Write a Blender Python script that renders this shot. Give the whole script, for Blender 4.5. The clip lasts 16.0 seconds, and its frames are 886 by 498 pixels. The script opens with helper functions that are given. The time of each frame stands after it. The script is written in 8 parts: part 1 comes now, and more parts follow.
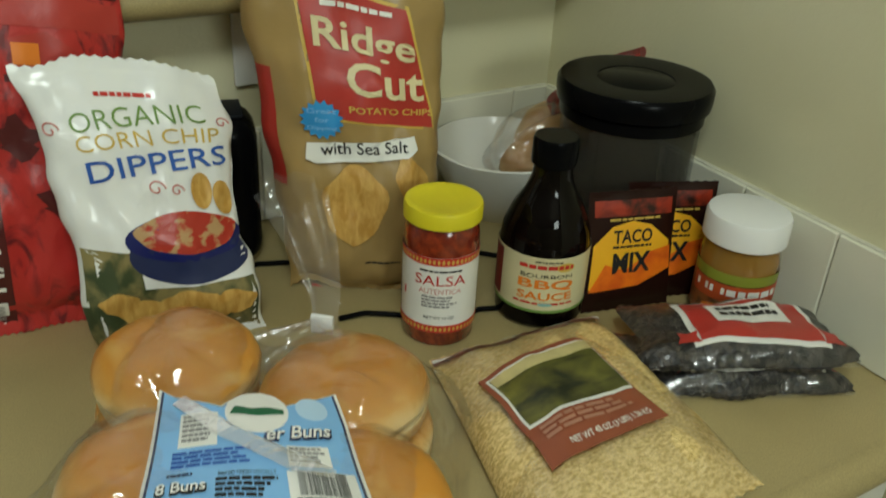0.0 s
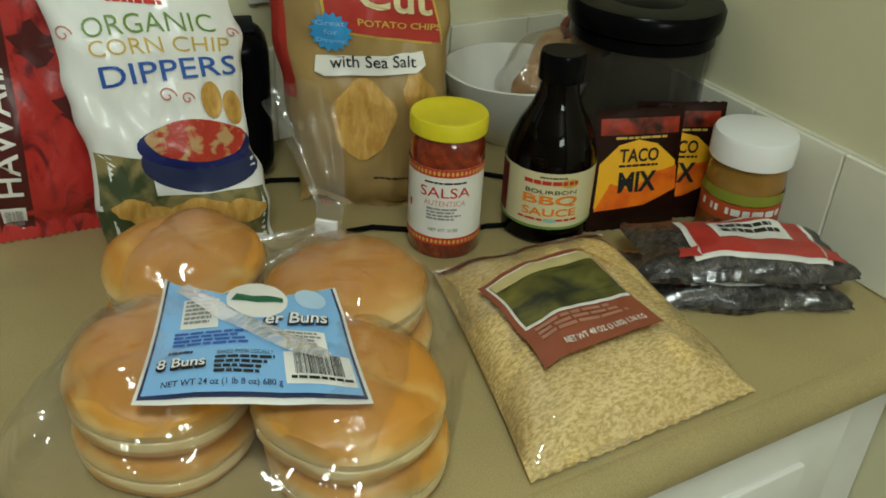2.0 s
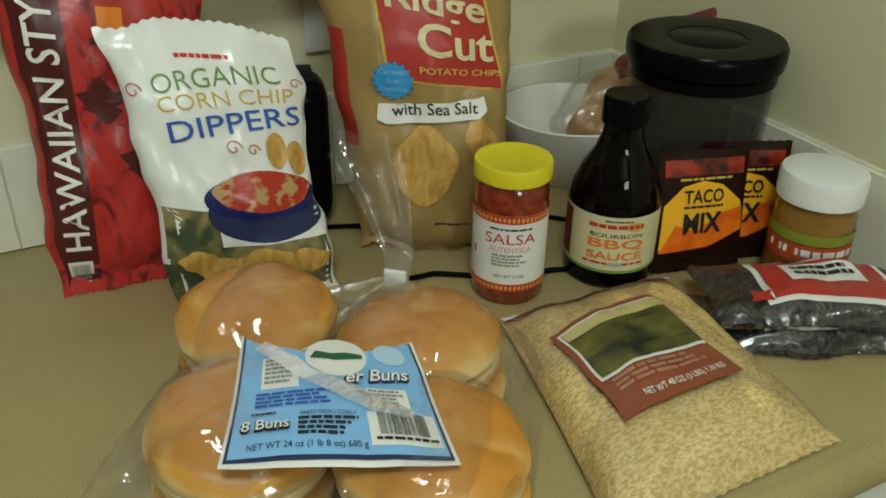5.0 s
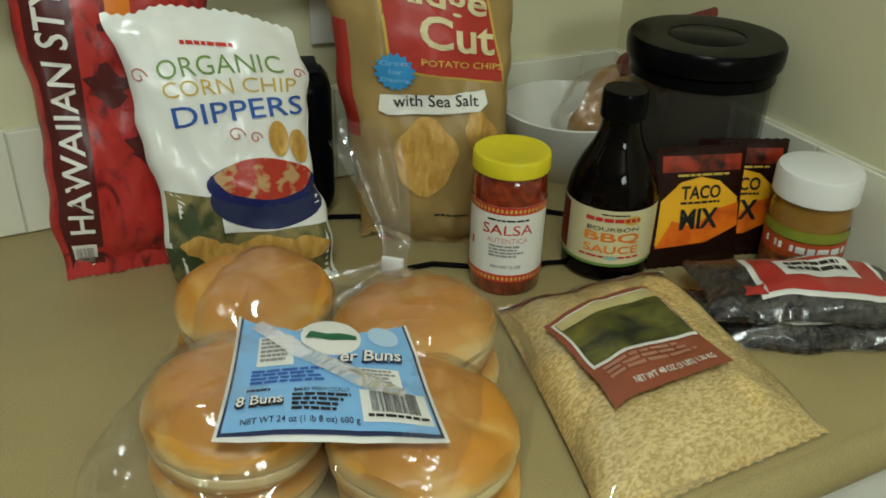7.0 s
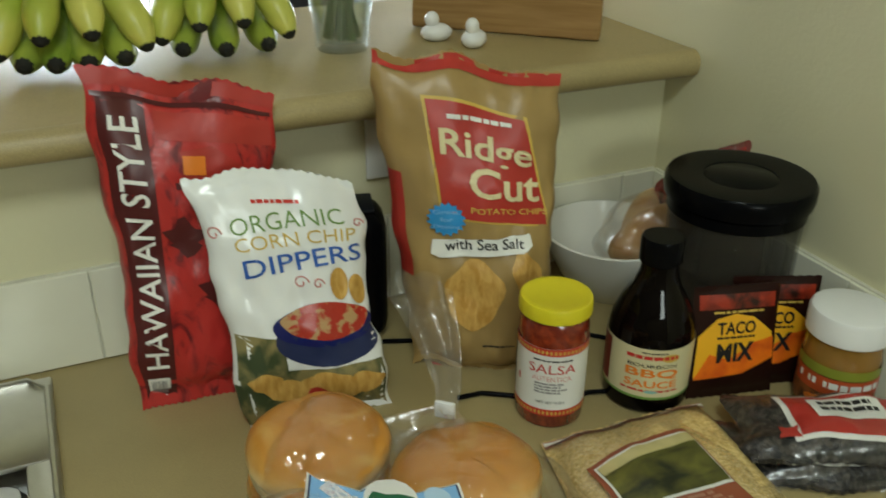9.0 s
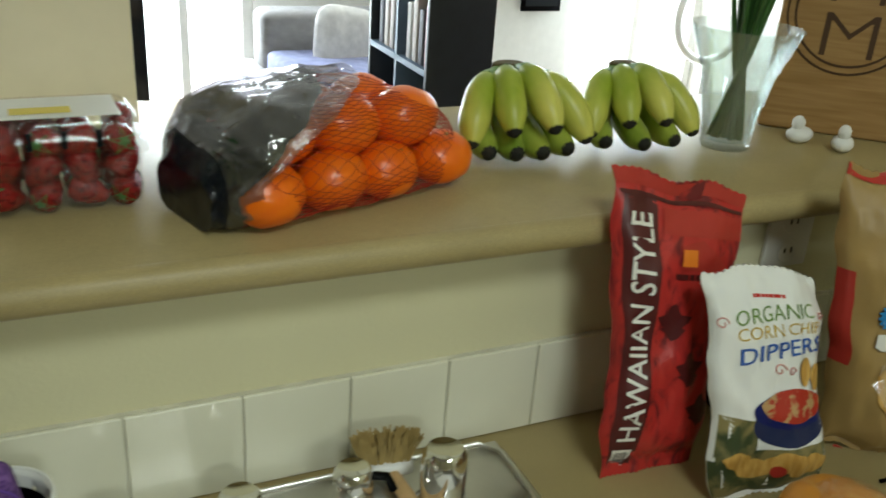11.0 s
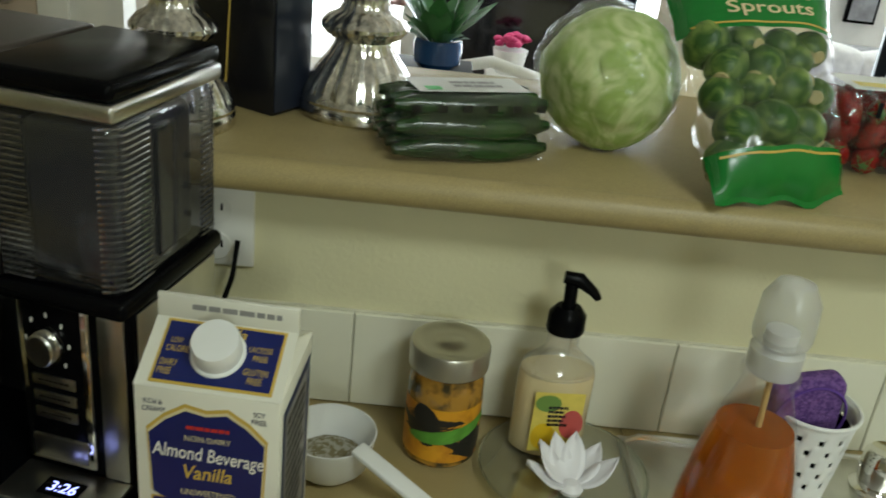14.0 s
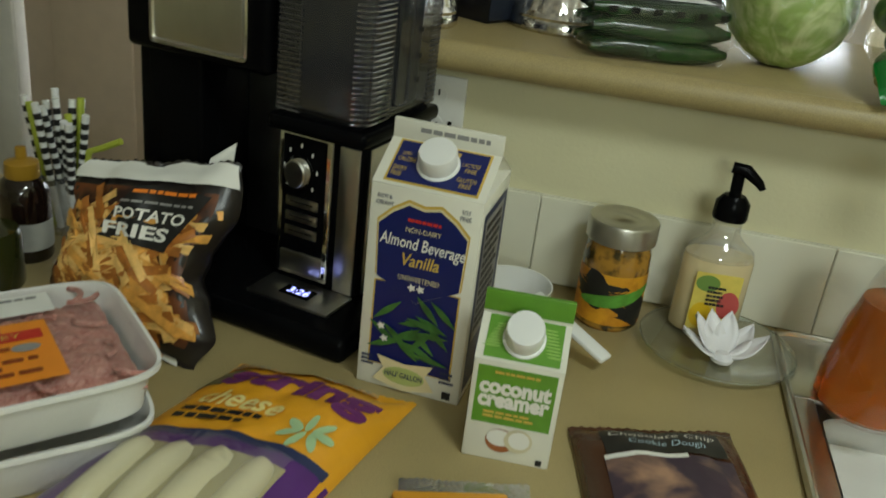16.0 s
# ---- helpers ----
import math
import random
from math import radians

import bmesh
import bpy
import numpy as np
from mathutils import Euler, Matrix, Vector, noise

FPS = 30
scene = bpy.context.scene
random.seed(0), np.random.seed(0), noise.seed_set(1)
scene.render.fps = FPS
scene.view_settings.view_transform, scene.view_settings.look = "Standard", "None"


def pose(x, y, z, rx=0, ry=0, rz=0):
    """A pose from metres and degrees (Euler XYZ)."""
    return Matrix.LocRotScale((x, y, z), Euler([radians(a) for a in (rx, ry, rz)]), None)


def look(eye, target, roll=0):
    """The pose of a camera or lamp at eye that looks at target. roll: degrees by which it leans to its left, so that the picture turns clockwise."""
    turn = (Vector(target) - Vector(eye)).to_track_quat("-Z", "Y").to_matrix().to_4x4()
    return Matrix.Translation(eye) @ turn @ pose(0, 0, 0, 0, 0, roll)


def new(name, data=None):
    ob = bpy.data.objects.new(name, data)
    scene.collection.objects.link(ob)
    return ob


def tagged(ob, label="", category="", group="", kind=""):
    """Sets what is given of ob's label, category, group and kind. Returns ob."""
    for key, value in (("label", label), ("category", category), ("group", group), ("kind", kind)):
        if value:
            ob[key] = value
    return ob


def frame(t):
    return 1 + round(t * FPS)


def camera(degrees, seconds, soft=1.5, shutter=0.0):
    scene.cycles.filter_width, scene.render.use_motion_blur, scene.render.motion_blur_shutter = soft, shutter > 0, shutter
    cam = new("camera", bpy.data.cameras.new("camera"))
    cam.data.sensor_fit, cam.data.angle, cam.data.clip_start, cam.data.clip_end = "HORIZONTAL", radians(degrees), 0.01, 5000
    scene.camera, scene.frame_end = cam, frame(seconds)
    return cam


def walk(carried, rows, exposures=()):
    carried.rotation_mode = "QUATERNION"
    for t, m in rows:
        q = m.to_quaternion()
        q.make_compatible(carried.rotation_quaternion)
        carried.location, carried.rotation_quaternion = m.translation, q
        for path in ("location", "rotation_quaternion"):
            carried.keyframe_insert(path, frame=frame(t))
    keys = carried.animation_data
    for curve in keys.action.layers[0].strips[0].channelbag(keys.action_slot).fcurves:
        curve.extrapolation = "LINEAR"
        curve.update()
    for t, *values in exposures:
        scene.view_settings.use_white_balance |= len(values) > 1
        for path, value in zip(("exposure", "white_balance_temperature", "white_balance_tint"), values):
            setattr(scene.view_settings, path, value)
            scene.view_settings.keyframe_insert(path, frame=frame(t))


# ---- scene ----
cam = camera(53.0, 16.0, soft=1.7, shutter=0.3)
PATH = [
    (0, (0.674, -0.841, 1.367), (1.612, 0.636, 0.398), 3.2),
    (0.5, (0.681, -0.884, 1.344), (1.543, 0.599, 0.315), 2.7),
    (1, (0.685, -0.899, 1.338), (1.552, 0.562, 0.283), 2.8),
    (1.5, (0.681, -0.893, 1.339), (1.546, 0.576, 0.294), 3.2),
    (2, (0.677, -0.878, 1.34), (1.541, 0.586, 0.287), 3.2),
    (2.5, (0.679, -0.87, 1.346), (1.555, 0.611, 0.326), 1.5),
    (3, (0.67, -0.848, 1.345), (1.522, 0.646, 0.325), 2.3),
    (3.5, (0.672, -0.84, 1.347), (1.499, 0.676, 0.338), 1.1),
    (4, (0.666, -0.849, 1.347), (1.526, 0.655, 0.349), 2.5),
    (4.2, (0.662, -0.852, 1.352), (1.484, 0.67, 0.349), 1.0),
    (6.5, (0.654, -0.849, 1.343), (1.46, 0.687, 0.347), 1.6),
    (7, (0.656, -0.868, 1.344), (1.464, 0.669, 0.351), 1.9),
    (7.5, (0.649, -0.889, 1.362), (1.517, 0.645, 0.416), 1.5),
    (8, (0.649, -0.888, 1.377), (1.52, 0.651, 0.443), 0.5),
    (8.2, (0.651, -0.883, 1.394), (1.52, 0.654, 0.455), 0.4),
    (10.3, (0.521, -0.804, 1.486), (1.011, 0.947, 0.654), 1.7),
    (10.5, (0.393, -0.766, 1.491), (1.053, 0.932, 0.666), 2.4),
    (11, (0.179, -0.718, 1.499), (0.971, 0.929, 0.687), 4.1),
    (11.5, (0.026, -0.713, 1.484), (0.817, 0.944, 0.691), 4.8),
    (12, (-0.046, -0.721, 1.488), (0.638, 0.99, 0.712), 5.6),
    (12.5, (-0.121, -0.733, 1.483), (0.388, 1.032, 0.692), 6.1),
    (13, (-0.184, -0.735, 1.469), (0.147, 1.072, 0.676), 6.4),
    (13.5, (-0.234, -0.754, 1.453), (-0.057, 1.068, 0.647), 6.6),
    (14, (-0.269, -0.775, 1.443), (-0.211, 1.048, 0.622), 6.5),
    (14.5, (-0.301, -0.797, 1.419), (-0.381, 1.023, 0.593), 6.5),
    (15, (-0.313, -0.828, 1.396), (-0.472, 0.976, 0.548), 6.5),
    (15.5, (-0.29, -0.872, 1.39), (-0.531, 0.925, 0.545), 5.2),
    (16, (-0.254, -0.96, 1.361), (-0.584, 0.837, 0.547), 6.8),
]
walk(cam, [(t, look(eye, target, roll)) for t, eye, target, roll in PATH], ((0, 0.0), (8.2, 0.0), (10.3, -0.20), (11.5, -0.18), (13.5, -0.06), (14.5, 0.0), (16, 0.0)))

# ---------------------------------------------------------------- world and lights
world = bpy.data.worlds.new("world")
scene.world = world
world.use_nodes = True
wn = world.node_tree
sky = wn.nodes.new("ShaderNodeTexSky")
sky.sky_type = "NISHITA"
sky.sun_disc = False
sky.sun_elevation = radians(50)
sky.sun_rotation = radians(160)
wn.links.new(sky.outputs[0], wn.nodes["Background"].inputs[0])
wn.nodes["Background"].inputs[1].default_value = 0.12


def area_lamp(name, m, sx, sy, power, color):
    d = bpy.data.lights.new(name, "AREA")
    d.shape, d.size, d.size_y, d.energy, d.color = "RECTANGLE", sx, sy, power, color
    ob = new(name, d)
    ob.matrix_world = m
    return ob


WARM, DAY = (0.88, 1.0, 0.94), (0.80, 0.93, 1.0)
area_lamp("kitchen_ceiling_lamp", look((0.45, -1.25, 2.40), (0.45, -1.25, 0)), 0.40, 0.40, 14.5, WARM)
# unseen fill light, added far behind the camera to brighten half wall and tiles
area_lamp("kitchen_back_fill", look((0.55, -3.40, 2.05), (0.40, 0, 0.9)), 0.7, 0.4, 16, WARM)
area_lamp("window_daylight", look((0.90, 3.93, 1.10), (0.3, 0, 1.2)), 0.58, 1.9, 72, DAY)
area_lamp("balcony_daylight", look((3.70, 3.85, 1.10), (0.8, 0, 1.2)), 0.9, 1.8, 85, DAY)


# ---------------------------------------------------------------- materials
def material(name, color, rough=0.5, metal=0.0, var=0.12, scale=18.0, grain=0.0, grain_scale=400.0, bump=0.0, bump_scale=60.0, coat=0.0, trans=0.0, ior=1.45, alpha=1.0, rand=0.0, sss=0.0, spec=0.5):
    """A principled material with two scales of colour variation and a bump."""
    m = bpy.data.materials.new(name)
    m.use_nodes = True
    nt = m.node_tree
    b = nt.nodes["Principled BSDF"]
    n, l = nt.nodes.new, nt.links.new
    co = n("ShaderNodeTexCoord")
    base = n("ShaderNodeRGB")
    base.outputs[0].default_value = (*color, 1)
    out = base.outputs[0]

    def vary(sock, amount, sc, detail):
        t = n("ShaderNodeTexNoise")
        t.inputs["Scale"].default_value = sc
        t.inputs["Detail"].default_value = detail
        l(co.outputs["Object"], t.inputs["Vector"])
        r = n("ShaderNodeMapRange")
        r.inputs["From Min"].default_value, r.inputs["From Max"].default_value = 0.3, 0.7
        r.inputs["To Min"].default_value, r.inputs["To Max"].default_value = 1 - amount, 1 + amount
        l(t.outputs["Fac"], r.inputs["Value"])
        h = n("ShaderNodeHueSaturation")
        l(r.outputs[0], h.inputs["Value"])
        l(sock, h.inputs["Color"])
        return h.outputs[0]

    if var:
        out = vary(out, var, scale, 4)
    if grain:
        out = vary(out, grain, grain_scale, 2)
    if rand:
        oi = n("ShaderNodeObjectInfo")
        r = n("ShaderNodeMapRange")
        r.inputs["To Min"].default_value, r.inputs["To Max"].default_value = 1 - rand, 1 + rand
        l(oi.outputs["Random"], r.inputs["Value"])
        h = n("ShaderNodeHueSaturation")
        l(r.outputs[0], h.inputs["Value"])
        l(out, h.inputs["Color"])
        out = h.outputs[0]
    l(out, b.inputs["Base Color"])
    b.inputs["Roughness"].default_value = rough
    b.inputs["Metallic"].default_value = metal
    b.inputs["IOR"].default_value = ior
    b.inputs["Specular IOR Level"].default_value = spec
    b.inputs["Coat Weight"].default_value = coat
    b.inputs["Transmission Weight"].default_value = trans
    b.inputs["Alpha"].default_value = alpha
    if sss:
        b.inputs["Subsurface Weight"].default_value = sss
        b.inputs["Subsurface Radius"].default_value = (0.01, 0.006, 0.003)
    if bump:
        t = n("ShaderNodeTexNoise")
        t.inputs["Scale"].default_value = bump_scale
        t.inputs["Detail"].default_value = 3
        t.inputs["Distortion"].default_value = 0.6
        l(co.outputs["Object"], t.inputs["Vector"])
        bp = n("ShaderNodeBump")
        bp.inputs["Strength"].default_value = bump
        bp.inputs["Distance"].default_value = 0.004
        l(t.outputs["Fac"], bp.inputs["Height"])
        l(bp.outputs[0], b.inputs["Normal"])
    return m


def film(name, gloss=0.14, tint=(1, 1, 1), rough=0.12, bump=0.5, bump_scale=35.0, haze=0.04):
    """Thin clear plastic: mostly see-through, with creased reflections and a little milky haze."""
    m = bpy.data.materials.new(name)
    m.use_nodes = True
    nt = m.node_tree
    nt.nodes.remove(nt.nodes["Principled BSDF"])
    n, l = nt.nodes.new, nt.links.new
    tr, gl, df = n("ShaderNodeBsdfTransparent"), n("ShaderNodeBsdfGlossy"), n("ShaderNodeBsdfDiffuse")
    tr.inputs[0].default_value = (*tint, 1)
    gl.inputs["Roughness"].default_value = rough
    df.inputs[0].default_value = (0.8, 0.8, 0.8, 1)
    co, t, bp = n("ShaderNodeTexCoord"), n("ShaderNodeTexNoise"), n("ShaderNodeBump")
    t.inputs["Scale"].default_value, t.inputs["Detail"].default_value, t.inputs["Distortion"].default_value = bump_scale, 2.5, 1.2
    l(co.outputs["Object"], t.inputs["Vector"])
    bp.inputs["Strength"].default_value, bp.inputs["Distance"].default_value = bump, 0.006
    l(t.outputs["Fac"], bp.inputs["Height"])
    l(bp.outputs[0], gl.inputs["Normal"])
    lw = n("ShaderNodeLayerWeight")
    lw.inputs["Blend"].default_value = 0.25
    l(bp.outputs[0], lw.inputs["Normal"])
    mr = n("ShaderNodeMapRange")
    mr.inputs["To Min"].default_value, mr.inputs["To Max"].default_value = gloss, min(1, gloss * 3.5)
    l(lw.outputs["Fresnel"], mr.inputs["Value"])
    mh, mx = n("ShaderNodeMixShader"), n("ShaderNodeMixShader")
    mh.inputs[0].default_value = haze
    l(tr.outputs[0], mh.inputs[1])
    l(df.outputs[0], mh.inputs[2])
    l(mr.outputs[0], mx.inputs[0])
    l(mh.outputs[0], mx.inputs[1])
    l(gl.outputs[0], mx.inputs[2])
    l(mx.outputs[0], nt.nodes["Material Output"].inputs[0])
    return m


def glow(name, color, strength):
    m = bpy.data.materials.new(name)
    m.use_nodes = True
    b = m.node_tree.nodes["Principled BSDF"]
    b.inputs["Base Color"].default_value = (*color, 1)
    b.inputs["Emission Color"].default_value = (*color, 1)
    b.inputs["Emission Strength"].default_value = strength
    return m


def patchy(name, c1, c2, scale, lo=0.45, hi=0.55, rough=0.4, bump=0.2, coat=0.0, detail=3.0, stretch=(1, 1, 1), distortion=0.4):
    """Two colours mixed by a noise pattern, for printed pictures, skins and mottled food."""
    m = material(name, c1, rough, var=0, bump=bump, bump_scale=scale * 1.5, coat=coat)
    nt = m.node_tree
    n, l = nt.nodes.new, nt.links.new
    co, mp, t = n("ShaderNodeTexCoord"), n("ShaderNodeMapping"), n("ShaderNodeTexNoise")
    mp.inputs["Scale"].default_value = stretch
    t.inputs["Scale"].default_value, t.inputs["Detail"].default_value, t.inputs["Distortion"].default_value = scale, detail, distortion
    l(co.outputs["Object"], mp.inputs["Vector"])
    l(mp.outputs[0], t.inputs["Vector"])
    r = n("ShaderNodeValToRGB")
    r.color_ramp.elements[0].position, r.color_ramp.elements[1].position = lo, hi
    r.color_ramp.elements[0].color, r.color_ramp.elements[1].color = (*c1, 1), (*c2, 1)
    l(t.outputs["Fac"], r.inputs[0])
    l(r.outputs[0], nt.nodes["Principled BSDF"].inputs["Base Color"])
    return m


COUNTER = material("beige_laminate", (0.375, 0.295, 0.135), 0.42, var=0.08, scale=9, grain=0.16, grain_scale=900, bump=0.03, bump_scale=500)
PAINT = material("cream_wall_paint", (0.68, 0.64, 0.42), 0.75, var=0.03, scale=3, bump=0.12, bump_scale=160)
TILE = material("white_glazed_tile", (0.76, 0.74, 0.60), 0.18, var=0.03, scale=12, bump=0.03, bump_scale=30, rand=0.03)
GROUT = material("pale_grout", (0.66, 0.64, 0.52), 0.9, var=0.1, scale=40)
WHITE_PAINT = material("white_paint", (0.78, 0.77, 0.73), 0.45, var=0.03)
FLOOR = material("floor_vinyl", (0.34, 0.29, 0.22), 0.5, var=0.12, scale=5)
CEIL = material("ceiling_paint", (0.78, 0.76, 0.68), 0.9, var=0.03)
STEEL = material("brushed_steel", (0.62, 0.61, 0.58), 0.28, 1.0, var=0.06, scale=30, bump=0.05, bump_scale=250)
CHROME = material("chrome", (0.78, 0.77, 0.75), 0.07, 1.0, var=0.02)
BLACK = material("black_plastic", (0.003, 0.003, 0.0034), 0.22, var=0.1, spec=0.07)
DARK = material("dark_charcoal_paint", (0.008, 0.009, 0.011), 0.5, var=0.1, spec=0.15)
WHITE = material("white_plastic", (0.80, 0.80, 0.78), 0.35, var=0.02)
PAPER = material("white_print", (0.78, 0.77, 0.72), 0.4, var=0.03, bump=0.04, bump_scale=70)
BLUE_LBL = material("light_blue_print", (0.22, 0.47, 0.78), 0.3, var=0.04, bump=0.05, bump_scale=60)
NAVY = material("navy_print", (0.005, 0.012, 0.11), 0.35, var=0.06)
NAVY_INK = material("navy_ink", (0.02, 0.03, 0.09), 0.4, var=0)
BLACK_INK = material("black_ink", (0.015, 0.014, 0.013), 0.45, var=0)
GREY_INK = material("grey_ink", (0.28, 0.27, 0.26), 0.5, var=0)
WHITE_INK = material("white_ink", (0.80, 0.78, 0.72), 0.45, var=0)
CREAM_INK = material("cream_ink", (0.72, 0.62, 0.36), 0.45, var=0)
GOLD_INK = material("gold_ink", (0.62, 0.42, 0.08), 0.4, var=0)
RED_INK = material("red_ink", (0.55, 0.03, 0.02), 0.4, var=0)
ORANGE_INK = material("orange_ink", (0.80, 0.22, 0.02), 0.4, var=0)
GREEN_INK = material("green_ink", (0.16, 0.28, 0.06), 0.4, var=0)
BLUE_INK = material("blue_ink", (0.03, 0.11, 0.42), 0.4, var=0)
PURPLE_INK = material("purple_ink", (0.16, 0.03, 0.14), 0.4, var=0)
CLEAR = film("clear_bag_film", gloss=0.10, haze=0.02)
CLEAR_STIFF = film("clear_clamshell_plastic", gloss=0.045, rough=0.05, bump=0.15, bump_scale=20, haze=0.006)
GLASS = material("clear_glass", (0.95, 0.97, 0.95), 0.02, var=0, trans=1.0)


# ---------------------------------------------------------------- builders
def thing(name, m, label, category, group="", kind=""):
    ob = new(name)
    ob.empty_display_size = 0.02
    ob.matrix_world = m
    return tagged(ob, label, category, group, kind)


def part(name, bm, mat, parent=None, label="", smooth=True):
    me = bpy.data.meshes.new(name)
    if isinstance(bm, tuple):
        me.from_pydata(*bm)
    else:
        bm.to_mesh(me)
        bm.free()
    me.materials.append(mat)
    if smooth:
        me.polygons.foreach_set("use_smooth", [True] * len(me.polygons))
        me.set_sharp_from_angle(angle=radians(40))
    ob = new(name, me)
    ob.parent = parent
    return tagged(ob, label)


def box(sx, sy, sz, bevel=0.0, at=(0, 0, 0), seg=2, rot=None):
    """A bevelled box that stands on z = 0 of its place."""
    bm = bmesh.new()
    bmesh.ops.create_cube(bm, size=1)
    bmesh.ops.scale(bm, vec=(sx, sy, sz), verts=bm.verts)
    if bevel:
        bmesh.ops.bevel(bm, geom=bm.edges[:], offset=bevel, segments=seg, profile=0.5, affect="EDGES")
    bmesh.ops.translate(bm, vec=(0, 0, sz / 2), verts=bm.verts)
    if rot:
        bmesh.ops.rotate(bm, cent=(0, 0, 0), matrix=rot, verts=bm.verts)
    bmesh.ops.translate(bm, vec=at, verts=bm.verts)
    return bm


def slab(x0, x1, y0, y1, z0, z1, bevel=0.0, seg=2):
    return box(x1 - x0, y1 - y0, z1 - z0, bevel, ((x0 + x1) / 2, (y0 + y1) / 2, z0), seg)


def merge(*bms):
    out = bmesh.new()
    for b in bms:
        me = bpy.data.meshes.new("tmp")
        b.to_mesh(me)
        b.free()
        out.from_mesh(me)
        bpy.data.meshes.remove(me)
    return out


def moved(bm, m):
    bmesh.ops.transform(bm, matrix=m, verts=bm.verts)
    return bm


def lathe(profile, n=40, at=(0, 0, 0), sx=1.0, sy=1.0):
    """A turned solid from (radius, height) pairs."""
    verts, faces = [], []
    for r, z in profile:
        for k in range(n):
            a = 2 * math.pi * k / n
            verts.append((at[0] + sx * r * math.cos(a), at[1] + sy * r * math.sin(a), at[2] + z))
    for i in range(len(profile) - 1):
        for k in range(n):
            j = (k + 1) % n
            faces.append((i * n + k, i * n + j, (i + 1) * n + j, (i + 1) * n + k))
    if profile[0][0] > 1e-5:
        faces.append(tuple(range(n))[::-1])
    if profile[-1][0] > 1e-5:
        faces.append(tuple((len(profile) - 1) * n + k for k in range(n)))
    bm = bmesh.new()
    me = bpy.data.meshes.new("tmp")
    me.from_pydata(verts, [], faces)
    bm.from_mesh(me)
    bpy.data.meshes.remove(me)
    bmesh.ops.remove_doubles(bm, verts=bm.verts, dist=1e-5)
    return bm


def tube(points, radius, n=8, taper=None, closed_ends=True):
    """A round tube along points; radius may taper to the second value."""
    pts = [Vector(p) for p in points]
    verts, faces = [], []
    ref = Vector((0.123, 0.456, 0.88)).normalized()
    for i, p in enumerate(pts):
        d = (pts[min(i + 1, len(pts) - 1)] - pts[max(i - 1, 0)]).normalized()
        a = d.cross(ref).normalized()
        b = d.cross(a)
        r = radius if taper is None else (taper[i] if isinstance(taper, (list, tuple)) else radius + (taper - radius) * i / (len(pts) - 1))
        for k in range(n):
            t = 2 * math.pi * k / n
            verts.append(p + r * (math.cos(t) * a + math.sin(t) * b))
    for i in range(len(pts) - 1):
        for k in range(n):
            j = (k + 1) % n
            faces.append((i * n + k, i * n + j, (i + 1) * n + j, (i + 1) * n + k))
    if closed_ends:
        faces.append(tuple(range(n))[::-1])
        faces.append(tuple((len(pts) - 1) * n + k for k in range(n)))
    return ([tuple(v) for v in verts], [], faces)


def blob(rx, ry, rz, at=(0, 0, 0), sub=3, rough=0.0, freq=20.0, seed=0, flat=None):
    bm = bmesh.new()
    bmesh.ops.create_icosphere(bm, subdivisions=sub, radius=1)
    for v in bm.verts:
        p = v.co.copy()
        q = Vector((p.x * rx, p.y * ry, p.z * rz))
        if rough:
            q += p * rough * noise.noise(q * freq + Vector((seed * 3.1, seed * 1.7, 0)))
        if flat is not None and q.z < flat:
            q.z = flat
        v.co = q + Vector(at)
    return bm


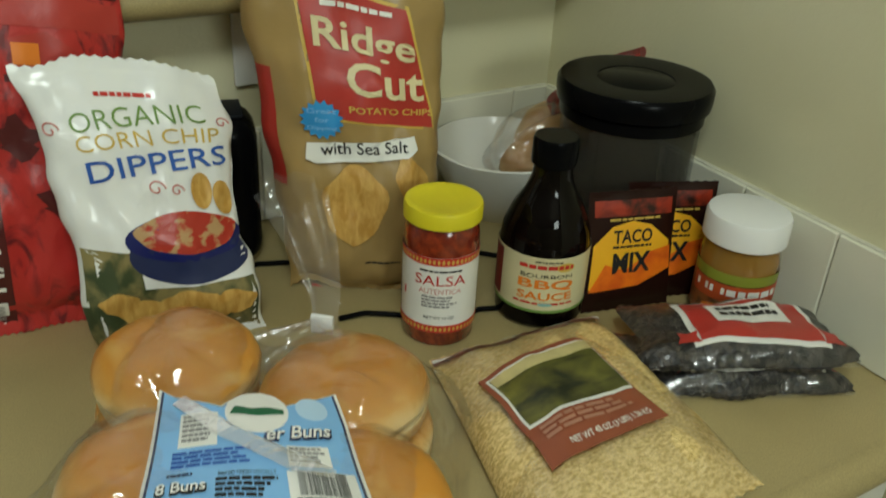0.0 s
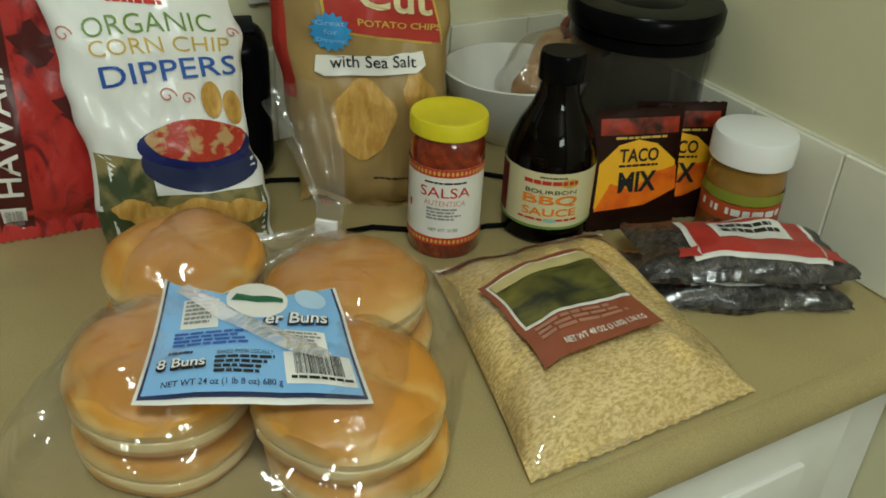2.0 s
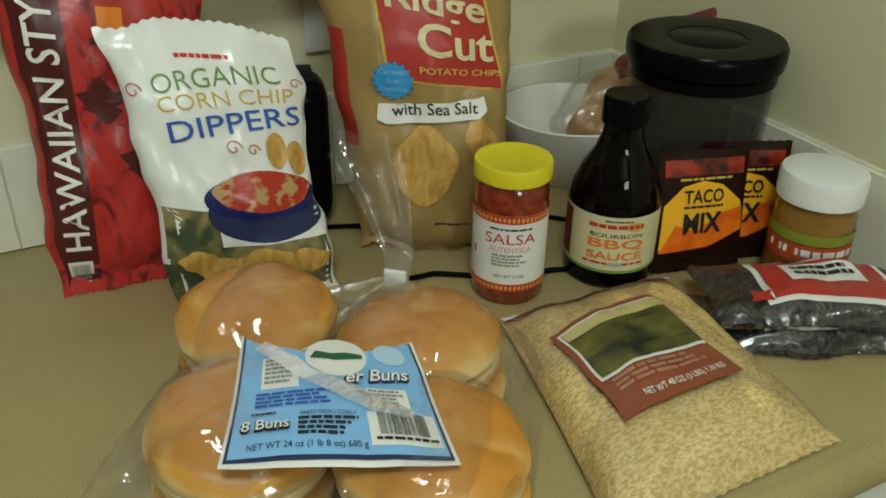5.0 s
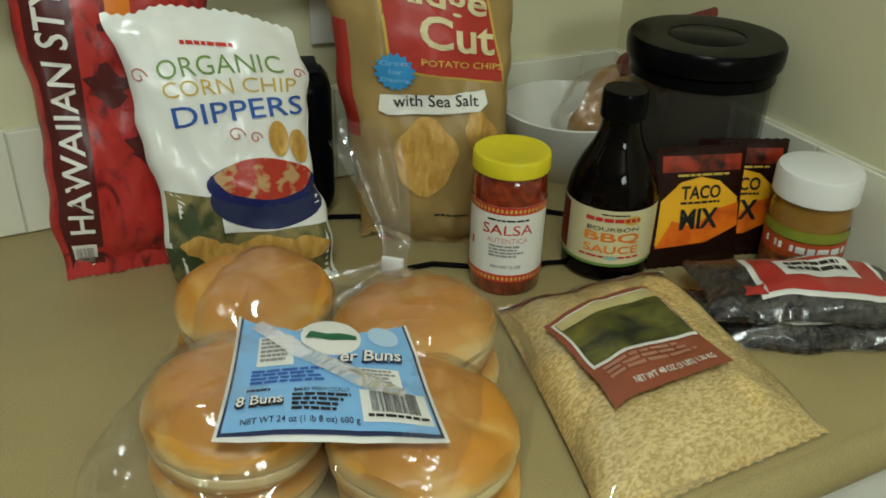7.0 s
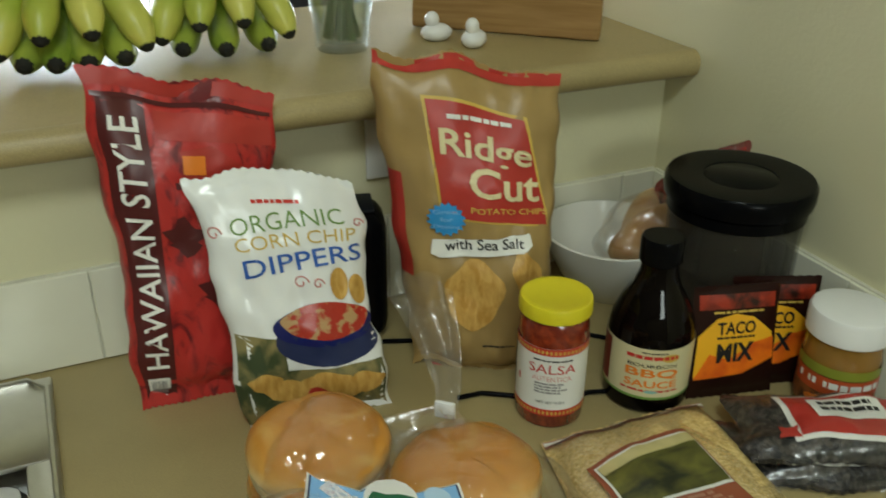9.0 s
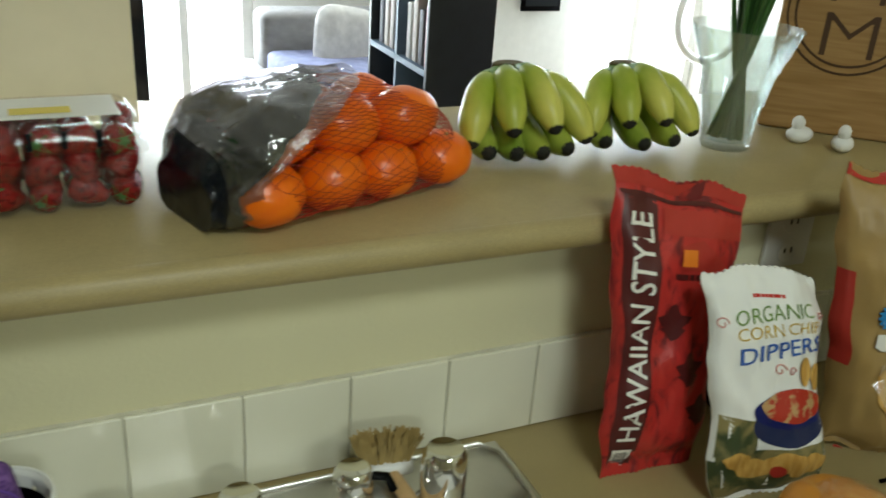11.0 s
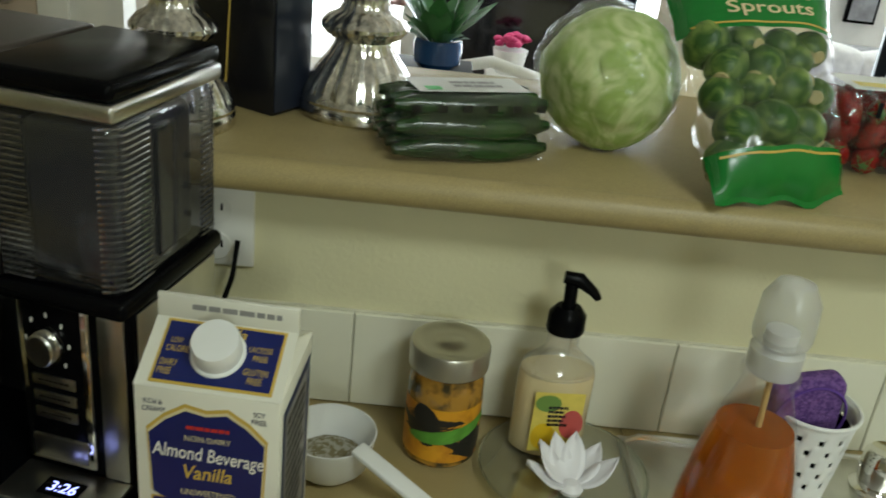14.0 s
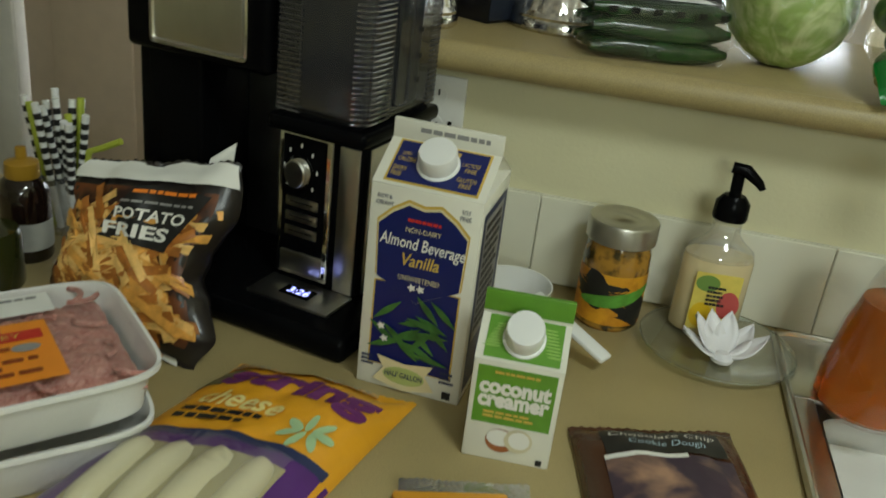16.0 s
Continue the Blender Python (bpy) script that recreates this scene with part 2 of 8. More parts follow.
class Sheet:
    """A surface over u, v in 0..1: a quad of four corners, swollen along its normal."""

    def __init__(self, bl, br, tl, tr, thick, seal=0.06, wrinkle=0.003, seed=1, side=0.5, low=1.0, flat=1.0, wob=0.0, arch=0.0):
        self.flat, self.wob, self.arch = flat, wob, arch
        self.c = [Vector(p) for p in (bl, br, tl, tr)]
        self.n = (self.c[1] - self.c[0] + self.c[3] - self.c[2]).cross(self.c[2] - self.c[0] + self.c[3] - self.c[1]).normalized()
        self.thick, self.seal, self.wrinkle, self.seed, self.side, self.low = thick, seal, wrinkle, seed, side, low
        self.w = ((self.c[1] - self.c[0]).length + (self.c[3] - self.c[2]).length) / 2
        self.h = ((self.c[2] - self.c[0]).length + (self.c[3] - self.c[1]).length) / 2

    def swell(self, u, v):
        s = self.seal
        t = min(1, max(0, (v - s) / (1 - 2 * s)))
        across = max(0.0, 1 - abs(2 * u - 1) ** 2.4) ** self.side
        along = max(0.0, 1 - abs(2 * t - 1) ** (2.6 if t > 0.5 else 2.6 + 2 * self.low)) ** 0.6
        return self.thick / 2 * across * along

    def at(self, u, v, off=0.0, back=False):
        c = self.c
        pull = 0.03 * math.sin(math.pi * v)
        uu = 0.5 + (u - 0.5) * (1 - pull)
        p = (c[0] * (1 - uu) + c[1] * uu) * (1 - v) + (c[2] * (1 - uu) + c[3] * uu) * v
        if self.wob:
            e = (2 * u - 1) ** 3
            p = p + (c[1] - c[0]).normalized() * self.wob * e * (1.2 * noise.noise(Vector((3.1 * v, self.seed, 5 if u > 0.5 else 0))) + 0.5 * noise.noise(Vector((9.0 * v, self.seed, 8 if u > 0.5 else 3))))
            p = p + (c[2] - c[0]).normalized() * self.wob * (v ** 8 + (1 - v) ** 8) * noise.noise(Vector((3.5 * u, self.seed + 4, 2 if v > 0.5 else 0)))
        if self.arch:
            p = p + (c[2] - c[0]).normalized() * self.arch * (1 - (2 * u - 1) ** 2) * v ** 4
        q = Vector((u * self.w * 28, v * self.h * 16, self.seed * 7.3 + (40 if back else 0)))
        k = min(1, 8 * min(u, 1 - u) + 0.25)
        bulge = self.swell(u, v) + self.wrinkle * k * (noise.noise(q) + 0.5 * noise.noise(q * 2.3))
        return p + self.n * (-bulge * self.flat if back else bulge + off)

    def solid(self, nu=36, nv=48, zig=0.0):
        verts, faces = [], []
        for back in (False, True):
            for j in range(nv + 1):
                for i in range(nu + 1):
                    u, v = i / nu, j / nv
                    p = self.at(u, v, 0.0004, back)
                    if zig and j in (0, nv):
                        p = p + (self.c[2] - self.c[0]).normalized() * zig * (i % 2)
                    verts.append(tuple(p))
        m = (nu + 1) * (nv + 1)
        for b in (0, 1):
            for j in range(nv):
                for i in range(nu):
                    a = b * m + j * (nu + 1) + i
                    f = (a, a + 1, a + nu + 2, a + nu + 1)
                    faces.append(f if b == 0 else f[::-1])
        rim = [i for i in range(nu + 1)] + [(j + 1) * (nu + 1) - 1 for j in range(1, nv + 1)] + [nv * (nu + 1) + i for i in range(nu - 1, -1, -1)] + [j * (nu + 1) for j in range(nv - 1, 0, -1)]
        for a, b in zip(rim, rim[1:] + rim[:1]):
            faces.append((b, a, m + a, m + b))
        return (verts, [], faces)


class Shifted:
    """A surface whose print sits lower or further across than drawn."""

    def __init__(self, s, du, dv):
        self.s, self.du, self.dv, self.w, self.h = s, du, dv, s.w, s.h

    def at(self, u, v, off=0.0, back=False):
        return self.s.at(min(1, max(0, u + self.du)), v + self.dv, off, back)


class Placed:
    """A window of a surface: print drawn in u0..u1, v0..v1 lands in a smaller, slanted window."""

    def __init__(self, s, u0, v0, ku, kv, du, dv, slant=0.0):
        self.s, self.u0, self.v0, self.ku, self.kv, self.du, self.dv, self.slant = s, u0, v0, ku, kv, du, dv, slant
        self.w, self.h = s.w, s.h

    def at(self, u, v, off=0.0, back=False):
        b = (v - self.v0) * self.kv
        return self.s.at(self.du + (u - self.u0) * self.ku - self.slant * b, self.dv + b, off, back)


class Barrel:
    """The side of a turned thing: u in 0..1 goes round by `sweep` degrees about the facing direction, v up between z0 and z1."""

    def __init__(self, radius, z0, z1, sweep=180, facing=-90, grow=0.0):
        self.r, self.z0, self.z1, self.sweep, self.facing, self.grow = radius, z0, z1, radians(sweep), radians(facing), grow
        self.w, self.h = radius * self.sweep, z1 - z0

    def at(self, u, v, off=0.0, back=False):
        a = self.facing + (u - 0.5) * self.sweep
        r = self.r + off + self.grow * v
        return Vector((r * math.cos(a), r * math.sin(a), self.z0 + v * (self.z1 - self.z0)))


class Flat:
    """A flat panel from a corner and two edge vectors."""

    def __init__(self, o, du, dv):
        self.o, self.du, self.dv = Vector(o), Vector(du), Vector(dv)
        self.n = self.du.cross(self.dv).normalized()
        self.w, self.h = self.du.length, self.dv.length

    def at(self, u, v, off=0.0, back=False):
        return self.o + self.du * u + self.dv * v + self.n * off


def patch(name, s, u0, v0, u1, v1, mat, parent, off=0.0008, nu=12, nv=12, label=""):
    verts = [tuple(s.at(u0 + (u1 - u0) * i / nu, v0 + (v1 - v0) * j / nv, off)) for j in range(nv + 1) for i in range(nu + 1)]
    faces = [(j * (nu + 1) + i, j * (nu + 1) + i + 1, (j + 1) * (nu + 1) + i + 1, (j + 1) * (nu + 1) + i) for j in range(nv) for i in range(nu)]
    return part(name, (verts, [], faces), mat, parent, label)


def outline(name, s, cu, cv, ring, mat, parent, off=0.0012, rings=5, label=""):
    """A patch with a free outline that is star-shaped about its centre; ring holds (du, dv) pairs."""
    verts, faces, n = [tuple(s.at(cu, cv, off))], [], len(ring)
    for k in range(1, rings + 1):
        for du, dv in ring:
            verts.append(tuple(s.at(cu + du * k / rings, cv + dv * k / rings, off)))
    for i in range(n):
        j = (i + 1) % n
        faces.append((0, 1 + i, 1 + j))
        for k in range(rings - 1):
            a = 1 + k * n
            faces.append((a + i, a + n + i, a + n + j, a + j))
    return part(name, (verts, [], faces), mat, parent, label)


def oval(ru, rv, n=28, start=0.0, wobble=0.0):
    return [(ru * (1 + wobble * math.sin(5 * a)) * math.cos(a + start), rv * (1 + wobble * math.sin(4 * a + 1)) * math.sin(a + start)) for a in (2 * math.pi * i / n for i in range(n))]


def burst(ru, rv, n=16, depth=0.8):
    return [(ru * (1 if i % 2 else depth) * math.cos(math.pi * i / n), rv * (1 if i % 2 else depth) * math.sin(math.pi * i / n)) for i in range(2 * n)]


_glyphs = {}


def text(words, s, u0, v0, u1, v1, mat, parent, off=0.0018, bold=0.0, shear=0.0, turn=0.0, name="lettering", slope=0.0, arch=0.0):
    """Words fitted into the box u0..u1, v0..v1 of a surface. turn 90 stands them on end, slope lifts the right end, arch bends the line."""
    key = (words, bold, shear)
    if key not in _glyphs:
        c = bpy.data.curves.new("lettering", "FONT")
        c.body, c.align_x, c.offset, c.shear, c.resolution_u = words, "CENTER", bold, shear, 3
        ob = bpy.data.objects.new("lettering", c)
        me = ob.to_mesh()
        _glyphs[key] = ([tuple(v.co) for v in me.vertices], [tuple(p.vertices) for p in me.polygons])
        ob.to_mesh_clear()
        bpy.data.objects.remove(ob)
        bpy.data.curves.remove(c)
    vs, fs = _glyphs[key]
    if not vs:
        return None
    xs, ys = [v[0] for v in vs], [v[1] for v in vs]
    x0, x1, y0, y1 = min(xs), max(xs), min(ys), max(ys)
    out = []
    for x, y, _ in vs:
        a, b = (x - x0) / (x1 - x0), (y - y0) / (y1 - y0)
        if turn:
            a, b = 1 - b, a
        b += slope * a + arch * (1 - (2 * a - 1) ** 2)
        out.append(tuple(s.at(u0 + (u1 - u0) * a, v0 + (v1 - v0) * b, off)))
    return part(name, (out, [], fs), mat, parent, smooth=False)


def bars(s, u0, v0, u1, v1, rows, mat, parent, off=0.0014, ragged=0.25, seed=1, name="small_print"):
    """Lines of print too small to read, as plain bars."""
    rnd = random.Random(seed)
    verts, faces = [], []
    step = (v1 - v0) / rows
    for r in range(rows):
        a = u0
        end = u1 - (u1 - u0) * ragged * rnd.random()
        while a < end - 0.004:
            b = min(end, a + (u1 - u0) * rnd.uniform(0.08, 0.22))
            y0, y1 = v1 - r * step - step * 0.62, v1 - r * step
            k = len(verts)
            verts += [tuple(s.at(x, y, off)) for x, y in ((a, y0), (b, y0), (b, y1), (a, y1))]
            faces.append((k, k + 1, k + 2, k + 3))
            a = b + (u1 - u0) * 0.025
    return part(name, (verts, [], faces), mat, parent, smooth=False)


def stripes(s, u0, v0, u1, v1, n, mat, parent, off=0.0016, seed=3):
    """A bar code."""
    rnd = random.Random(seed)
    verts, faces = [], []
    for i in range(n):
        a = u0 + (u1 - u0) * i / n
        b = a + (u1 - u0) / n * rnd.uniform(0.25, 0.8)
        k = len(verts)
        verts += [tuple(s.at(x, y, off)) for x, y in ((a, v0), (b, v0), (b, v1), (a, v1))]
        faces.append((k, k + 1, k + 2, k + 3))
    return part("bar_code", (verts, [], faces), mat, parent, smooth=False)


# ---------------------------------------------------------------- the kitchen and the room beyond
CT, BARZ = 0.91, 1.183          # counter top, bar top
XR = 1.352                      # face of the wall at the counter's end
BAR_Y0, BAR_Y1 = -0.056, 0.36


def structure(name, bm, mat, label, smooth=True):
    ob = part(name, bm, mat, None, label, smooth)
    return tagged(ob, label, name.rstrip("_0123456789").split("_")[0], kind="structure")


structure("floor", slab(-4.2, 4.2, -4.4, 5.0, -0.1, 0.0), FLOOR, "beige brown floor of kitchen and living room")
structure("ceiling", slab(-4.2, 4.2, -4.4, 5.0, 2.44, 2.54), CEIL, "plain off-white painted ceiling")
structure("wall_back", slab(-4.2, 4.2, -4.5, -4.4, 0, 2.44), PAINT, "plain cream painted kitchen wall")
structure("wall_left", slab(-4.3, -4.2, -4.4, 5.0, 0, 2.44), PAINT, "plain cream painted wall")
structure("wall_end", slab(XR, XR + 0.12, -4.4, 0.42, 0, 2.44), PAINT, "cream painted wall at the end of the counter")
structure("wall_half", slab(-0.70, XR, 0.006, 0.13, 0, BARZ - 0.032), PAINT, "cream painted half wall under the raised bar")
# counter sheet with an opening for the sink
SX0, SX1, SY0, SY1 = -0.035, 0.582, -0.49, -0.045
cbm = merge(slab(-1.35, SX0, -0.569, 0.004, CT - 0.038, CT, 0.006), slab(SX1, XR, -0.569, 0.004, CT - 0.038, CT, 0.006), slab(SX0 - 0.002, SX1 + 0.002, SY1, 0.004, CT - 0.038, CT - 0.0003), slab(SX0 - 0.002, SX1 + 0.002, -0.569, SY0, CT - 0.038, CT - 0.0003))
counter = structure("counter", cbm, COUNTER, "speckled beige laminate kitchen counter")
part("front_edge", tube([(-1.35, -0.565, CT - 0.0195), (XR, -0.565, CT - 0.0195)], 0.0193, 16), COUNTER, counter)
# raised bar
bb = slab(-0.74, XR - 0.001, BAR_Y0 + 0.016, BAR_Y1, BARZ - 0.033, BARZ, 0.002)
bar = structure("bar_top", bb, COUNTER, "beige laminate raised bar top with rounded edge")
part("front_edge", tube([(-0.74, BAR_Y0 + 0.017, BARZ - 0.0165), (XR - 0.001, BAR_Y0 + 0.017, BARZ - 0.0165)], 0.01648, 16), COUNTER, bar)
# tile row with a grout bed behind it
bed = structure("backsplash", merge(slab(-0.70, XR - 0.004, 0.001, 0.006, CT, CT + 0.107), slab(XR - 0.005, XR, -0.569, -0.0005, CT, CT + 0.107)), GROUT, "grout bed of the white tile backsplash")


def tile_mesh():
    bm = bmesh.new()
    bmesh.ops.create_cube(bm, size=1)
    bmesh.ops.scale(bm, vec=(0.1068, 0.0044, 0.1055), verts=bm.verts)
    bmesh.ops.bevel(bm, geom=bm.edges[:], offset=0.0012, segments=1, affect="EDGES")
    me = bpy.data.meshes.new("tile")
    bm.to_mesh(me)
    bm.free()
    me.materials.append(TILE)
    return me


TM = tile_mesh()
for k in range(-6, 13):
    t = new("tile", TM)
    t.parent = bed
    t.matrix_world = pose(0.108 * k + 0.054, -0.0008, CT + 0.0535)
for k in range(5):
    t = new("tile", TM)
    t.parent = bed
    t.matrix_world = pose(XR - 0.0072, -0.058 - 0.108 * k, CT + 0.0535, 0, 0, 90)
# base cabinets
cab = structure("base_cabinet", slab(-1.33, XR - 0.002, -0.547, 0.0, 0.10, CT - 0.04), WHITE_PAINT, "white painted base cabinets under the counter")
for k in range(6):
    x0 = -1.30 + k * 0.43
    d = part("drawer_front", slab(x0, x0 + 0.415, -0.568, -0.5465, 0.70, 0.862, 0.004), WHITE_PAINT, cab)
    part("raised_panel", slab(x0 + 0.05, x0 + 0.365, -0.574, -0.566, 0.735, 0.82, 0.004), WHITE_PAINT, d)
    d = part("cabinet_door", slab(x0, x0 + 0.415, -0.568, -0.5465, 0.12, 0.685, 0.004), WHITE_PAINT, cab)
    part("raised_panel", slab(x0 + 0.06, x0 + 0.355, -0.574, -0.566, 0.18, 0.625, 0.004), WHITE_PAINT, d)

# ---------------------------------------------------------------- groceries on the counter
def local(b, *pts):
    return [Vector(p) - Vector(b) for p in pts]


def bag(name, bl, br, tl, tr, thick, mat, label, category, group="bags of groceries", **kw):
    base = [(bl[i] + br[i]) / 2 for i in range(3)]
    t = thing(name, pose(*base), label, category, group)
    s = Sheet(*local(base, bl, br, tl, tr), thick, **kw)
    part("bag_body", s.solid(zig=0.002), mat, t)
    return t, s


def along(pairs, n=8):
    """Fills an outline with points between its corners."""
    out = []
    for (a, b), (c, d) in zip(pairs, pairs[1:] + pairs[:1]):
        out += [(a + (c - a) * i / n, b + (d - b) * i / n) for i in range(n)]
    return out


CHIP = patchy("fried_chip_print", (0.50, 0.26, 0.05), (0.68, 0.42, 0.12), 60, 0.35, 0.7, stretch=(3, 1, 1))
BROWN_BAG = material("tan_bag_print", (0.36, 0.235, 0.085), 0.36, var=0.10, scale=14, bump=0.25, bump_scale=28)
RED_BAG = patchy("red_botanical_print", (0.48, 0.03, 0.025), (0.15, 0.012, 0.015), 42, 0.50, 0.66, 0.33, 0.25, distortion=1.8, stretch=(1, 1, 0.5))
RED_PLAIN = material("red_print", (0.44, 0.035, 0.025), 0.35, var=0.08, bump=0.2, bump_scale=30)
MAROON = material("maroon_print", (0.085, 0.012, 0.012), 0.33, var=0.12, bump=0.2, bump_scale=30)
WHITE_BAG = material("white_glossy_bag", (0.82, 0.82, 0.80), 0.20, var=0.05, scale=10, bump=0.35, bump_scale=24)
SALAD = patchy("bean_salad_print", (0.42, 0.035, 0.02), (0.48, 0.29, 0.13), 85, 0.50, 0.60, 0.25, 0.15)
FIELD = patchy("green_field_print", (0.05, 0.07, 0.03), (0.27, 0.22, 0.09), 42, 0.42, 0.6)

# red chip bag that leans on the bar
t, s = bag("chip_bag", (0.672, -0.112, CT), (0.784, -0.116, CT), (0.668, -0.058, 1.240), (0.838, -0.064, 1.198), 0.046, RED_BAG, "tall red foil chip bag leaning against the raised bar", "chip bag", seed=3, flat=0.12, wrinkle=0.006, wob=0.009)
patch("side_band", s, 0.05, 0.03, 0.30, 0.93, MAROON, t, nv=26)
text("HAWAIIAN STYLE", s, 0.10, 0.14, 0.26, 0.88, WHITE_INK, t, bold=0.012, turn=90)
patch("code_panel", s, 0.08, 0.035, 0.25, 0.105, WHITE_INK, t, 0.0016, 4, 4)
stripes(s, 0.10, 0.045, 0.23, 0.095, 16, GREY_INK, t, 0.0022)
patch("top_strip", s, 0.0, 0.955, 1.0, 0.995, RED_PLAIN, t, 0.0012, 16, 3)
patch("wave_line", s, 0.02, 0.925, 0.98, 0.938, MAROON, t, 0.0016, 16, 2)
outline("brand_flag", s, 0.62, 0.76, along([(-0.16, 0.04), (0.02, 0.06), (0.30, -0.03), (0.28, -0.05), (-0.14, -0.035)]), RED_PLAIN, t, 0.0016, label="plain red flag shape")
patch("small_panel", s, 0.47, 0.735, 0.60, 0.79, ORANGE_INK, t, 0.0022, 4, 4)
bars(s, 0.42, 0.68, 0.92, 0.71, 1, MAROON, t, seed=2)
patch("top_panel", s, 0.34, 0.83, 0.97, 0.91, RED_PLAIN, t, 0.0014, 10, 5)
for i in range(3):
    outline("leaf_print", s, 0.45 + 0.2 * i, 0.55 - 0.16 * i, oval(0.12, 0.05, 16, wobble=0.35), MAROON, t, 0.0014, 3)

# white dipper bag
t, s = bag("corn_chip_bag", (0.762, -0.182, CT), (0.900, -0.198, CT), (0.734, -0.132, 1.152), (0.890, -0.130, 1.120), 0.040, WHITE_BAG, "white glossy bag of corn chips leaning on the red bag", "chip bag", seed=5, seal=0.03, flat=0.15, wrinkle=0.007, wob=0.011, arch=0.012)
patch("lower_picture", s, 0.03, 0.02, 0.97, 0.24, FIELD, t, 0.0009, 16, 8)
outline("field_print", s, 0.22, 0.30, along([(-0.2, -0.08), (0.1, -0.08), (0.1, 0.08), (-0.2, 0.11)]), FIELD, t, 0.0009, 4)
bars(s, 0.34, 0.885, 0.62, 0.905, 1, RED_INK, t, 0.0012, 0.0, 4, name="brand_bar")
text("ORGANIC", s, 0.17, 0.785, 0.86, 0.845, GREEN_INK, t, 0.0016, slope=0.7, bold=-0.005)
text("CORN CHIP", s, 0.17, 0.725, 0.92, 0.775, GOLD_INK, t, 0.0016, slope=0.75, bold=-0.005)
text("DIPPERS", s, 0.19, 0.625, 0.95, 0.695, BLUE_INK, t, 0.0018, slope=0.8, bold=0.005)
for u, v, r in ((0.06, 0.80, 0.05), (0.52, 0.60, 0.05), (0.63, 0.59, 0.04), (0.94, 0.83, 0.035)):
    ring = s.at
    part("scroll_print", tube([tuple(s.at(u + r * (1 - k / 26) * math.cos(k / 3), v + 0.6 * r * (1 - k / 26) * math.sin(k / 3), 0.0012)) for k in range(22)], 0.0007, 5), material("rose_ink", (0.62, 0.25, 0.22), 0.4, var=0), t)
outline("bowl_print", s, 0.63, 0.36, oval(0.36, 0.115), NAVY_INK, t, 0.0012)
outline("bowl_rim_print", s, 0.63, 0.42, oval(0.36, 0.085), NAVY, t, 0.0016)
outline("salad_print", s, 0.64, 0.44, oval(0.31, 0.075, wobble=0.05), SALAD, t, 0.0022)
for u, v, a in ((0.77, 0.585, 0.1), (0.90, 0.555, -0.1)):
    outline("chip_print", s, u, v, [(x + a * y, y) for x, y in oval(0.065, 0.066)], CHIP, t, 0.0026)
for u, v, ru, rv in ((0.30, 0.155, 0.15, 0.045), (0.55, 0.175, 0.16, 0.05), (0.80, 0.15, 0.15, 0.05), (0.17, 0.20, 0.10, 0.04), (0.68, 0.125, 0.12, 0.04)):
    outline("chip_print", s, u, v, oval(ru, rv, wobble=0.1), CHIP, t, 0.0018 + 0.0004 * ru * 10)
outline("tomato_print", s, 0.47, 0.135, oval(0.06, 0.03), RED_PLAIN, t, 0.0042)
patch("back_fold", s, 0.0, 0.02, 0.06, 0.2, FIELD, t, 0.0012, 3, 6)

# tan ridge-cut potato chip bag
t, s = bag("potato_chip_bag", (0.944, -0.143, CT), (1.068, -0.212, CT), (0.918, -0.108, 1.242), (1.102, -0.146, 1.205), 0.075, BROWN_BAG, "tall tan paper-look bag of ridge cut potato chips", "chip bag", seed=9, seal=0.02, flat=0.35, wrinkle=0.008, wob=0.014)
patch("top_strip", s, 0.0, 0.962, 1.0, 0.998, RED_PLAIN, t, 0.0016, 18, 3)
patch("side_stripe", s, 0.0, 0.34, 0.07, 0.66, RED_PLAIN, t, 0.0014, 3, 12)
s = Shifted(s, -0.05, -0.045)
outline("gold_border", s, 0.62, 0.74, along([(-0.345, 0.205), (0.215, 0.175), (0.375, -0.165), (-0.30, -0.155)]), GOLD_INK, t, 0.0012)
outline("red_panel", s, 0.62, 0.74, along([(-0.325, 0.195), (0.20, 0.165), (0.36, -0.158), (-0.285, -0.148)]), RED_PLAIN, t, 0.0022)
bars(s, 0.40, 0.872, 0.75, 0.893, 1, WHITE_INK, t, 0.0032, 0.0, 8, name="brand_bar")
text("Ridge", s, 0.35, 0.755, 0.87, 0.855, CREAM_INK, t, 0.0036, bold=0.02, slope=-0.18)
text("Cut", s, 0.50, 0.660, 0.92, 0.750, CREAM_INK, t, 0.0036, bold=0.02, slope=-0.05)
text("POTATO CHIPS", s, 0.50, 0.612, 0.97, 0.630, GOLD_INK, t, 0.0036, bold=0.015, slope=0.25)
outline("starburst", s, 0.35, 0.585, burst(0.12, 0.055), material("sky_blue_print", (0.03, 0.28, 0.62), 0.4, var=0.05), t, 0.0040)
for i, wd in enumerate(("Great", "for", "Dipping")):
    text(wd, s, 0.27 + 0.04 * (i == 1), 0.603 - 0.024 * i, 0.43 - 0.04 * (i == 1), 0.617 - 0.024 * i, BLUE_LBL, t, 0.0050, bold=0.01)
outline("banner", s, 0.56, 0.515, along([(-0.30, 0.005), (-0.1, 0.010), (0.1, 0.022), (0.30, 0.045), (0.32, 0.005), (0.26, -0.020), (0.0, -0.038), (-0.27, -0.052), (-0.32, -0.04)]), PAPER, t, 0.0044)
text("with Sea Salt", s, 0.33, 0.487, 0.82, 0.520, BLACK_INK, t, 0.0056, bold=0.008, slope=0.75)
outline("chip_print", s, 0.50, 0.345, [(x + 0.25 * y, y) for x, y in oval(0.19, 0.115, wobble=0.08)], CHIP, t, 0.0024)
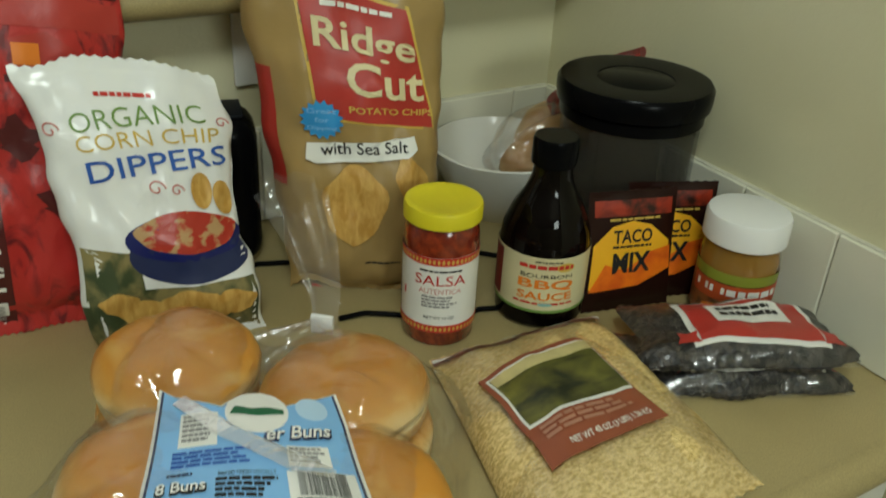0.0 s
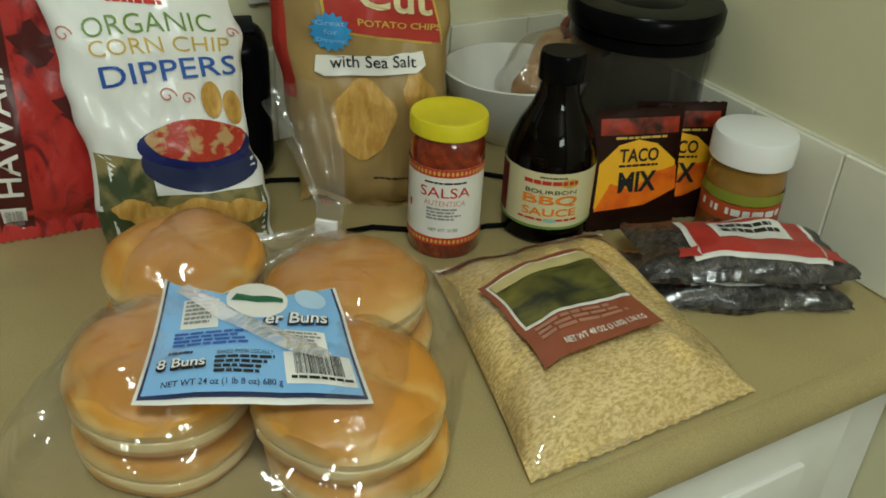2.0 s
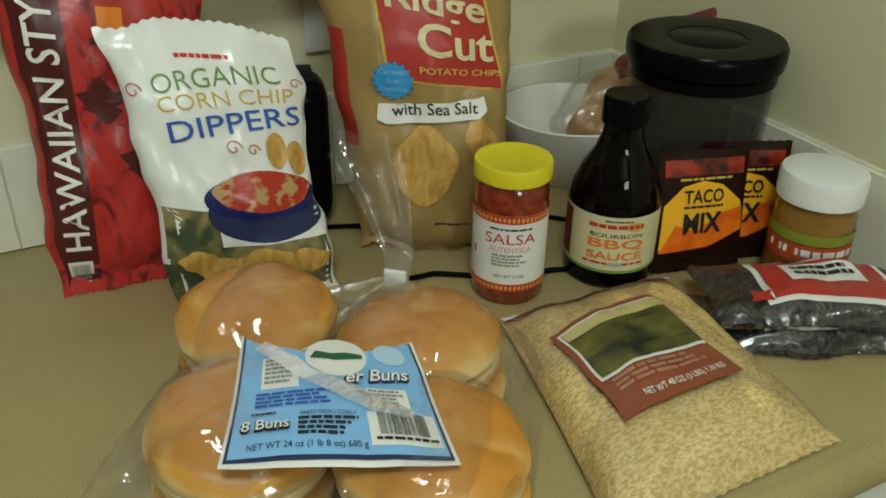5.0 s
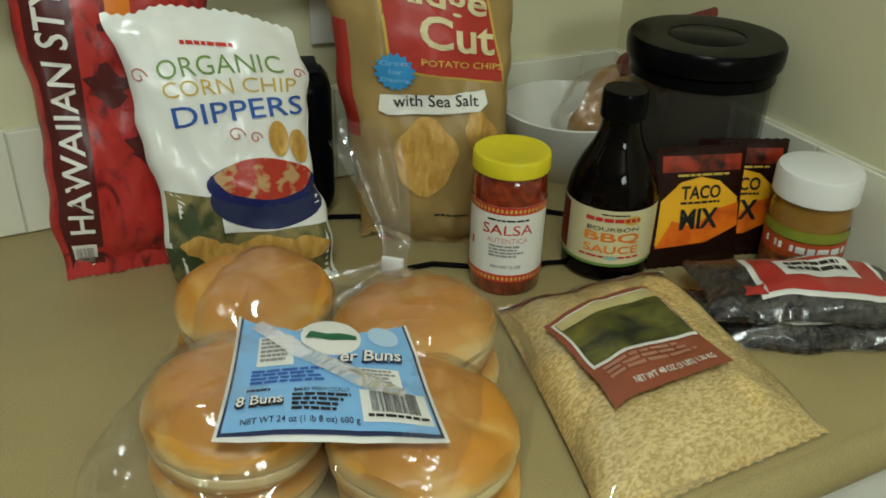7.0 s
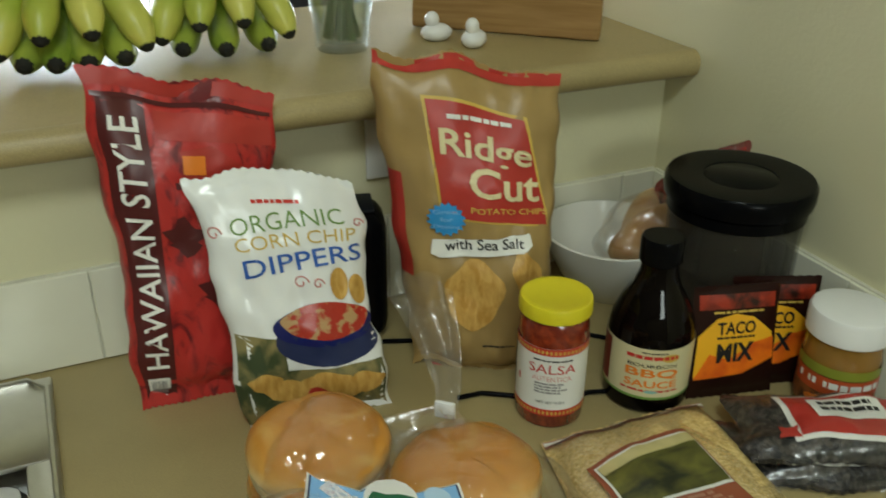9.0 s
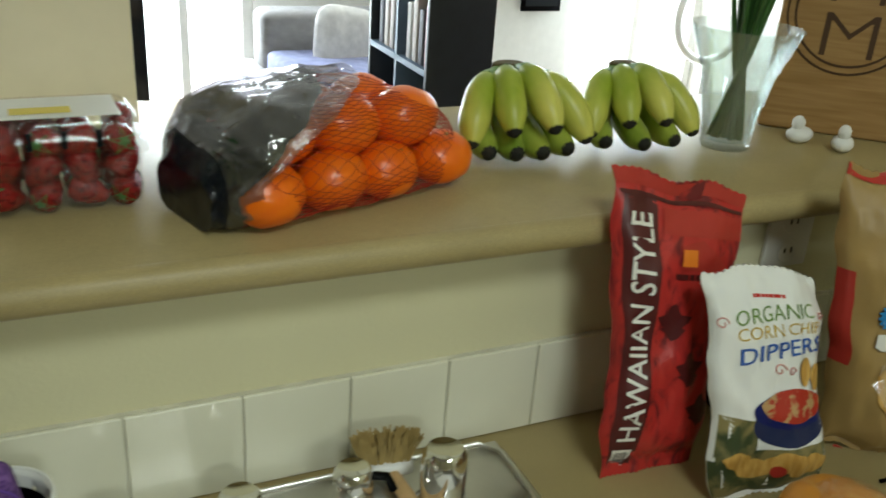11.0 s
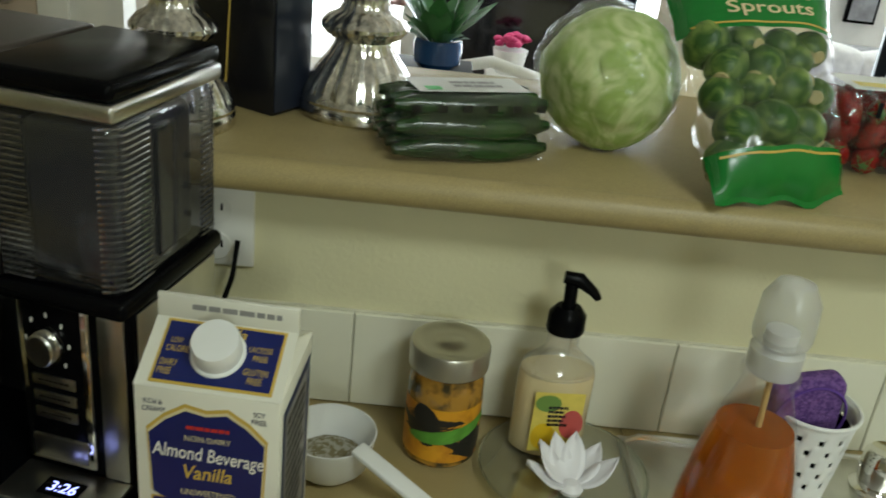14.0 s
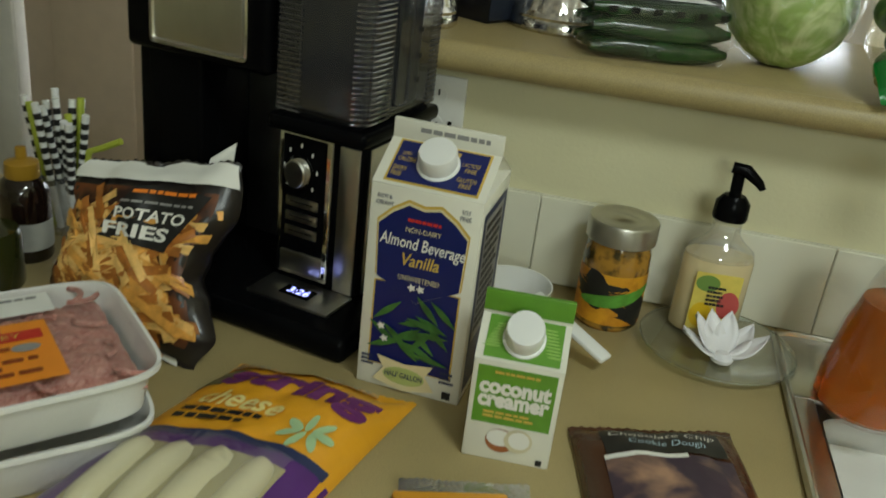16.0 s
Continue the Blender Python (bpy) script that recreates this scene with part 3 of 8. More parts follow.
outline("chip_print", s, 0.86, 0.41, [(x - 0.5 * y, y) for x, y in oval(0.10, 0.09, wobble=0.1)], CHIP, t, 0.0020)
bars(s, 0.55, 0.155, 0.78, 0.165, 1, BLACK_INK, t, 0.0014, 0, 3)
patch("foot_stripe", s, 0.2, 0.012, 0.6, 0.03, RED_PLAIN, t, 0.0014, 10, 2)


# ---- jars and bottles
def facing(x, y, cx=0.68, cy=-0.87):
    return math.degrees(math.atan2(x - cx, -(cy - y))) * -1


SALSA = patchy("red_salsa", (0.16, 0.018, 0.008), (0.30, 0.04, 0.012), 130, 0.4, 0.65, 0.12, 0.1, coat=0.6)
YELLOW = material("yellow_lid", (0.70, 0.60, 0.02), 0.42, var=0.04)


def salsa_jar():
    t = thing("salsa_jar", pose(1.036, -0.268, CT, 0, 0, facing(1.036, -0.268)) @ Matrix.Diagonal((1, 1, 1.13, 1)), "glass jar of red salsa with a yellow lid", "jar", "jars and bottles")
    part("jar", lathe([(0, 0), (0.030, 0), (0.0325, 0.003), (0.0328, 0.090), (0.0315, 0.097), (0.029, 0.101), (0, 0.101)]), SALSA, t, "dark red salsa behind glass")
    part("lid", lathe([(0.0325, 0.0), (0.0340, 0.001), (0.0342, 0.011), (0.0330, 0.0135), (0.029, 0.0140), (0.026, 0.0128), (0, 0.0125)], 56, (0, 0, 0.102)), YELLOW, t, "bright yellow screw lid")
    b = Barrel(0.0330, 0.014, 0.080, 230)
    patch("label", b, 0, 0, 1, 1, PAPER, t, 0.0003, 40, 4)
    for v0 in (0.0, 0.90):
        band = patch("label_band", b, 0, v0, 1, v0 + 0.10, RED_INK, t, 0.0006, 40, 2)
        for k in range(34):
            outline("band_dot", b, (k + 0.5) / 34, v0 + 0.05, oval(0.010, 0.03, 6), GOLD_INK, band, 0.0009, 1)
    bars(b, 0.36, 0.80, 0.64, 0.84, 1, BLACK_INK, t, 0.0008, 0, 2, name="brand_bar")
    text("SALSA", b, 0.33, 0.64, 0.67, 0.77, RED_INK, t, 0.0008)
    text("AUTENTICA", b, 0.36, 0.53, 0.64, 0.60, material("pink_ink", (0.62, 0.28, 0.24), 0.4, var=0), t, 0.0008)
    bars(b, 0.38, 0.33, 0.62, 0.50, 4, GREY_INK, t, 0.0008, seed=5)
    text("NET WT 12 OZ", b, 0.40, 0.19, 0.60, 0.23, BLACK_INK, t, 0.0008)
    bars(b, 0.03, 0.25, 0.18, 0.85, 9, GREY_INK, t, 0.0008, seed=6)
    patch("red_mark", b, 0.225, 0.42, 0.245, 0.52, RED_INK, t, 0.0008, 2, 2)


salsa_jar()


def bbq_bottle():
    t = thing("sauce_bottle", pose(1.140, -0.281, CT, 0, 0, facing(1.140, -0.281)) @ Matrix.Diagonal((1.10, 1.10, 1.07, 1)), "dark brown bottle of barbecue sauce with black cap", "bottle", "jars and bottles")
    sauce = material("dark_sauce_glass", (0.003, 0.0018, 0.0015), 0.06, var=0.1, spec=0.22)
    part("bottle", lathe([(0, 0), (0.034, 0), (0.0375, 0.004), (0.0378, 0.072), (0.036, 0.085), (0.029, 0.103), (0.021, 0.117), (0.0165, 0.130), (0.0155, 0.142), (0, 0.142)]), sauce, t)
    part("cap", lathe([(0.0175, 0), (0.0185, 0.001), (0.0185, 0.021), (0.0172, 0.024), (0, 0.024)], 36, (0, 0, 0.140)), BLACK, t, "black plastic cap")
    b = Barrel(0.0381, 0.018, 0.071, 240)
    patch("label", b, 0, 0, 1, 1, material("pale_cream_print", (0.66, 0.60, 0.36), 0.4, var=0.04), t, 0.0003, 40, 4)
    patch("label_side", b, 0.04, 0.1, 0.26, 0.95, material("oxblood_print", (0.20, 0.015, 0.015), 0.4, var=0.1), t, 0.0006, 10, 4)
    patch("label_edge", b, 0.0, 0.0, 1, 0.05, GREEN_INK, t, 0.0006, 40, 2)
    bars(b, 0.46, 0.90, 0.60, 0.94, 1, BLACK_INK, t, 0.0008, 0, 2, name="brand_bar")
    bars(b, 0.38, 0.76, 0.66, 0.87, 1, RED_INK, t, 0.0009, 0, 3, name="script_bar")
    outline("sun_print", b, 0.62, 0.83, oval(0.05, 0.08, 12), GOLD_INK, t, 0.0007, 2)
    text("BOURBON", b, 0.39, 0.64, 0.66, 0.71, BLACK_INK, t, 0.0008)
    text("BBQ", b, 0.38, 0.42, 0.67, 0.61, ORANGE_INK, t, 0.0009, bold=0.02)
    text("SAUCE", b, 0.38, 0.24, 0.67, 0.38, ORANGE_INK, t, 0.0009, bold=0.02)
    bars(b, 0.36, 0.13, 0.68, 0.19, 1, RED_INK, t, 0.0008, 0, 7)
    outline("teal_mark", b, 0.53, 0.16, oval(0.04, 0.03, 10), material("teal_ink", (0.25, 0.5, 0.45), 0.4, var=0), t, 0.0010, 1)


bbq_bottle()


def taco_packet(m, group):
    t = thing("taco_seasoning_packet", m, "dark brown and orange packet of taco seasoning mix", "packet", group)
    s = Sheet((-0.046, 0, 0), (0.046, 0, 0), (-0.045, 0.022, 0.108), (0.046, 0.022, 0.106), 0.012, seal=0.05, wrinkle=0.0012, seed=4)
    part("packet_body", s.solid(20, 26, 0.001), material("dark_brown_print", (0.020, 0.006, 0.004), 0.3, var=0.15, bump=0.15, spec=0.25), t)
    outline("sun_print", s, 0.48, 0.47, along([(-0.44, -0.27), (0.0, -0.20), (0.48, -0.10), (0.46, 0.10), (0.22, 0.25), (0.0, 0.29), (-0.22, 0.25), (-0.42, 0.1)]), material("yellow_orange_print", (0.90, 0.45, 0.02), 0.35, var=0.05), t, 0.0010)
    outline("chips_print", s, 0.5, 0.33, along([(-0.46, -0.15), (0.1, -0.12), (0.48, -0.0), (0.46, 0.2), (0.22, 0.16), (-0.1, 0.0), (-0.3, 0.08)]), patchy("orange_taco_print", (0.90, 0.19, 0.01), (0.70, 0.10, 0.01), 55, 0.4, 0.7, 0.35), t, 0.0014)
    patch("red_fade", s, 0.06, 0.80, 0.94, 0.93, patchy("red_brown_print", (0.34, 0.03, 0.01), (0.020, 0.006, 0.004), 40, 0.4, 0.6, 0.35), t, 0.0009, 12, 4)
    bars(s, 0.22, 0.755, 0.80, 0.785, 1, GOLD_INK, t, 0.0016, 0, 2, name="brand_bar")
    text("TACO", s, 0.27, 0.58, 0.72, 0.69, BLACK_INK, t, 0.0020, bold=0.02)
    bars(s, 0.27, 0.53, 0.72, 0.56, 1, BLACK_INK, t, 0.0020, 0, 3)
    text("MIX", s, 0.28, 0.33, 0.72, 0.50, BLACK_INK, t, 0.0024, bold=0.03)
    return t


taco_packet(pose(1.214, -0.322, CT, 0, 0, -14) @ Matrix.Diagonal((1, 0.8, 1.10, 1)), "taco packets")
taco_packet(pose(1.262, -0.322, CT, 0, 0, -20) @ Matrix.Diagonal((1, 0.8, 1.09, 1)), "taco packets")


def nut_butter_jar():
    x, y = 1.298, -0.374
    t = thing("peanut_butter_jar", pose(x, y, CT, 0, 0, facing(x, y)) @ Matrix.Diagonal((1.14, 1.14, 1.12, 1)), "clear jar of peanut butter with a white lid", "jar", "jars and bottles")
    part("jar", lathe([(0, 0), (0.029, 0), (0.0315, 0.003), (0.032, 0.040), (0.0315, 0.062), (0.029, 0.074), (0, 0.076)]), material("peanut_butter", (0.28, 0.14, 0.025), 0.12, var=0.12, coat=0.5), t)
    part("lid", lathe([(0.0325, 0), (0.0335, 0.001), (0.0335, 0.020), (0.0322, 0.023), (0.028, 0.0242), (0, 0.0242)], 48, (0, 0, 0.076)), WHITE, t, "white plastic screw lid")
    b = Barrel(0.0322, 0.010, 0.060, 260)
    patch("label", b, 0, 0, 1, 0.86, patchy("nut_print", (0.26, 0.08, 0.02), (0.07, 0.025, 0.008), 90, 0.4, 0.6), t, 0.0003, 40, 4)
    patch("label_band", b, 0.2, 0.72, 0.8, 0.90, material("olive_print", (0.25, 0.28, 0.03), 0.4, var=0.1), t, 0.0006, 30, 2)
    patch("label_panel", b, 0.24, 0.38, 0.80, 0.70, material("brick_red_print", (0.50, 0.08, 0.02), 0.4, var=0.1), t, 0.0007, 30, 2)
    bars(b, 0.28, 0.44, 0.76, 0.63, 1, WHITE_INK, t, 0.0011, 0, 12, name="script_bar")
    outline("oval_print", b, 0.5, 0.20, oval(0.16, 0.12), ORANGE_INK, t, 0.0008, 3)


nut_butter_jar()


def canister():
    x, y = 1.276, -0.226
    t = thing("storage_canister", pose(x, y, CT) @ Matrix.Diagonal((1.13, 1.13, 1.035, 1)), "smoky clear storage canister with a black flat lid", "canister")
    smoke = material("smoky_plastic", (0.06, 0.055, 0.045), 0.12, var=0.05, spec=0.3)
    smoke.node_tree.nodes["Principled BSDF"].inputs["Alpha"].default_value = 0.33
    part("canister_body", lathe([(0, 0), (0.056, 0), (0.060, 0.004), (0.061, 0.152), (0.058, 0.152), (0.0575, 0.006), (0, 0.005)], 48), smoke, t)
    part("lid_skirt", lathe([(0.0575, 0.0), (0.063, 0.001), (0.063, 0.012), (0.0575, 0.013)], 48, (0, 0, 0.151)), BLACK, t)
    part("lid", lathe([(0.060, 0.0), (0.0665, 0.002), (0.0675, 0.008), (0.0675, 0.019), (0.065, 0.023), (0.060, 0.0235), (0.034, 0.0225), (0.033, 0.0215), (0.031, 0.0225), (0, 0.0235)], 64, (0, 0, 0.164)), BLACK, t, "black rubbery lid with a round grip ring")


canister()


def bread_bowl():
    t = thing("mixing_bowl", pose(1.225, -0.090, CT), "white glazed ceramic bowl", "bowl")
    prof = [(0, 0.004), (0.035, 0.004), (0.037, 0.0), (0.041, 0.004), (0.062, 0.030), (0.078, 0.062), (0.084, 0.082), (0.081, 0.083), (0.074, 0.062), (0.058, 0.033), (0.036, 0.011), (0, 0.010)]
    part("bowl_body", lathe(prof, 56), material("white_glaze", (0.78, 0.77, 0.70), 0.12, var=0.02), t)
    b = thing("bread_bag", pose(1.255, -0.110, CT + 0.05), "bag of bread rolls with a red plastic end", "bread")
    crust = patchy("bread_crust", (0.42, 0.21, 0.07), (0.62, 0.40, 0.18), 22, 0.35, 0.65, 0.5, 0.15)
    part("bread_roll", moved(blob(0.058, 0.026, 0.030, rough=0.005, freq=30), pose(0.002, -0.014, 0.036, 10, -38, -25)), crust, b)
    part("bread_roll", moved(blob(0.044, 0.028, 0.030, rough=0.004, freq=30, seed=2), pose(0.028, 0.028, 0.030, -10, -30, 20)), crust, b)
    wrap = blob(0.062, 0.044, 0.046, rough=0.016, freq=26, sub=4)
    part("plastic_wrap", moved(wrap, pose(0.002, -0.004, 0.034, 10, -35, -30)), CLEAR, b)
    red = film("red_bag_film", 0.08, (0.62, 0.10, 0.09), 0.2, 0.8, 40, 0.03)
    part("red_print", moved(blob(0.020, 0.034, 0.024, rough=0.016, freq=50, sub=4), pose(0.046, 0.000, 0.066, 10, -40, -30)), red, b)
    part("twisted_neck", tube([(0.03, -0.01, 0.05), (0.055, -0.02, 0.075), (0.072, -0.03, 0.098), (0.084, -0.035, 0.122)], 0.02, 12, [0.022, 0.011, 0.010, 0.014]), CLEAR, b)
    tail = Sheet((0.05, -0.03, 0.112), (0.095, -0.045, 0.118), (0.065, -0.03, 0.136), (0.118, -0.05, 0.152), 0.014, seal=0.0, wrinkle=0.008, seed=8)
    part("bag_tail", tail.solid(16, 12), red, b)


bread_bowl()

# black rounded block behind the bags, and a cord
t = thing("dark_block", pose(0.905, -0.052, CT, 0, 0, -15), "small black rounded block behind the chip bags", "appliance")
part("body", box(0.085, 0.07, 0.155, 0.022, seg=4), BLACK, t)
part("top_panel", box(0.06, 0.045, 0.004, 0.0015, (0, 0, 0.153)), DARK, t)
t = thing("power_cord", pose(1.0, -0.2, CT), "thin black power cord lying on the counter", "cable")
part("cable", tube([(-0.10 + 0.03 * k, 0.10 - 0.010 * k + 0.018 * math.sin(k * 1.1), 0.003) for k in range(12)], 0.0026, 8), BLACK, t)
part("cable", tube([(-0.04 + 0.025 * k, -0.020 - 0.010 * k + 0.008 * math.sin(k * 1.4), 0.003) for k in range(9)], 0.0026, 8), BLACK, t)


# ---- hamburger buns in a clear bag
def bun_material():
    m = material("bun_crust", (0.55, 0.26, 0.07), 0.36, var=0, bump=0.22, bump_scale=38, sss=0.04)
    nt = m.node_tree
    n, l = nt.nodes.new, nt.links.new
    co, sp, nz, ad, r = n("ShaderNodeTexCoord"), n("ShaderNodeSeparateXYZ"), n("ShaderNodeTexNoise"), n("ShaderNodeMath"), n("ShaderNodeValToRGB")
    l(co.outputs["Object"], sp.inputs[0])
    nz.inputs["Scale"].default_value, nz.inputs["Detail"].default_value = 19, 5
    l(co.outputs["Object"], nz.inputs["Vector"])
    ad.operation = "MULTIPLY_ADD"
    ad.inputs[1].default_value, ad.inputs[2].default_value = 0.026, -0.013
    l(nz.outputs["Fac"], ad.inputs[0])
    a2, mr = n("ShaderNodeMath"), n("ShaderNodeMapRange")
    l(sp.outputs["Z"], a2.inputs[0])
    l(ad.outputs[0], a2.inputs[1])
    mr.inputs["From Max"].default_value = 0.039
    l(a2.outputs[0], mr.inputs["Value"])
    l(mr.outputs[0], r.inputs[0])
    e = r.color_ramp.elements
    e[0].position, e[0].color = 0.02, (0.52, 0.25, 0.055, 1)
    e[1].position, e[1].color = 1.0, (0.56, 0.235, 0.030, 1)
    for p, c in ((0.26, (0.58, 0.33, 0.11, 1)), (0.33, (0.72, 0.58, 0.32, 1)), (0.52, (0.72, 0.56, 0.29, 1)), (0.66, (0.72, 0.48, 0.19, 1)), (0.80, (0.63, 0.31, 0.060, 1))):
        k = e.new(p)
        k.color = c
    # pale torn creases where the rolls touched in the oven
    wv, cr, mx = n("ShaderNodeTexNoise"), n("ShaderNodeValToRGB"), n("ShaderNodeMixRGB")
    wv.inputs["Scale"].default_value, wv.inputs["Detail"].default_value, wv.inputs["Distortion"].default_value = 13, 3, 1.5
    l(co.outputs["Object"], wv.inputs["Vector"])
    l(wv.outputs["Fac"], cr.inputs[0])
    c = cr.color_ramp.elements
    c[0].position, c[0].color = 0.50, (0, 0, 0, 1)
    c[1].position, c[1].color = 0.68, (0.75, 0.75, 0.75, 1)
    mx.inputs["Color2"].default_value = (0.72, 0.46, 0.15, 1)
    l(cr.outputs[0], mx.inputs["Fac"])
    l(r.outputs[0], mx.inputs["Color1"])
    l(mx.outputs[0], nt.nodes["Principled BSDF"].inputs["Base Color"])
    return m


def bun_mesh(seed):
    prof = [(0, 0), (0.046, 0.0), (0.053, 0.004), (0.0555, 0.012), (0.0545, 0.0165), (0.0525, 0.018), (0.0550, 0.0195), (0.0570, 0.026), (0.0545, 0.034), (0.047, 0.0405), (0.036, 0.0440), (0.022, 0.0462), (0, 0.047)]
    bm = lathe(prof, 44)
    for v in bm.verts:
        a = math.atan2(v.co.y, v.co.x)
        k = 1 + 0.035 * noise.noise(Vector((math.cos(a) * 1.4, math.sin(a) * 1.4, seed))) + 0.012 * math.sin(5 * a + seed)
        v.co.x *= k
        v.co.y *= k
        if v.co.z > 0.028:
            v.co.z += 0.006 * noise.noise(v.co * 30 + Vector((seed, 0, 0))) - 0.0035 * max(0, math.cos(2.5 * (a + seed))) ** 8 * min(1, v.co.xy.length / 0.03)
    for v in bm.verts:
        v.co.z *= 0.95
        v.co.x *= 1.05
        v.co.y *= 1.05
    return bm


BUN = bun_material()
BX, BY, BYAW = 0.816, -0.408, -42.0
t = thing("hamburger_buns", pose(BX, BY, CT, 0, 0, BYAW), "clear plastic bag of eight golden hamburger buns", "bread")
SPOTS = [pose(BX, BY, CT, 0, 0, BYAW).inverted() @ Vector((x, y, CT)) for x, y in ((0.744, -0.419), (0.846, -0.494), (0.790, -0.306), (0.888, -0.392))]
SPOTS = [(p.x, p.y) for p in SPOTS]
for layer in range(2):
    for i, (x, y) in enumerate(SPOTS):
        ob = part("bun", bun_mesh(i + 5 * layer), BUN, t)
        ob.matrix_local = pose(x + 0.004 * math.sin(3 * i + layer), y + (0.006 if layer == 0 else 0.0), 0.002 + 0.040 * layer, 2 * math.sin(i + 1), 3 * math.cos(2 * i), 50 * i)
# the film is drawn tight over the buns
fv, ff, N = [], [], 56


def film_height(x, y):
    d = min(math.hypot(x - a, y - b) for a, b in SPOTS)
    top = 0.092 if d < 0.03 else max(0.064, 0.092 - 0.024 * ((d - 0.03) / 0.03) ** 2)
    ex = max(abs(x) - 0.088, 0) / 0.046
    ey = max(abs(y + 0.006) - 0.086, 0) / 0.054
    e = min(1.0, math.hypot(ex, ey))
    return top * max(0.0, 1 - e ** 2.2) ** 0.55 + 0.004 + 0.005 * noise.noise(Vector((x * 45, y * 45, 2))) + 0.002 * noise.noise(Vector((x * 130, y * 130, 5)))


for j in range(N + 1):
    for i in range(N + 1):
        a, b = 2 * i / N - 1, 2 * j / N - 1
        x = 0.136 * a * (1 - 0.10 * b * b)
        y = -0.008 + 0.144 * b * (1 - 0.10 * a * a)
        fv.append((x, y, max(0.0015, film_height(x, y))))
for j in range(N):
    for i in range(N):
        k = j * (N + 1) + i
        ff.append((k, k + 1, k + N + 2, k + N + 1))
part("bag_film", (fv, [], ff), film("bun_bag_film", 0.10, rough=0.08, bump=1.0, bump_scale=34, haze=0.015), t, "clear crinkled plastic film")
# gathered neck and flared tail
nk, faces = [], []
path = [(Vector((-0.01, 0.098, 0.05)), 0.062), (Vector((-0.004, 0.120, 0.060)), 0.030), (Vector((0.0, 0.136, 0.066)), 0.010), (Vector((-0.004, 0.150, 0.085)), 0.013), (Vector((-0.020, 0.168, 0.118)), 0.022), (Vector((-0.040, 0.180, 0.155)), 0.032)]
for p, r in path:
    for k in range(40):
        a = 2 * math.pi * k / 40
        q = r * (0.8 + 0.16 * math.sin(5 * a + 12 * p.z) + 0.08 * math.sin(9 * a))
        nk.append(tuple(p + Vector((q * math.cos(a), 0.35 * q * math.sin(a), 0.45 * q * math.sin(a)))))
for i in range(len(path) - 1):
    for k in range(40):
        j = (k + 1) % 40
        faces.append((i * 40 + k, i * 40 + j, i * 40 + 40 + j, i * 40 + 40 + k))
part("bag_neck", (nk, [], faces), film("gathered_film", 0.08, rough=0.14, bump=0.5, bump_scale=40, haze=0.03), t)
part("bag_tie", box(0.018, 0.004, 0.016, 0.001, (0.0, 0.132, 0.060)), WHITE, t, "white plastic bag clip")
inv = pose(BX, BY, CT, 0, 0, BYAW).inverted()
lc = [inv @ Vector(p) for p in ((0.719, -0.478, 1.000), (0.840, -0.535, 1.000), (0.766, -0.368, 1.004), (0.867, -0.420, 1.002))]
ls = Sheet(*lc, 0.014, seal=0.0, wrinkle=0.0015, seed=11, side=1.0)
RING = [(-0.5, 0.5), (-0.40, 0.42), (-0.16, 0.31), (-0.05, 0.42), (0.06, 0.44), (0.14, 0.40), (0.17, 0.31), (0.48, 0.47), (0.5, 0.2), (0.5, -0.5), (-0.5, -0.5)]
lab = outline("label", ls, 0.5, 0.5, along(RING), PAPER, t, 0.001, 8, "light blue printed bag label with navy border")
outline("label_border", ls, 0.5, 0.5, along([(x * 0.965, y * 0.955) for x, y in RING]), NAVY_INK, lab, 0.0016, 8)
outline("label_ground", ls, 0.5, 0.5, along([(x * 0.935, y * 0.915) for x, y in RING]), BLUE_LBL, lab, 0.0022, 8)
outline("brand_oval", ls, 0.53, 0.74, oval(0.165, 0.17), PAPER, lab, 0.0028)
outline("brand_swoosh", ls, 0.53, 0.745, along([(-0.14, -0.03), (-0.11, 0.035), (-0.05, 0.005), (0.05, 0.02), (0.14, 0.005), (0.14, -0.03), (0.0, -0.05)]), material("dark_green_ink", (0.01, 0.12, 0.05), 0.4, var=0), lab, 0.0034, 3, "plain green brand shape")
outline("wheat_ring", ls, 0.82, 0.78, oval(0.085, 0.10), material("pale_blue_ink", (0.45, 0.64, 0.82), 0.4, var=0), lab, 0.0028, 3)
text("er Buns", ls, 0.555, 0.487, 0.90, 0.60, NAVY_INK, lab, 0.0038, bold=0.06, slope=0.45, shear=0.2)
text("er Buns", ls, 0.57, 0.497, 0.89, 0.59, PAPER, lab, 0.0050, bold=0.015, slope=0.5, shear=0.2)
patch("facts_panel", ls, 0.14, 0.50, 0.33, 0.74, PAPER, lab, 0.0028, 6, 6)
bars(ls, 0.155, 0.52, 0.32, 0.72, 6, GREY_INK, lab, 0.0034, seed=4)
patch("recipe_panel", ls, 0.66, 0.34, 0.86, 0.48, PAPER, lab, 0.0028, 6, 6)
bars(ls, 0.67, 0.355, 0.84, 0.465, 4, GREY_INK, lab, 0.0034, seed=9)
bars(ls, 0.12, 0.355, 0.50, 0.47, 4, BLUE_INK, lab, 0.0030, seed=14)
bars(ls, 0.11, 0.295, 0.26, 0.325, 1, NAVY_INK, lab, 0.0030, seed=15)
text("8 Buns", ls, 0.067, 0.183, 0.295, 0.265, BLACK_INK, lab, 0.0034, bold=0.07)
text("8 Buns", ls, 0.075, 0.19, 0.29, 0.26, PAPER, lab, 0.0048, bold=0.012)
text("BAKED FRESH LOCALLY", ls, 0.34, 0.288, 0.60, 0.315, BLACK_INK, lab, 0.0030)
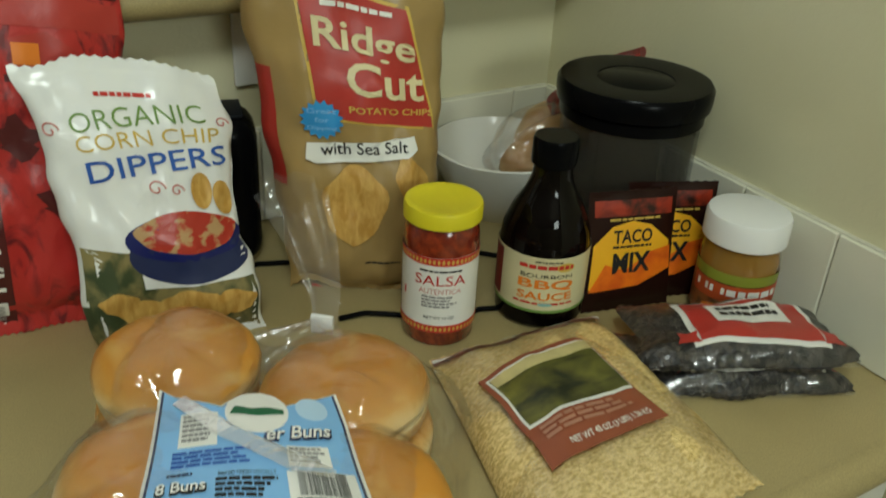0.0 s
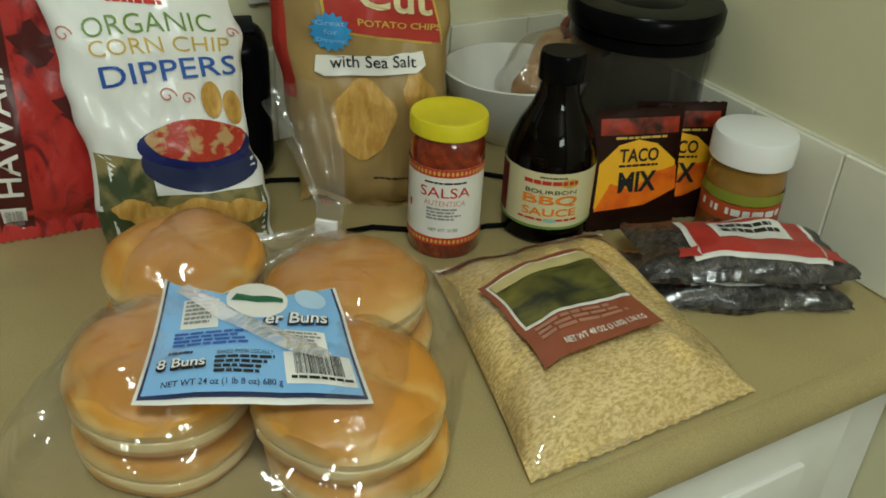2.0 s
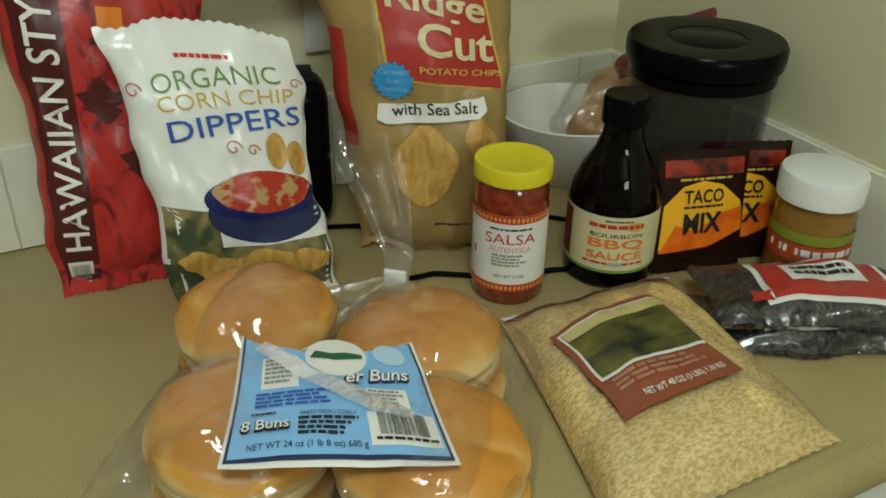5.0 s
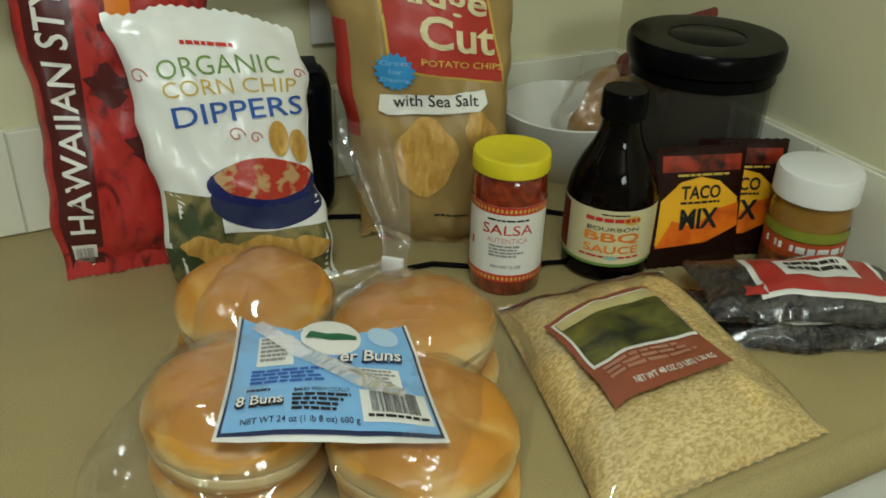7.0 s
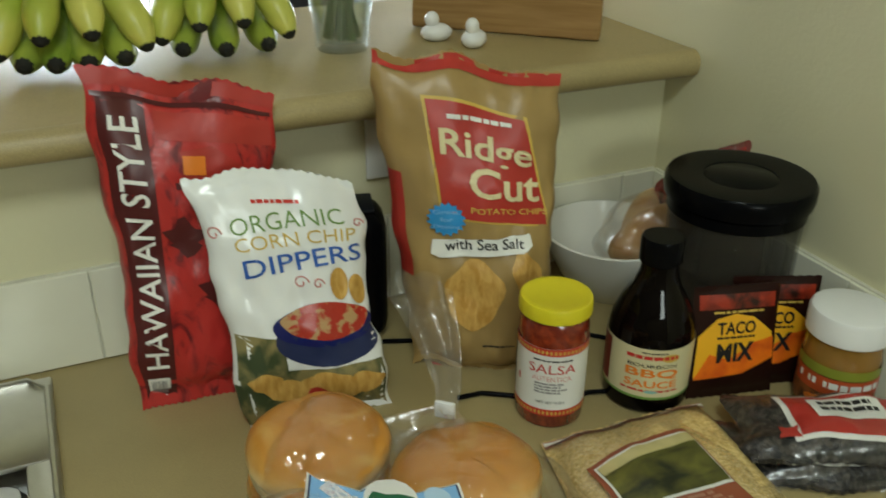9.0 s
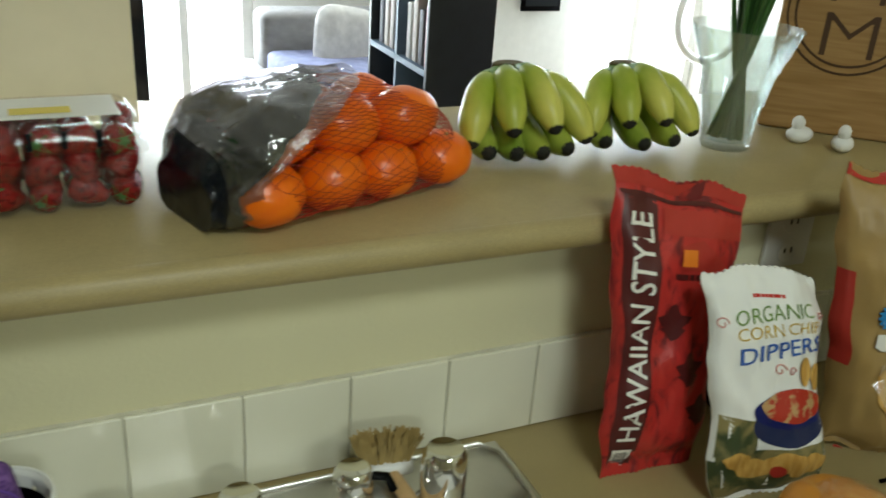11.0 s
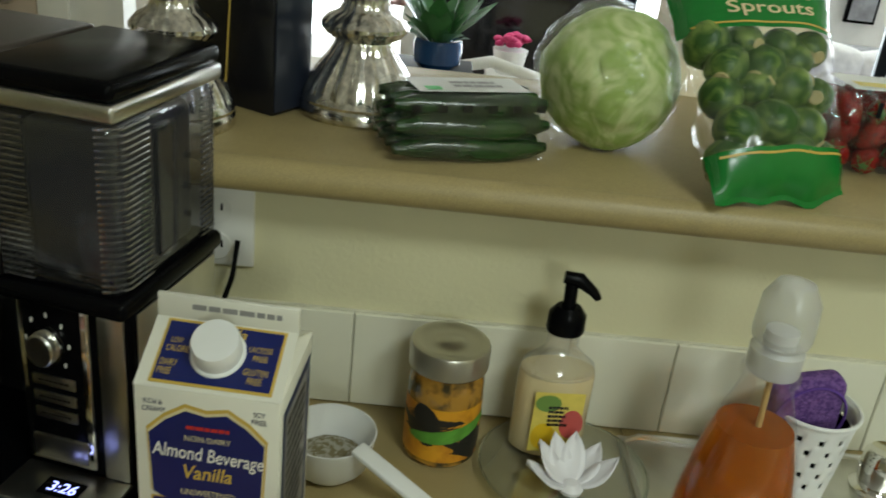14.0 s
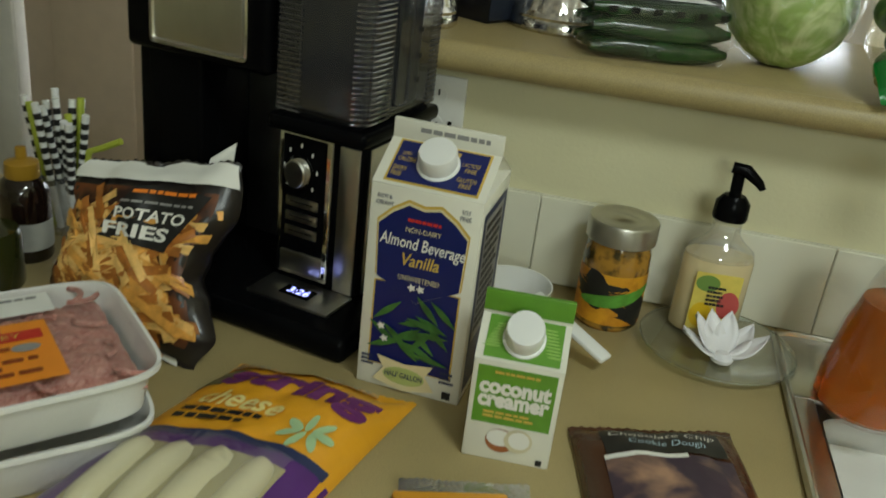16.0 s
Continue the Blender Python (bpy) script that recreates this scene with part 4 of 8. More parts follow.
bars(ls, 0.33, 0.14, 0.62, 0.275, 4, BLACK_INK, lab, 0.0030, seed=21, ragged=0.35)
text("NET WT 24 oz (1 lb 8 oz) 680 g", ls, 0.11, 0.065, 0.63, 0.115, NAVY_INK, lab, 0.0030, bold=0.005)
patch("code_panel", ls, 0.645, 0.09, 0.955, 0.31, PAPER, lab, 0.0028, 6, 6)
stripes(ls, 0.69, 0.15, 0.91, 0.30, 34, BLACK_INK, lab, 0.0036)
bars(ls, 0.67, 0.105, 0.94, 0.135, 1, BLACK_INK, lab, 0.0036, 0, 31)
fold = outline("film_fold", ls, 0.45, 0.56, along([(-0.36, 0.24), (-0.30, 0.30), (-0.05, 0.03), (0.28, -0.20), (0.42, -0.26), (0.40, -0.32), (0.22, -0.28), (-0.12, -0.03)]), film("milky_fold", 0.22, rough=0.2, haze=0.30), lab, 0.0065, 4, "milky fold of the plastic film")

# ---- bag of rice
RICE = patchy("rice_grains", (0.60, 0.40, 0.12), (0.90, 0.69, 0.31), 230, 0.36, 0.60, 0.35, 0.6, coat=0.4, detail=2, stretch=(1, 2.2, 1))
t, s = bag("rice_bag", (0.940, -0.560, CT + 0.004), (1.142, -0.558, CT + 0.004), (0.997, -0.320, CT + 0.008), (1.168, -0.330, CT + 0.008), 0.074, RICE, "clear plastic bag of long grain brown rice lying flat", "rice", seed=21, flat=0.04, seal=0.035, wrinkle=0.005, side=0.6)
part("clear_film", Sheet(*s.c, 0.079, seal=0.02, wrinkle=0.006, seed=22, side=0.6, flat=0.0).solid(30, 40), film("rice_bag_film", 0.12, rough=0.07, bump=1.0, bump_scale=24, haze=0.02), t)
patch("zip_strip", s, 0.0, 0.945, 1.0, 0.985, material("dull_red_zip", (0.42, 0.20, 0.15), 0.4, var=0.05), t, 0.004, 16, 2)
patch("zip_strip", s, 0.0, 0.955, 1.0, 0.975, PAPER, t, 0.005, 16, 2)
s = Placed(s, 0.25, 0.38, 0.86, 0.94, 0.165, 0.25, 0.16)
lb = patch("label", s, 0.250, 0.380, 0.890, 0.870, material("red_brown_print", (0.28, 0.075, 0.035), 0.32, var=0.06), t, 0.0085, 14, 14, "red-brown label with a landscape picture")
patch("picture_border", s, 0.275, 0.550, 0.875, 0.846, PAPER, lb, 0.0092, 14, 8)
patch("landscape_print", s, 0.286, 0.562, 0.865, 0.833, patchy("dark_terrace_print", (0.018, 0.022, 0.012), (0.17, 0.16, 0.03), 26, 0.36, 0.68, 0.3, 0.05, stretch=(1, 1.8, 1)), lb, 0.0099, 14, 8)
patch("sky_print", s, 0.286, 0.780, 0.865, 0.833, material("pale_gold_print", (0.52, 0.44, 0.20), 0.3, var=0.2, scale=30), lb, 0.0105, 14, 3)
bars(s, 0.311, 0.470, 0.850, 0.538, 3, material("pale_brown_ink", (0.42, 0.20, 0.13), 0.4, var=0), lb, 0.0094, seed=2)
text("NET WT 48 OZ (3 LBS) 1.36 KG", s, 0.382, 0.406, 0.829, 0.440, WHITE_INK, lb, 0.0096, bold=0.012)

# ---- two bags of black beans, one on the other
BEAN = patchy("black_beans", (0.012, 0.011, 0.012), (0.065, 0.055, 0.048), 150, 0.42, 0.62, 0.35, 0.6, coat=0.2, detail=1.5)
for k in range(2):
    z = CT + 0.003 + 0.024 * k
    o = Vector((0.006, 0.004, 0)) * k
    t, s = bag("black_bean_bag", tuple(Vector((1.132, -0.440, z)) + o), tuple(Vector((1.300, -0.520, z)) + o), tuple(Vector((1.170, -0.352, z)) + o), tuple(Vector((1.328, -0.432, z)) + o), 0.046, BEAN, "plastic bag of black beans with red and white label" + (" on top" if k else ""), "beans", "bean bags", seed=31 + k, flat=0.06, seal=0.03, wrinkle=0.006, side=0.6, wob=0.012)
    patch("label", s, 0.22, 0.12, 0.86, 0.80, PAPER, t, 0.0012, 16, 14, "white label with red frame")
    patch("label_ground", s, 0.25, 0.16, 0.83, 0.76, RED_PLAIN, t, 0.0020, 16, 14)
    patch("label_panel", s, 0.36, 0.36, 0.73, 0.68, PAPER, t, 0.0028, 14, 12)
    bars(s, 0.40, 0.43, 0.69, 0.62, 2, BLACK_INK, t, 0.0036, seed=7)
    for u in (0.20, 0.88):
        outline("corner_print", s, u, 0.22, burst(0.07, 0.11, 4, 0.5), RED_PLAIN, t, 0.0024, 3)
    part("clear_film", Sheet(*s.c, 0.050, seal=0.01, wrinkle=0.006, seed=41 + k, side=0.6, flat=0.0).solid(26, 24), film("bean_bag_film", 0.05, rough=0.12, bump=0.6, bump_scale=28, haze=0.01), t)

# ---------------------------------------------------------------- sink and what stands round it
def sink():
    t = thing("sink", pose(0, 0, CT), "stainless steel double kitchen sink set into the counter", "sink")
    x0, x1, y0, y1 = SX0, SX1, SY0, SY1 + 0.012
    deck = y1 - 0.125
    rim = merge(slab(x0 - 0.012, x1 + 0.012, y0 - 0.012, y0 + 0.016, 0.0005, 0.006, 0.002), slab(x0 - 0.012, x1 + 0.012, deck, y1 + 0.012, 0.0005, 0.006, 0.002), slab(x0 - 0.012, x0 + 0.016, y0, deck, 0.0005, 0.006, 0.002), slab(x1 - 0.016, x1 + 0.012, y0, deck, 0.0005, 0.006, 0.002), slab(0.255, 0.295, y0, deck, -0.004, 0.0058, 0.002))
    part("rim", rim, STEEL, t)
    part("rim_bead", tube([(x0 - 0.008, y0, 0.006), (x0 - 0.008, y1, 0.006), (x0 + 0.01, y1 + 0.010, 0.006), (x1 - 0.01, y1 + 0.010, 0.006), (x1 + 0.008, y1 - 0.01, 0.006), (x1 + 0.008, y0, 0.006)], 0.004, 8), STEEL, t)
    for a, b in ((x0 + 0.014, 0.257), (0.293, x1 - 0.014)):
        bm = slab(a, b, y0 + 0.014, deck + 0.002, -0.17, 0.004, 0.03, 4)
        top = [f for f in bm.faces if f.calc_center_median().z > -0.006]
        bmesh.ops.delete(bm, geom=top, context="FACES")
        bmesh.ops.reverse_faces(bm, faces=bm.faces[:])
        part("basin", bm, STEEL, t)
    return t


sink()


def chrome_tap(x, y, h, r, lever, label):
    t = thing("chrome_tap", pose(x, y, CT + 0.006), label, "tap", "chrome tap fittings")
    part("escutcheon", lathe([(0, 0), (r * 1.25, 0), (r * 1.25, 0.003), (r, 0.007), (0, 0.007)], 32), CHROME, t)
    part("body", lathe([(r * 0.9, 0.006), (r, 0.012), (r * 1.04, h * 0.55), (r * 0.98, h * 0.9), (r * 0.8, h), (r * 0.55, h - 0.002), (0, h - 0.003)], 36), CHROME, t)
    if lever:
        part("lever", tube([(r * 0.8, 0, h * 0.75), (r * 1.7, -0.006, h * 0.72), (r * 2.0, -0.010, h * 0.45)], 0.0045, 10), BLACK, t)


chrome_tap(0.200, -0.072, 0.046, 0.020, False, "short chrome and black sprayer on the sink deck")
chrome_tap(0.305, -0.072, 0.046, 0.020, False, "chrome spout base on the sink deck")
chrome_tap(0.410, -0.078, 0.052, 0.019, True, "chrome tap handle with a dark side lever")
chrome_tap(0.496, -0.096, 0.066, 0.022, False, "tall chrome hand sprayer on the sink deck")
t = thing("tap_spout", pose(0.305, -0.089, CT + 0.047), "chrome spout reaching over the sink basin", "tap")
part("spout", tube([(0, 0.012, -0.016), (0, -0.01, -0.012), (0, -0.06, -0.010), (0, -0.12, -0.014), (0, -0.135, -0.020)], 0.011, 14), CHROME, t)
part("spout_tip", lathe([(0.010, 0), (0.0125, 0.002), (0.0125, 0.012), (0.010, 0.014)], 24, (0, -0.135, -0.032)), CHROME, t)


def dish_brush():
    t = thing("dish_brush", pose(0.458, -0.040, CT + 0.006, 0, 0, -8), "round dish brush with tan bristles and wooden handle", "brush")
    rnd = random.Random(5)
    v, f = [], []
    for k in range(520):
        a, r = rnd.uniform(0, 6.283), 0.026 * rnd.random() ** 0.5
        x, z = r * math.cos(a), 0.030 + 0.75 * r * math.sin(a)
        d = Vector((x * 0.45, 0.0, 0.030 + rnd.uniform(-0.004, 0.004) + (z - 0.03) * 0.3))
        p, q = Vector((x, 0.0 + rnd.uniform(-0.008, 0.008), 0.020)), Vector((x, rnd.uniform(-0.010, 0.010), 0.020)) + d
        k0 = len(v)
        w = Vector((0.0009, 0, 0))
        v += [tuple(p - w), tuple(p + w), tuple(q + w), tuple(q - w)]
        f.append((k0, k0 + 1, k0 + 2, k0 + 3))
    b = part("bristles", (v, [], f), material("tan_bristle", (0.42, 0.30, 0.11), 0.7, var=0.2), t, smooth=False)
    part("brush_head", moved(box(0.056, 0.026, 0.016, 0.007, seg=3), pose(0, 0, 0.006)), WHITE, t, "white plastic brush head")
    part("handle", tube([(0.004, -0.005, 0.010), (0.014, -0.045, 0.004), (0.030, -0.100, 0.002), (0.042, -0.150, 0.004)], 0.008, 12, [0.007, 0.009, 0.008, 0.009]), material("pale_wood", (0.55, 0.36, 0.17), 0.5, var=0.15, scale=60), t)


dish_brush()


def sponge_basket():
    t = thing("sponge_basket", pose(0.112, -0.075, CT + 0.006) @ Matrix.Diagonal((1.12, 1.12, 1.28, 1)), "white perforated plastic sink basket", "basket")
    n, rows, z = 26, 7, 0.072
    verts, faces = [], []
    for j in range(rows * 2 + 1):
        zz = z * j / (rows * 2)
        for i in range(n * 2):
            a = 2 * math.pi * i / (n * 2)
            r = 0.029 + 0.009 * zz / z
            verts.append((r * math.cos(a), r * math.sin(a), zz))
    for j in range(rows * 2):
        for i in range(n * 2):
            if j % 2 == 1 and i % 4 == (j // 2 % 2) * 2 and 1 < j < rows * 2 - 2:
                continue
            k = (i + 1) % (n * 2)
            faces.append((j * n * 2 + i, j * n * 2 + k, (j + 1) * n * 2 + k, (j + 1) * n * 2 + i))
    faces.append(tuple(range(n * 2))[::-1])
    w = part("basket_wall", (verts, [], faces), WHITE, t)
    md = w.modifiers.new("thickness", "SOLIDIFY")
    md.thickness = 0.0018
    part("basket_rim", tube([(0.0382 * math.cos(2 * math.pi * k / 40), 0.0382 * math.sin(2 * math.pi * k / 40), z) for k in range(41)], 0.0018, 8), WHITE, t)
    part("liner", lathe([(0, 0.002), (0.026, 0.002), (0.034, 0.060), (0.0325, 0.060), (0.025, 0.004), (0, 0.004)], 36), BLACK, t, "dark inner cup")
    g = thing("scrub_sponge", pose(0.102, -0.078, CT + 0.060, 8, -8, 8), "purple fabric scrub sponge standing in the basket", "sponge")
    bm = box(0.070, 0.028, 0.076, 0.010, seg=4)
    for v in bm.verts:
        v.co += v.co.normalized() * 0.002 * noise.noise(v.co * 90)
    body = part("sponge_body", bm, patchy("purple_terry", (0.10, 0.04, 0.20), (0.20, 0.10, 0.32), 240, 0.4, 0.6, 0.95, 0.7), g)
    part("stitched_edge", tube([(0.0352 * math.cos(a) * (1.0 if abs(math.cos(a)) > 0.7 else 0.98), -0.0146, 0.038 + 0.0375 * math.sin(a)) for a in (2 * math.pi * k / 40 for k in range(41))], 0.0014, 6), material("violet_thread", (0.12, 0.05, 0.30), 0.9, var=0.1), g, "violet stitched seam")


sponge_basket()


def soap_bottle():
    t = thing("dish_soap_bottle", pose(0.028, -0.152, CT + 0.006) @ Matrix.Diagonal((1.06, 1.06, 1.05, 1)), "clear bottle of orange dish soap with a frosted pump cap", "bottle")
    clear = film("clear_bottle_plastic", 0.06, rough=0.04, bump=0.05, haze=0.008)
    outer = [(0, 0), (0.044, 0), (0.049, 0.005), (0.048, 0.030), (0.040, 0.080), (0.029, 0.120), (0.022, 0.140), (0.0195, 0.152), (0.023, 0.155), (0.023, 0.160), (0.019, 0.163)]
    part("bottle", lathe(outer, 44), clear, t)
    part("orange_soap", lathe([(0, 0.003), (0.043, 0.003), (0.047, 0.008), (0.046, 0.030), (0.038, 0.080), (0.0305, 0.108), (0, 0.108)], 44), material("orange_liquid", (0.66, 0.17, 0.004), 0.06, var=0.06, trans=0.6, ior=1.33), t, "translucent orange soap")
    part("dip_tube", tube([(0.003, 0, 0.10), (0.001, 0, 0.162)], 0.0025, 8), material("amber_tube", (0.55, 0.36, 0.14), 0.3, var=0.05), t)
    part("pump_collar", lathe([(0.0195, 0.160), (0.0205, 0.162), (0.0205, 0.180), (0.017, 0.183)], 32), film("frosted_plastic", 0.08, rough=0.4, haze=0.45), t)
    part("pump_head", lathe([(0.012, 0.175), (0.0125, 0.196), (0.0, 0.198)], 28), WHITE, t)
    cap = lathe([(0.0215, 0.188), (0.0228, 0.193), (0.0215, 0.222), (0.014, 0.236), (0, 0.239)], 36)
    part("dust_cap", cap, film("frosted_cap", 0.10, rough=0.25, bump=0.3, haze=0.32), t, "frosted clear dust cap")


soap_bottle()


def plate_and_flower():
    t = thing("glass_plate", pose(-0.110, -0.086, CT), "round clear glass plate lying on the counter", "plate")
    g = film("plate_glass", 0.07, (0.90, 0.93, 0.90), 0.03, 0.05, 12, 0.05)
    part("plate_body", lathe([(0, 0.003), (0.052, 0.003), (0.078, 0.009), (0.081, 0.010), (0.079, 0.0065), (0.052, 0.0005), (0, 0.0005)], 64), g, t)
    part("plate_edge", tube([(0.0805 * math.cos(2 * math.pi * k / 64), 0.0805 * math.sin(2 * math.pi * k / 64), 0.0098) for k in range(65)], 0.0012, 6), GLASS, t)
    f = thing("flower_ornament", pose(-0.106, -0.116, CT + 0.006, 0, 0, 10), "white porcelain flower ornament lying on the glass plate", "ornament")
    por = material("white_porcelain", (0.80, 0.78, 0.80), 0.35, var=0.02)
    for k in range(6):
        a = math.radians(8 + 33 * k)
        pv, pf = [], []
        for j in range(9):
            s = j / 8
            w = 0.0125 * math.sin(math.pi * min(1, s * 0.93 + 0.07)) ** 0.8
            for i in range(5):
                q = i / 4 * 2 - 1
                pv.append((0.006 + 0.040 * s, q * w, 0.004 + 0.026 * s ** 1.5 - 0.006 * (1 - q * q) * s))
        for j in range(8):
            for i in range(4):
                b = j * 5 + i
                pf.append((b, b + 1, b + 6, b + 5))
        ob = part("petal", (pv, [], pf), por, f)
        ob.matrix_local = Matrix.Rotation(a, 4, "Z") @ Matrix.Rotation(radians(-14 if 1 < k < 5 else -2), 4, "Y")
        md = ob.modifiers.new("thickness", "SOLIDIFY")
        md.thickness = 0.0014
    part("flower_base", lathe([(0, 0), (0.011, 0), (0.012, 0.004), (0.006, 0.009), (0, 0.009)], 24), por, f)


plate_and_flower()


def lotion():
    t = thing("lotion_bottle", pose(-0.124, -0.047, CT + 0.004, 0, 0, 5) @ Matrix.Diagonal((1.14, 1.0, 0.98, 1)), "clear bottle of cream hand lotion with a black pump", "bottle")
    lot = material("cream_lotion", (0.70, 0.58, 0.34), 0.22, var=0.03, coat=0.5)
    part("lotion", lathe([(0, 0.001), (0.029, 0.001), (0.0325, 0.005), (0.0325, 0.086), (0.0315, 0.092), (0, 0.093)], 40, sy=0.72), lot, t, "pale cream lotion")
    part("bottle_shoulder", lathe([(0.0318, 0.090), (0.030, 0.099), (0.020, 0.108), (0.0135, 0.117), (0.0125, 0.136)], 40, sy=0.8), film("clear_shoulder", 0.12, rough=0.06, bump=0.1, haze=0.12), t)
    part("pump_collar", lathe([(0, 0.133), (0.0150, 0.133), (0.0160, 0.136), (0.0155, 0.152), (0.010, 0.160), (0, 0.161)], 32), BLACK, t, "black pump collar")
    part("pump_stem", tube([(0, 0, 0.158), (-0.001, 0, 0.188)], 0.0055, 12), BLACK, t)
    part("pump_nozzle", tube([(-0.008, 0.0, 0.190), (0.004, -0.002, 0.189), (0.017, -0.006, 0.178), (0.021, -0.007, 0.172)], 0.006, 12, [0.006, 0.0068, 0.0045, 0.003]), BLACK, t)
    f = Flat((-0.020, -0.0236, 0.010), (0.042, 0, 0), (0, 0, 0.068))
    patch("label", f, 0, 0, 1, 1, material("lemon_print", (0.75, 0.60, 0.12), 0.35, var=0.1, scale=60), t, 0.0002, 2, 2, "yellow, green and red fruit label")
    outline("leaf_print", f, 0.28, 0.82, oval(0.26, 0.14), GREEN_INK, t, 0.0006, 2)
    outline("grapefruit_print", f, 0.80, 0.48, oval(0.24, 0.24), material("coral_print", (0.60, 0.10, 0.09), 0.35, var=0.15), t, 0.0005, 2)
    outline("lemon_print", f, 0.26, 0.26, oval(0.24, 0.22), material("yellow_print", (0.80, 0.52, 0.02), 0.35, var=0.1), t, 0.0005, 2)
    bars(f, 0.30, 0.42, 0.72, 0.78, 5, BLACK_INK, t, 0.0010, 0.3, 3)


lotion()


def pickle_jar():
    t = thing("spice_jar", pose(-0.229, -0.063, CT) @ Matrix.Diagonal((1.02, 1.02, 1.16, 1)), "glass jar of preserves with a brushed metal lid", "jar")
    food = patchy("preserve_mix", (0.40, 0.20, 0.03), (0.05, 0.035, 0.012), 55, 0.42, 0.6, 0.10, 0.1, coat=0.5)
    part("jar", lathe([(0, 0), (0.031, 0), (0.0345, 0.004), (0.035, 0.060), (0.0345, 0.074), (0.031, 0.083), (0, 0.084)], 44), food, t)
    part("lid", lathe([(0.033, 0), (0.0365, 0.001), (0.0368, 0.018), (0.0355, 0.0205), (0.030, 0.021), (0.028, 0.0198), (0.012, 0.0198), (0.010, 0.0212), (0, 0.0214)], 52, (0, 0, 0.084)), material("brushed_tin", (0.55, 0.53, 0.48), 0.35, 1.0, var=0.08), t, "brushed metal lid")
    b = Barrel(0.0352, 0.008, 0.058, 190, -80)
    patch("label", b, 0, 0, 1, 1, patchy("amber_print", (0.70, 0.32, 0.02), (0.45, 0.16, 0.01), 50, 0.4, 0.7), t, 0.0002, 30, 4)
    outline("dark_print", b, 0.30, 0.66, oval(0.26, 0.30, wobble=0.3), BLACK_INK, t, 0.0005)
    outline("dark_print", b, 0.72, 0.34, oval(0.24, 0.28, wobble=0.3), BLACK_INK, t, 0.0005)
    outline("chilli_print", b, 0.52, 0.52, [(x, y + 0.5 * x + 0.6 * x * x) for x, y in oval(0.36, 0.13)], material("chilli_green", (0.10, 0.30, 0.04), 0.35, var=0.2, scale=90), t, 0.0010)


pickle_jar()
t = thing("measuring_scoop", pose(-0.330, -0.112, CT, 0, 0, -30), "white plastic scoop with a handle beside the carton", "scoop")
part("bowl", lathe([(0, 0.002), (0.025, 0.002), (0.035, 0.012), (0.042, 0.045), (0.0405, 0.045), (0.033, 0.013), (0.024, 0.005), (0, 0.005)], 40), WHITE, t)
part("handle", moved(box(0.10, 0.018, 0.006, 0.0025), Matrix.Translation((0.082, -0.010, 0.030)) @ Matrix.Rotation(radians(18), 4, "Y")), WHITE, t)
part("herb_mound", blob(0.030, 0.030, 0.008, (0, 0, 0.016), rough=0.004, freq=90), patchy("dried_herb", (0.20, 0.17, 0.09), (0.38, 0.36, 0.30), 200, 0.45, 0.55, 0.9), t)

# outlets under the bar
def outlet(x, z):
    t = thing("wall_outlet", pose(x, 0.0055, z), "white wall outlet plate under the raised bar", "outlet", "wall outlets")
    part("plate", slab(-0.035, 0.035, -0.006, 0.0, -0.040, 0.040, 0.002), WHITE_PAINT, t)
    for dz in (-0.019, 0.019):
        s = part("socket", moved(lathe([(0.014, 0), (0.0145, 0.001), (0.0135, 0.002), (0, 0.002)], 28), pose(0, -0.006, dz, 90, 0, 0)), WHITE_PAINT, t)
        for dx in (-0.005, 0.005):
            part("slot", slab(dx - 0.001, dx + 0.001, -0.0085, -0.0078, dz - 0.001, dz + 0.006), BLACK, s)
    return t


outlet(-0.460, 1.094)
outlet(0.985, 1.105)


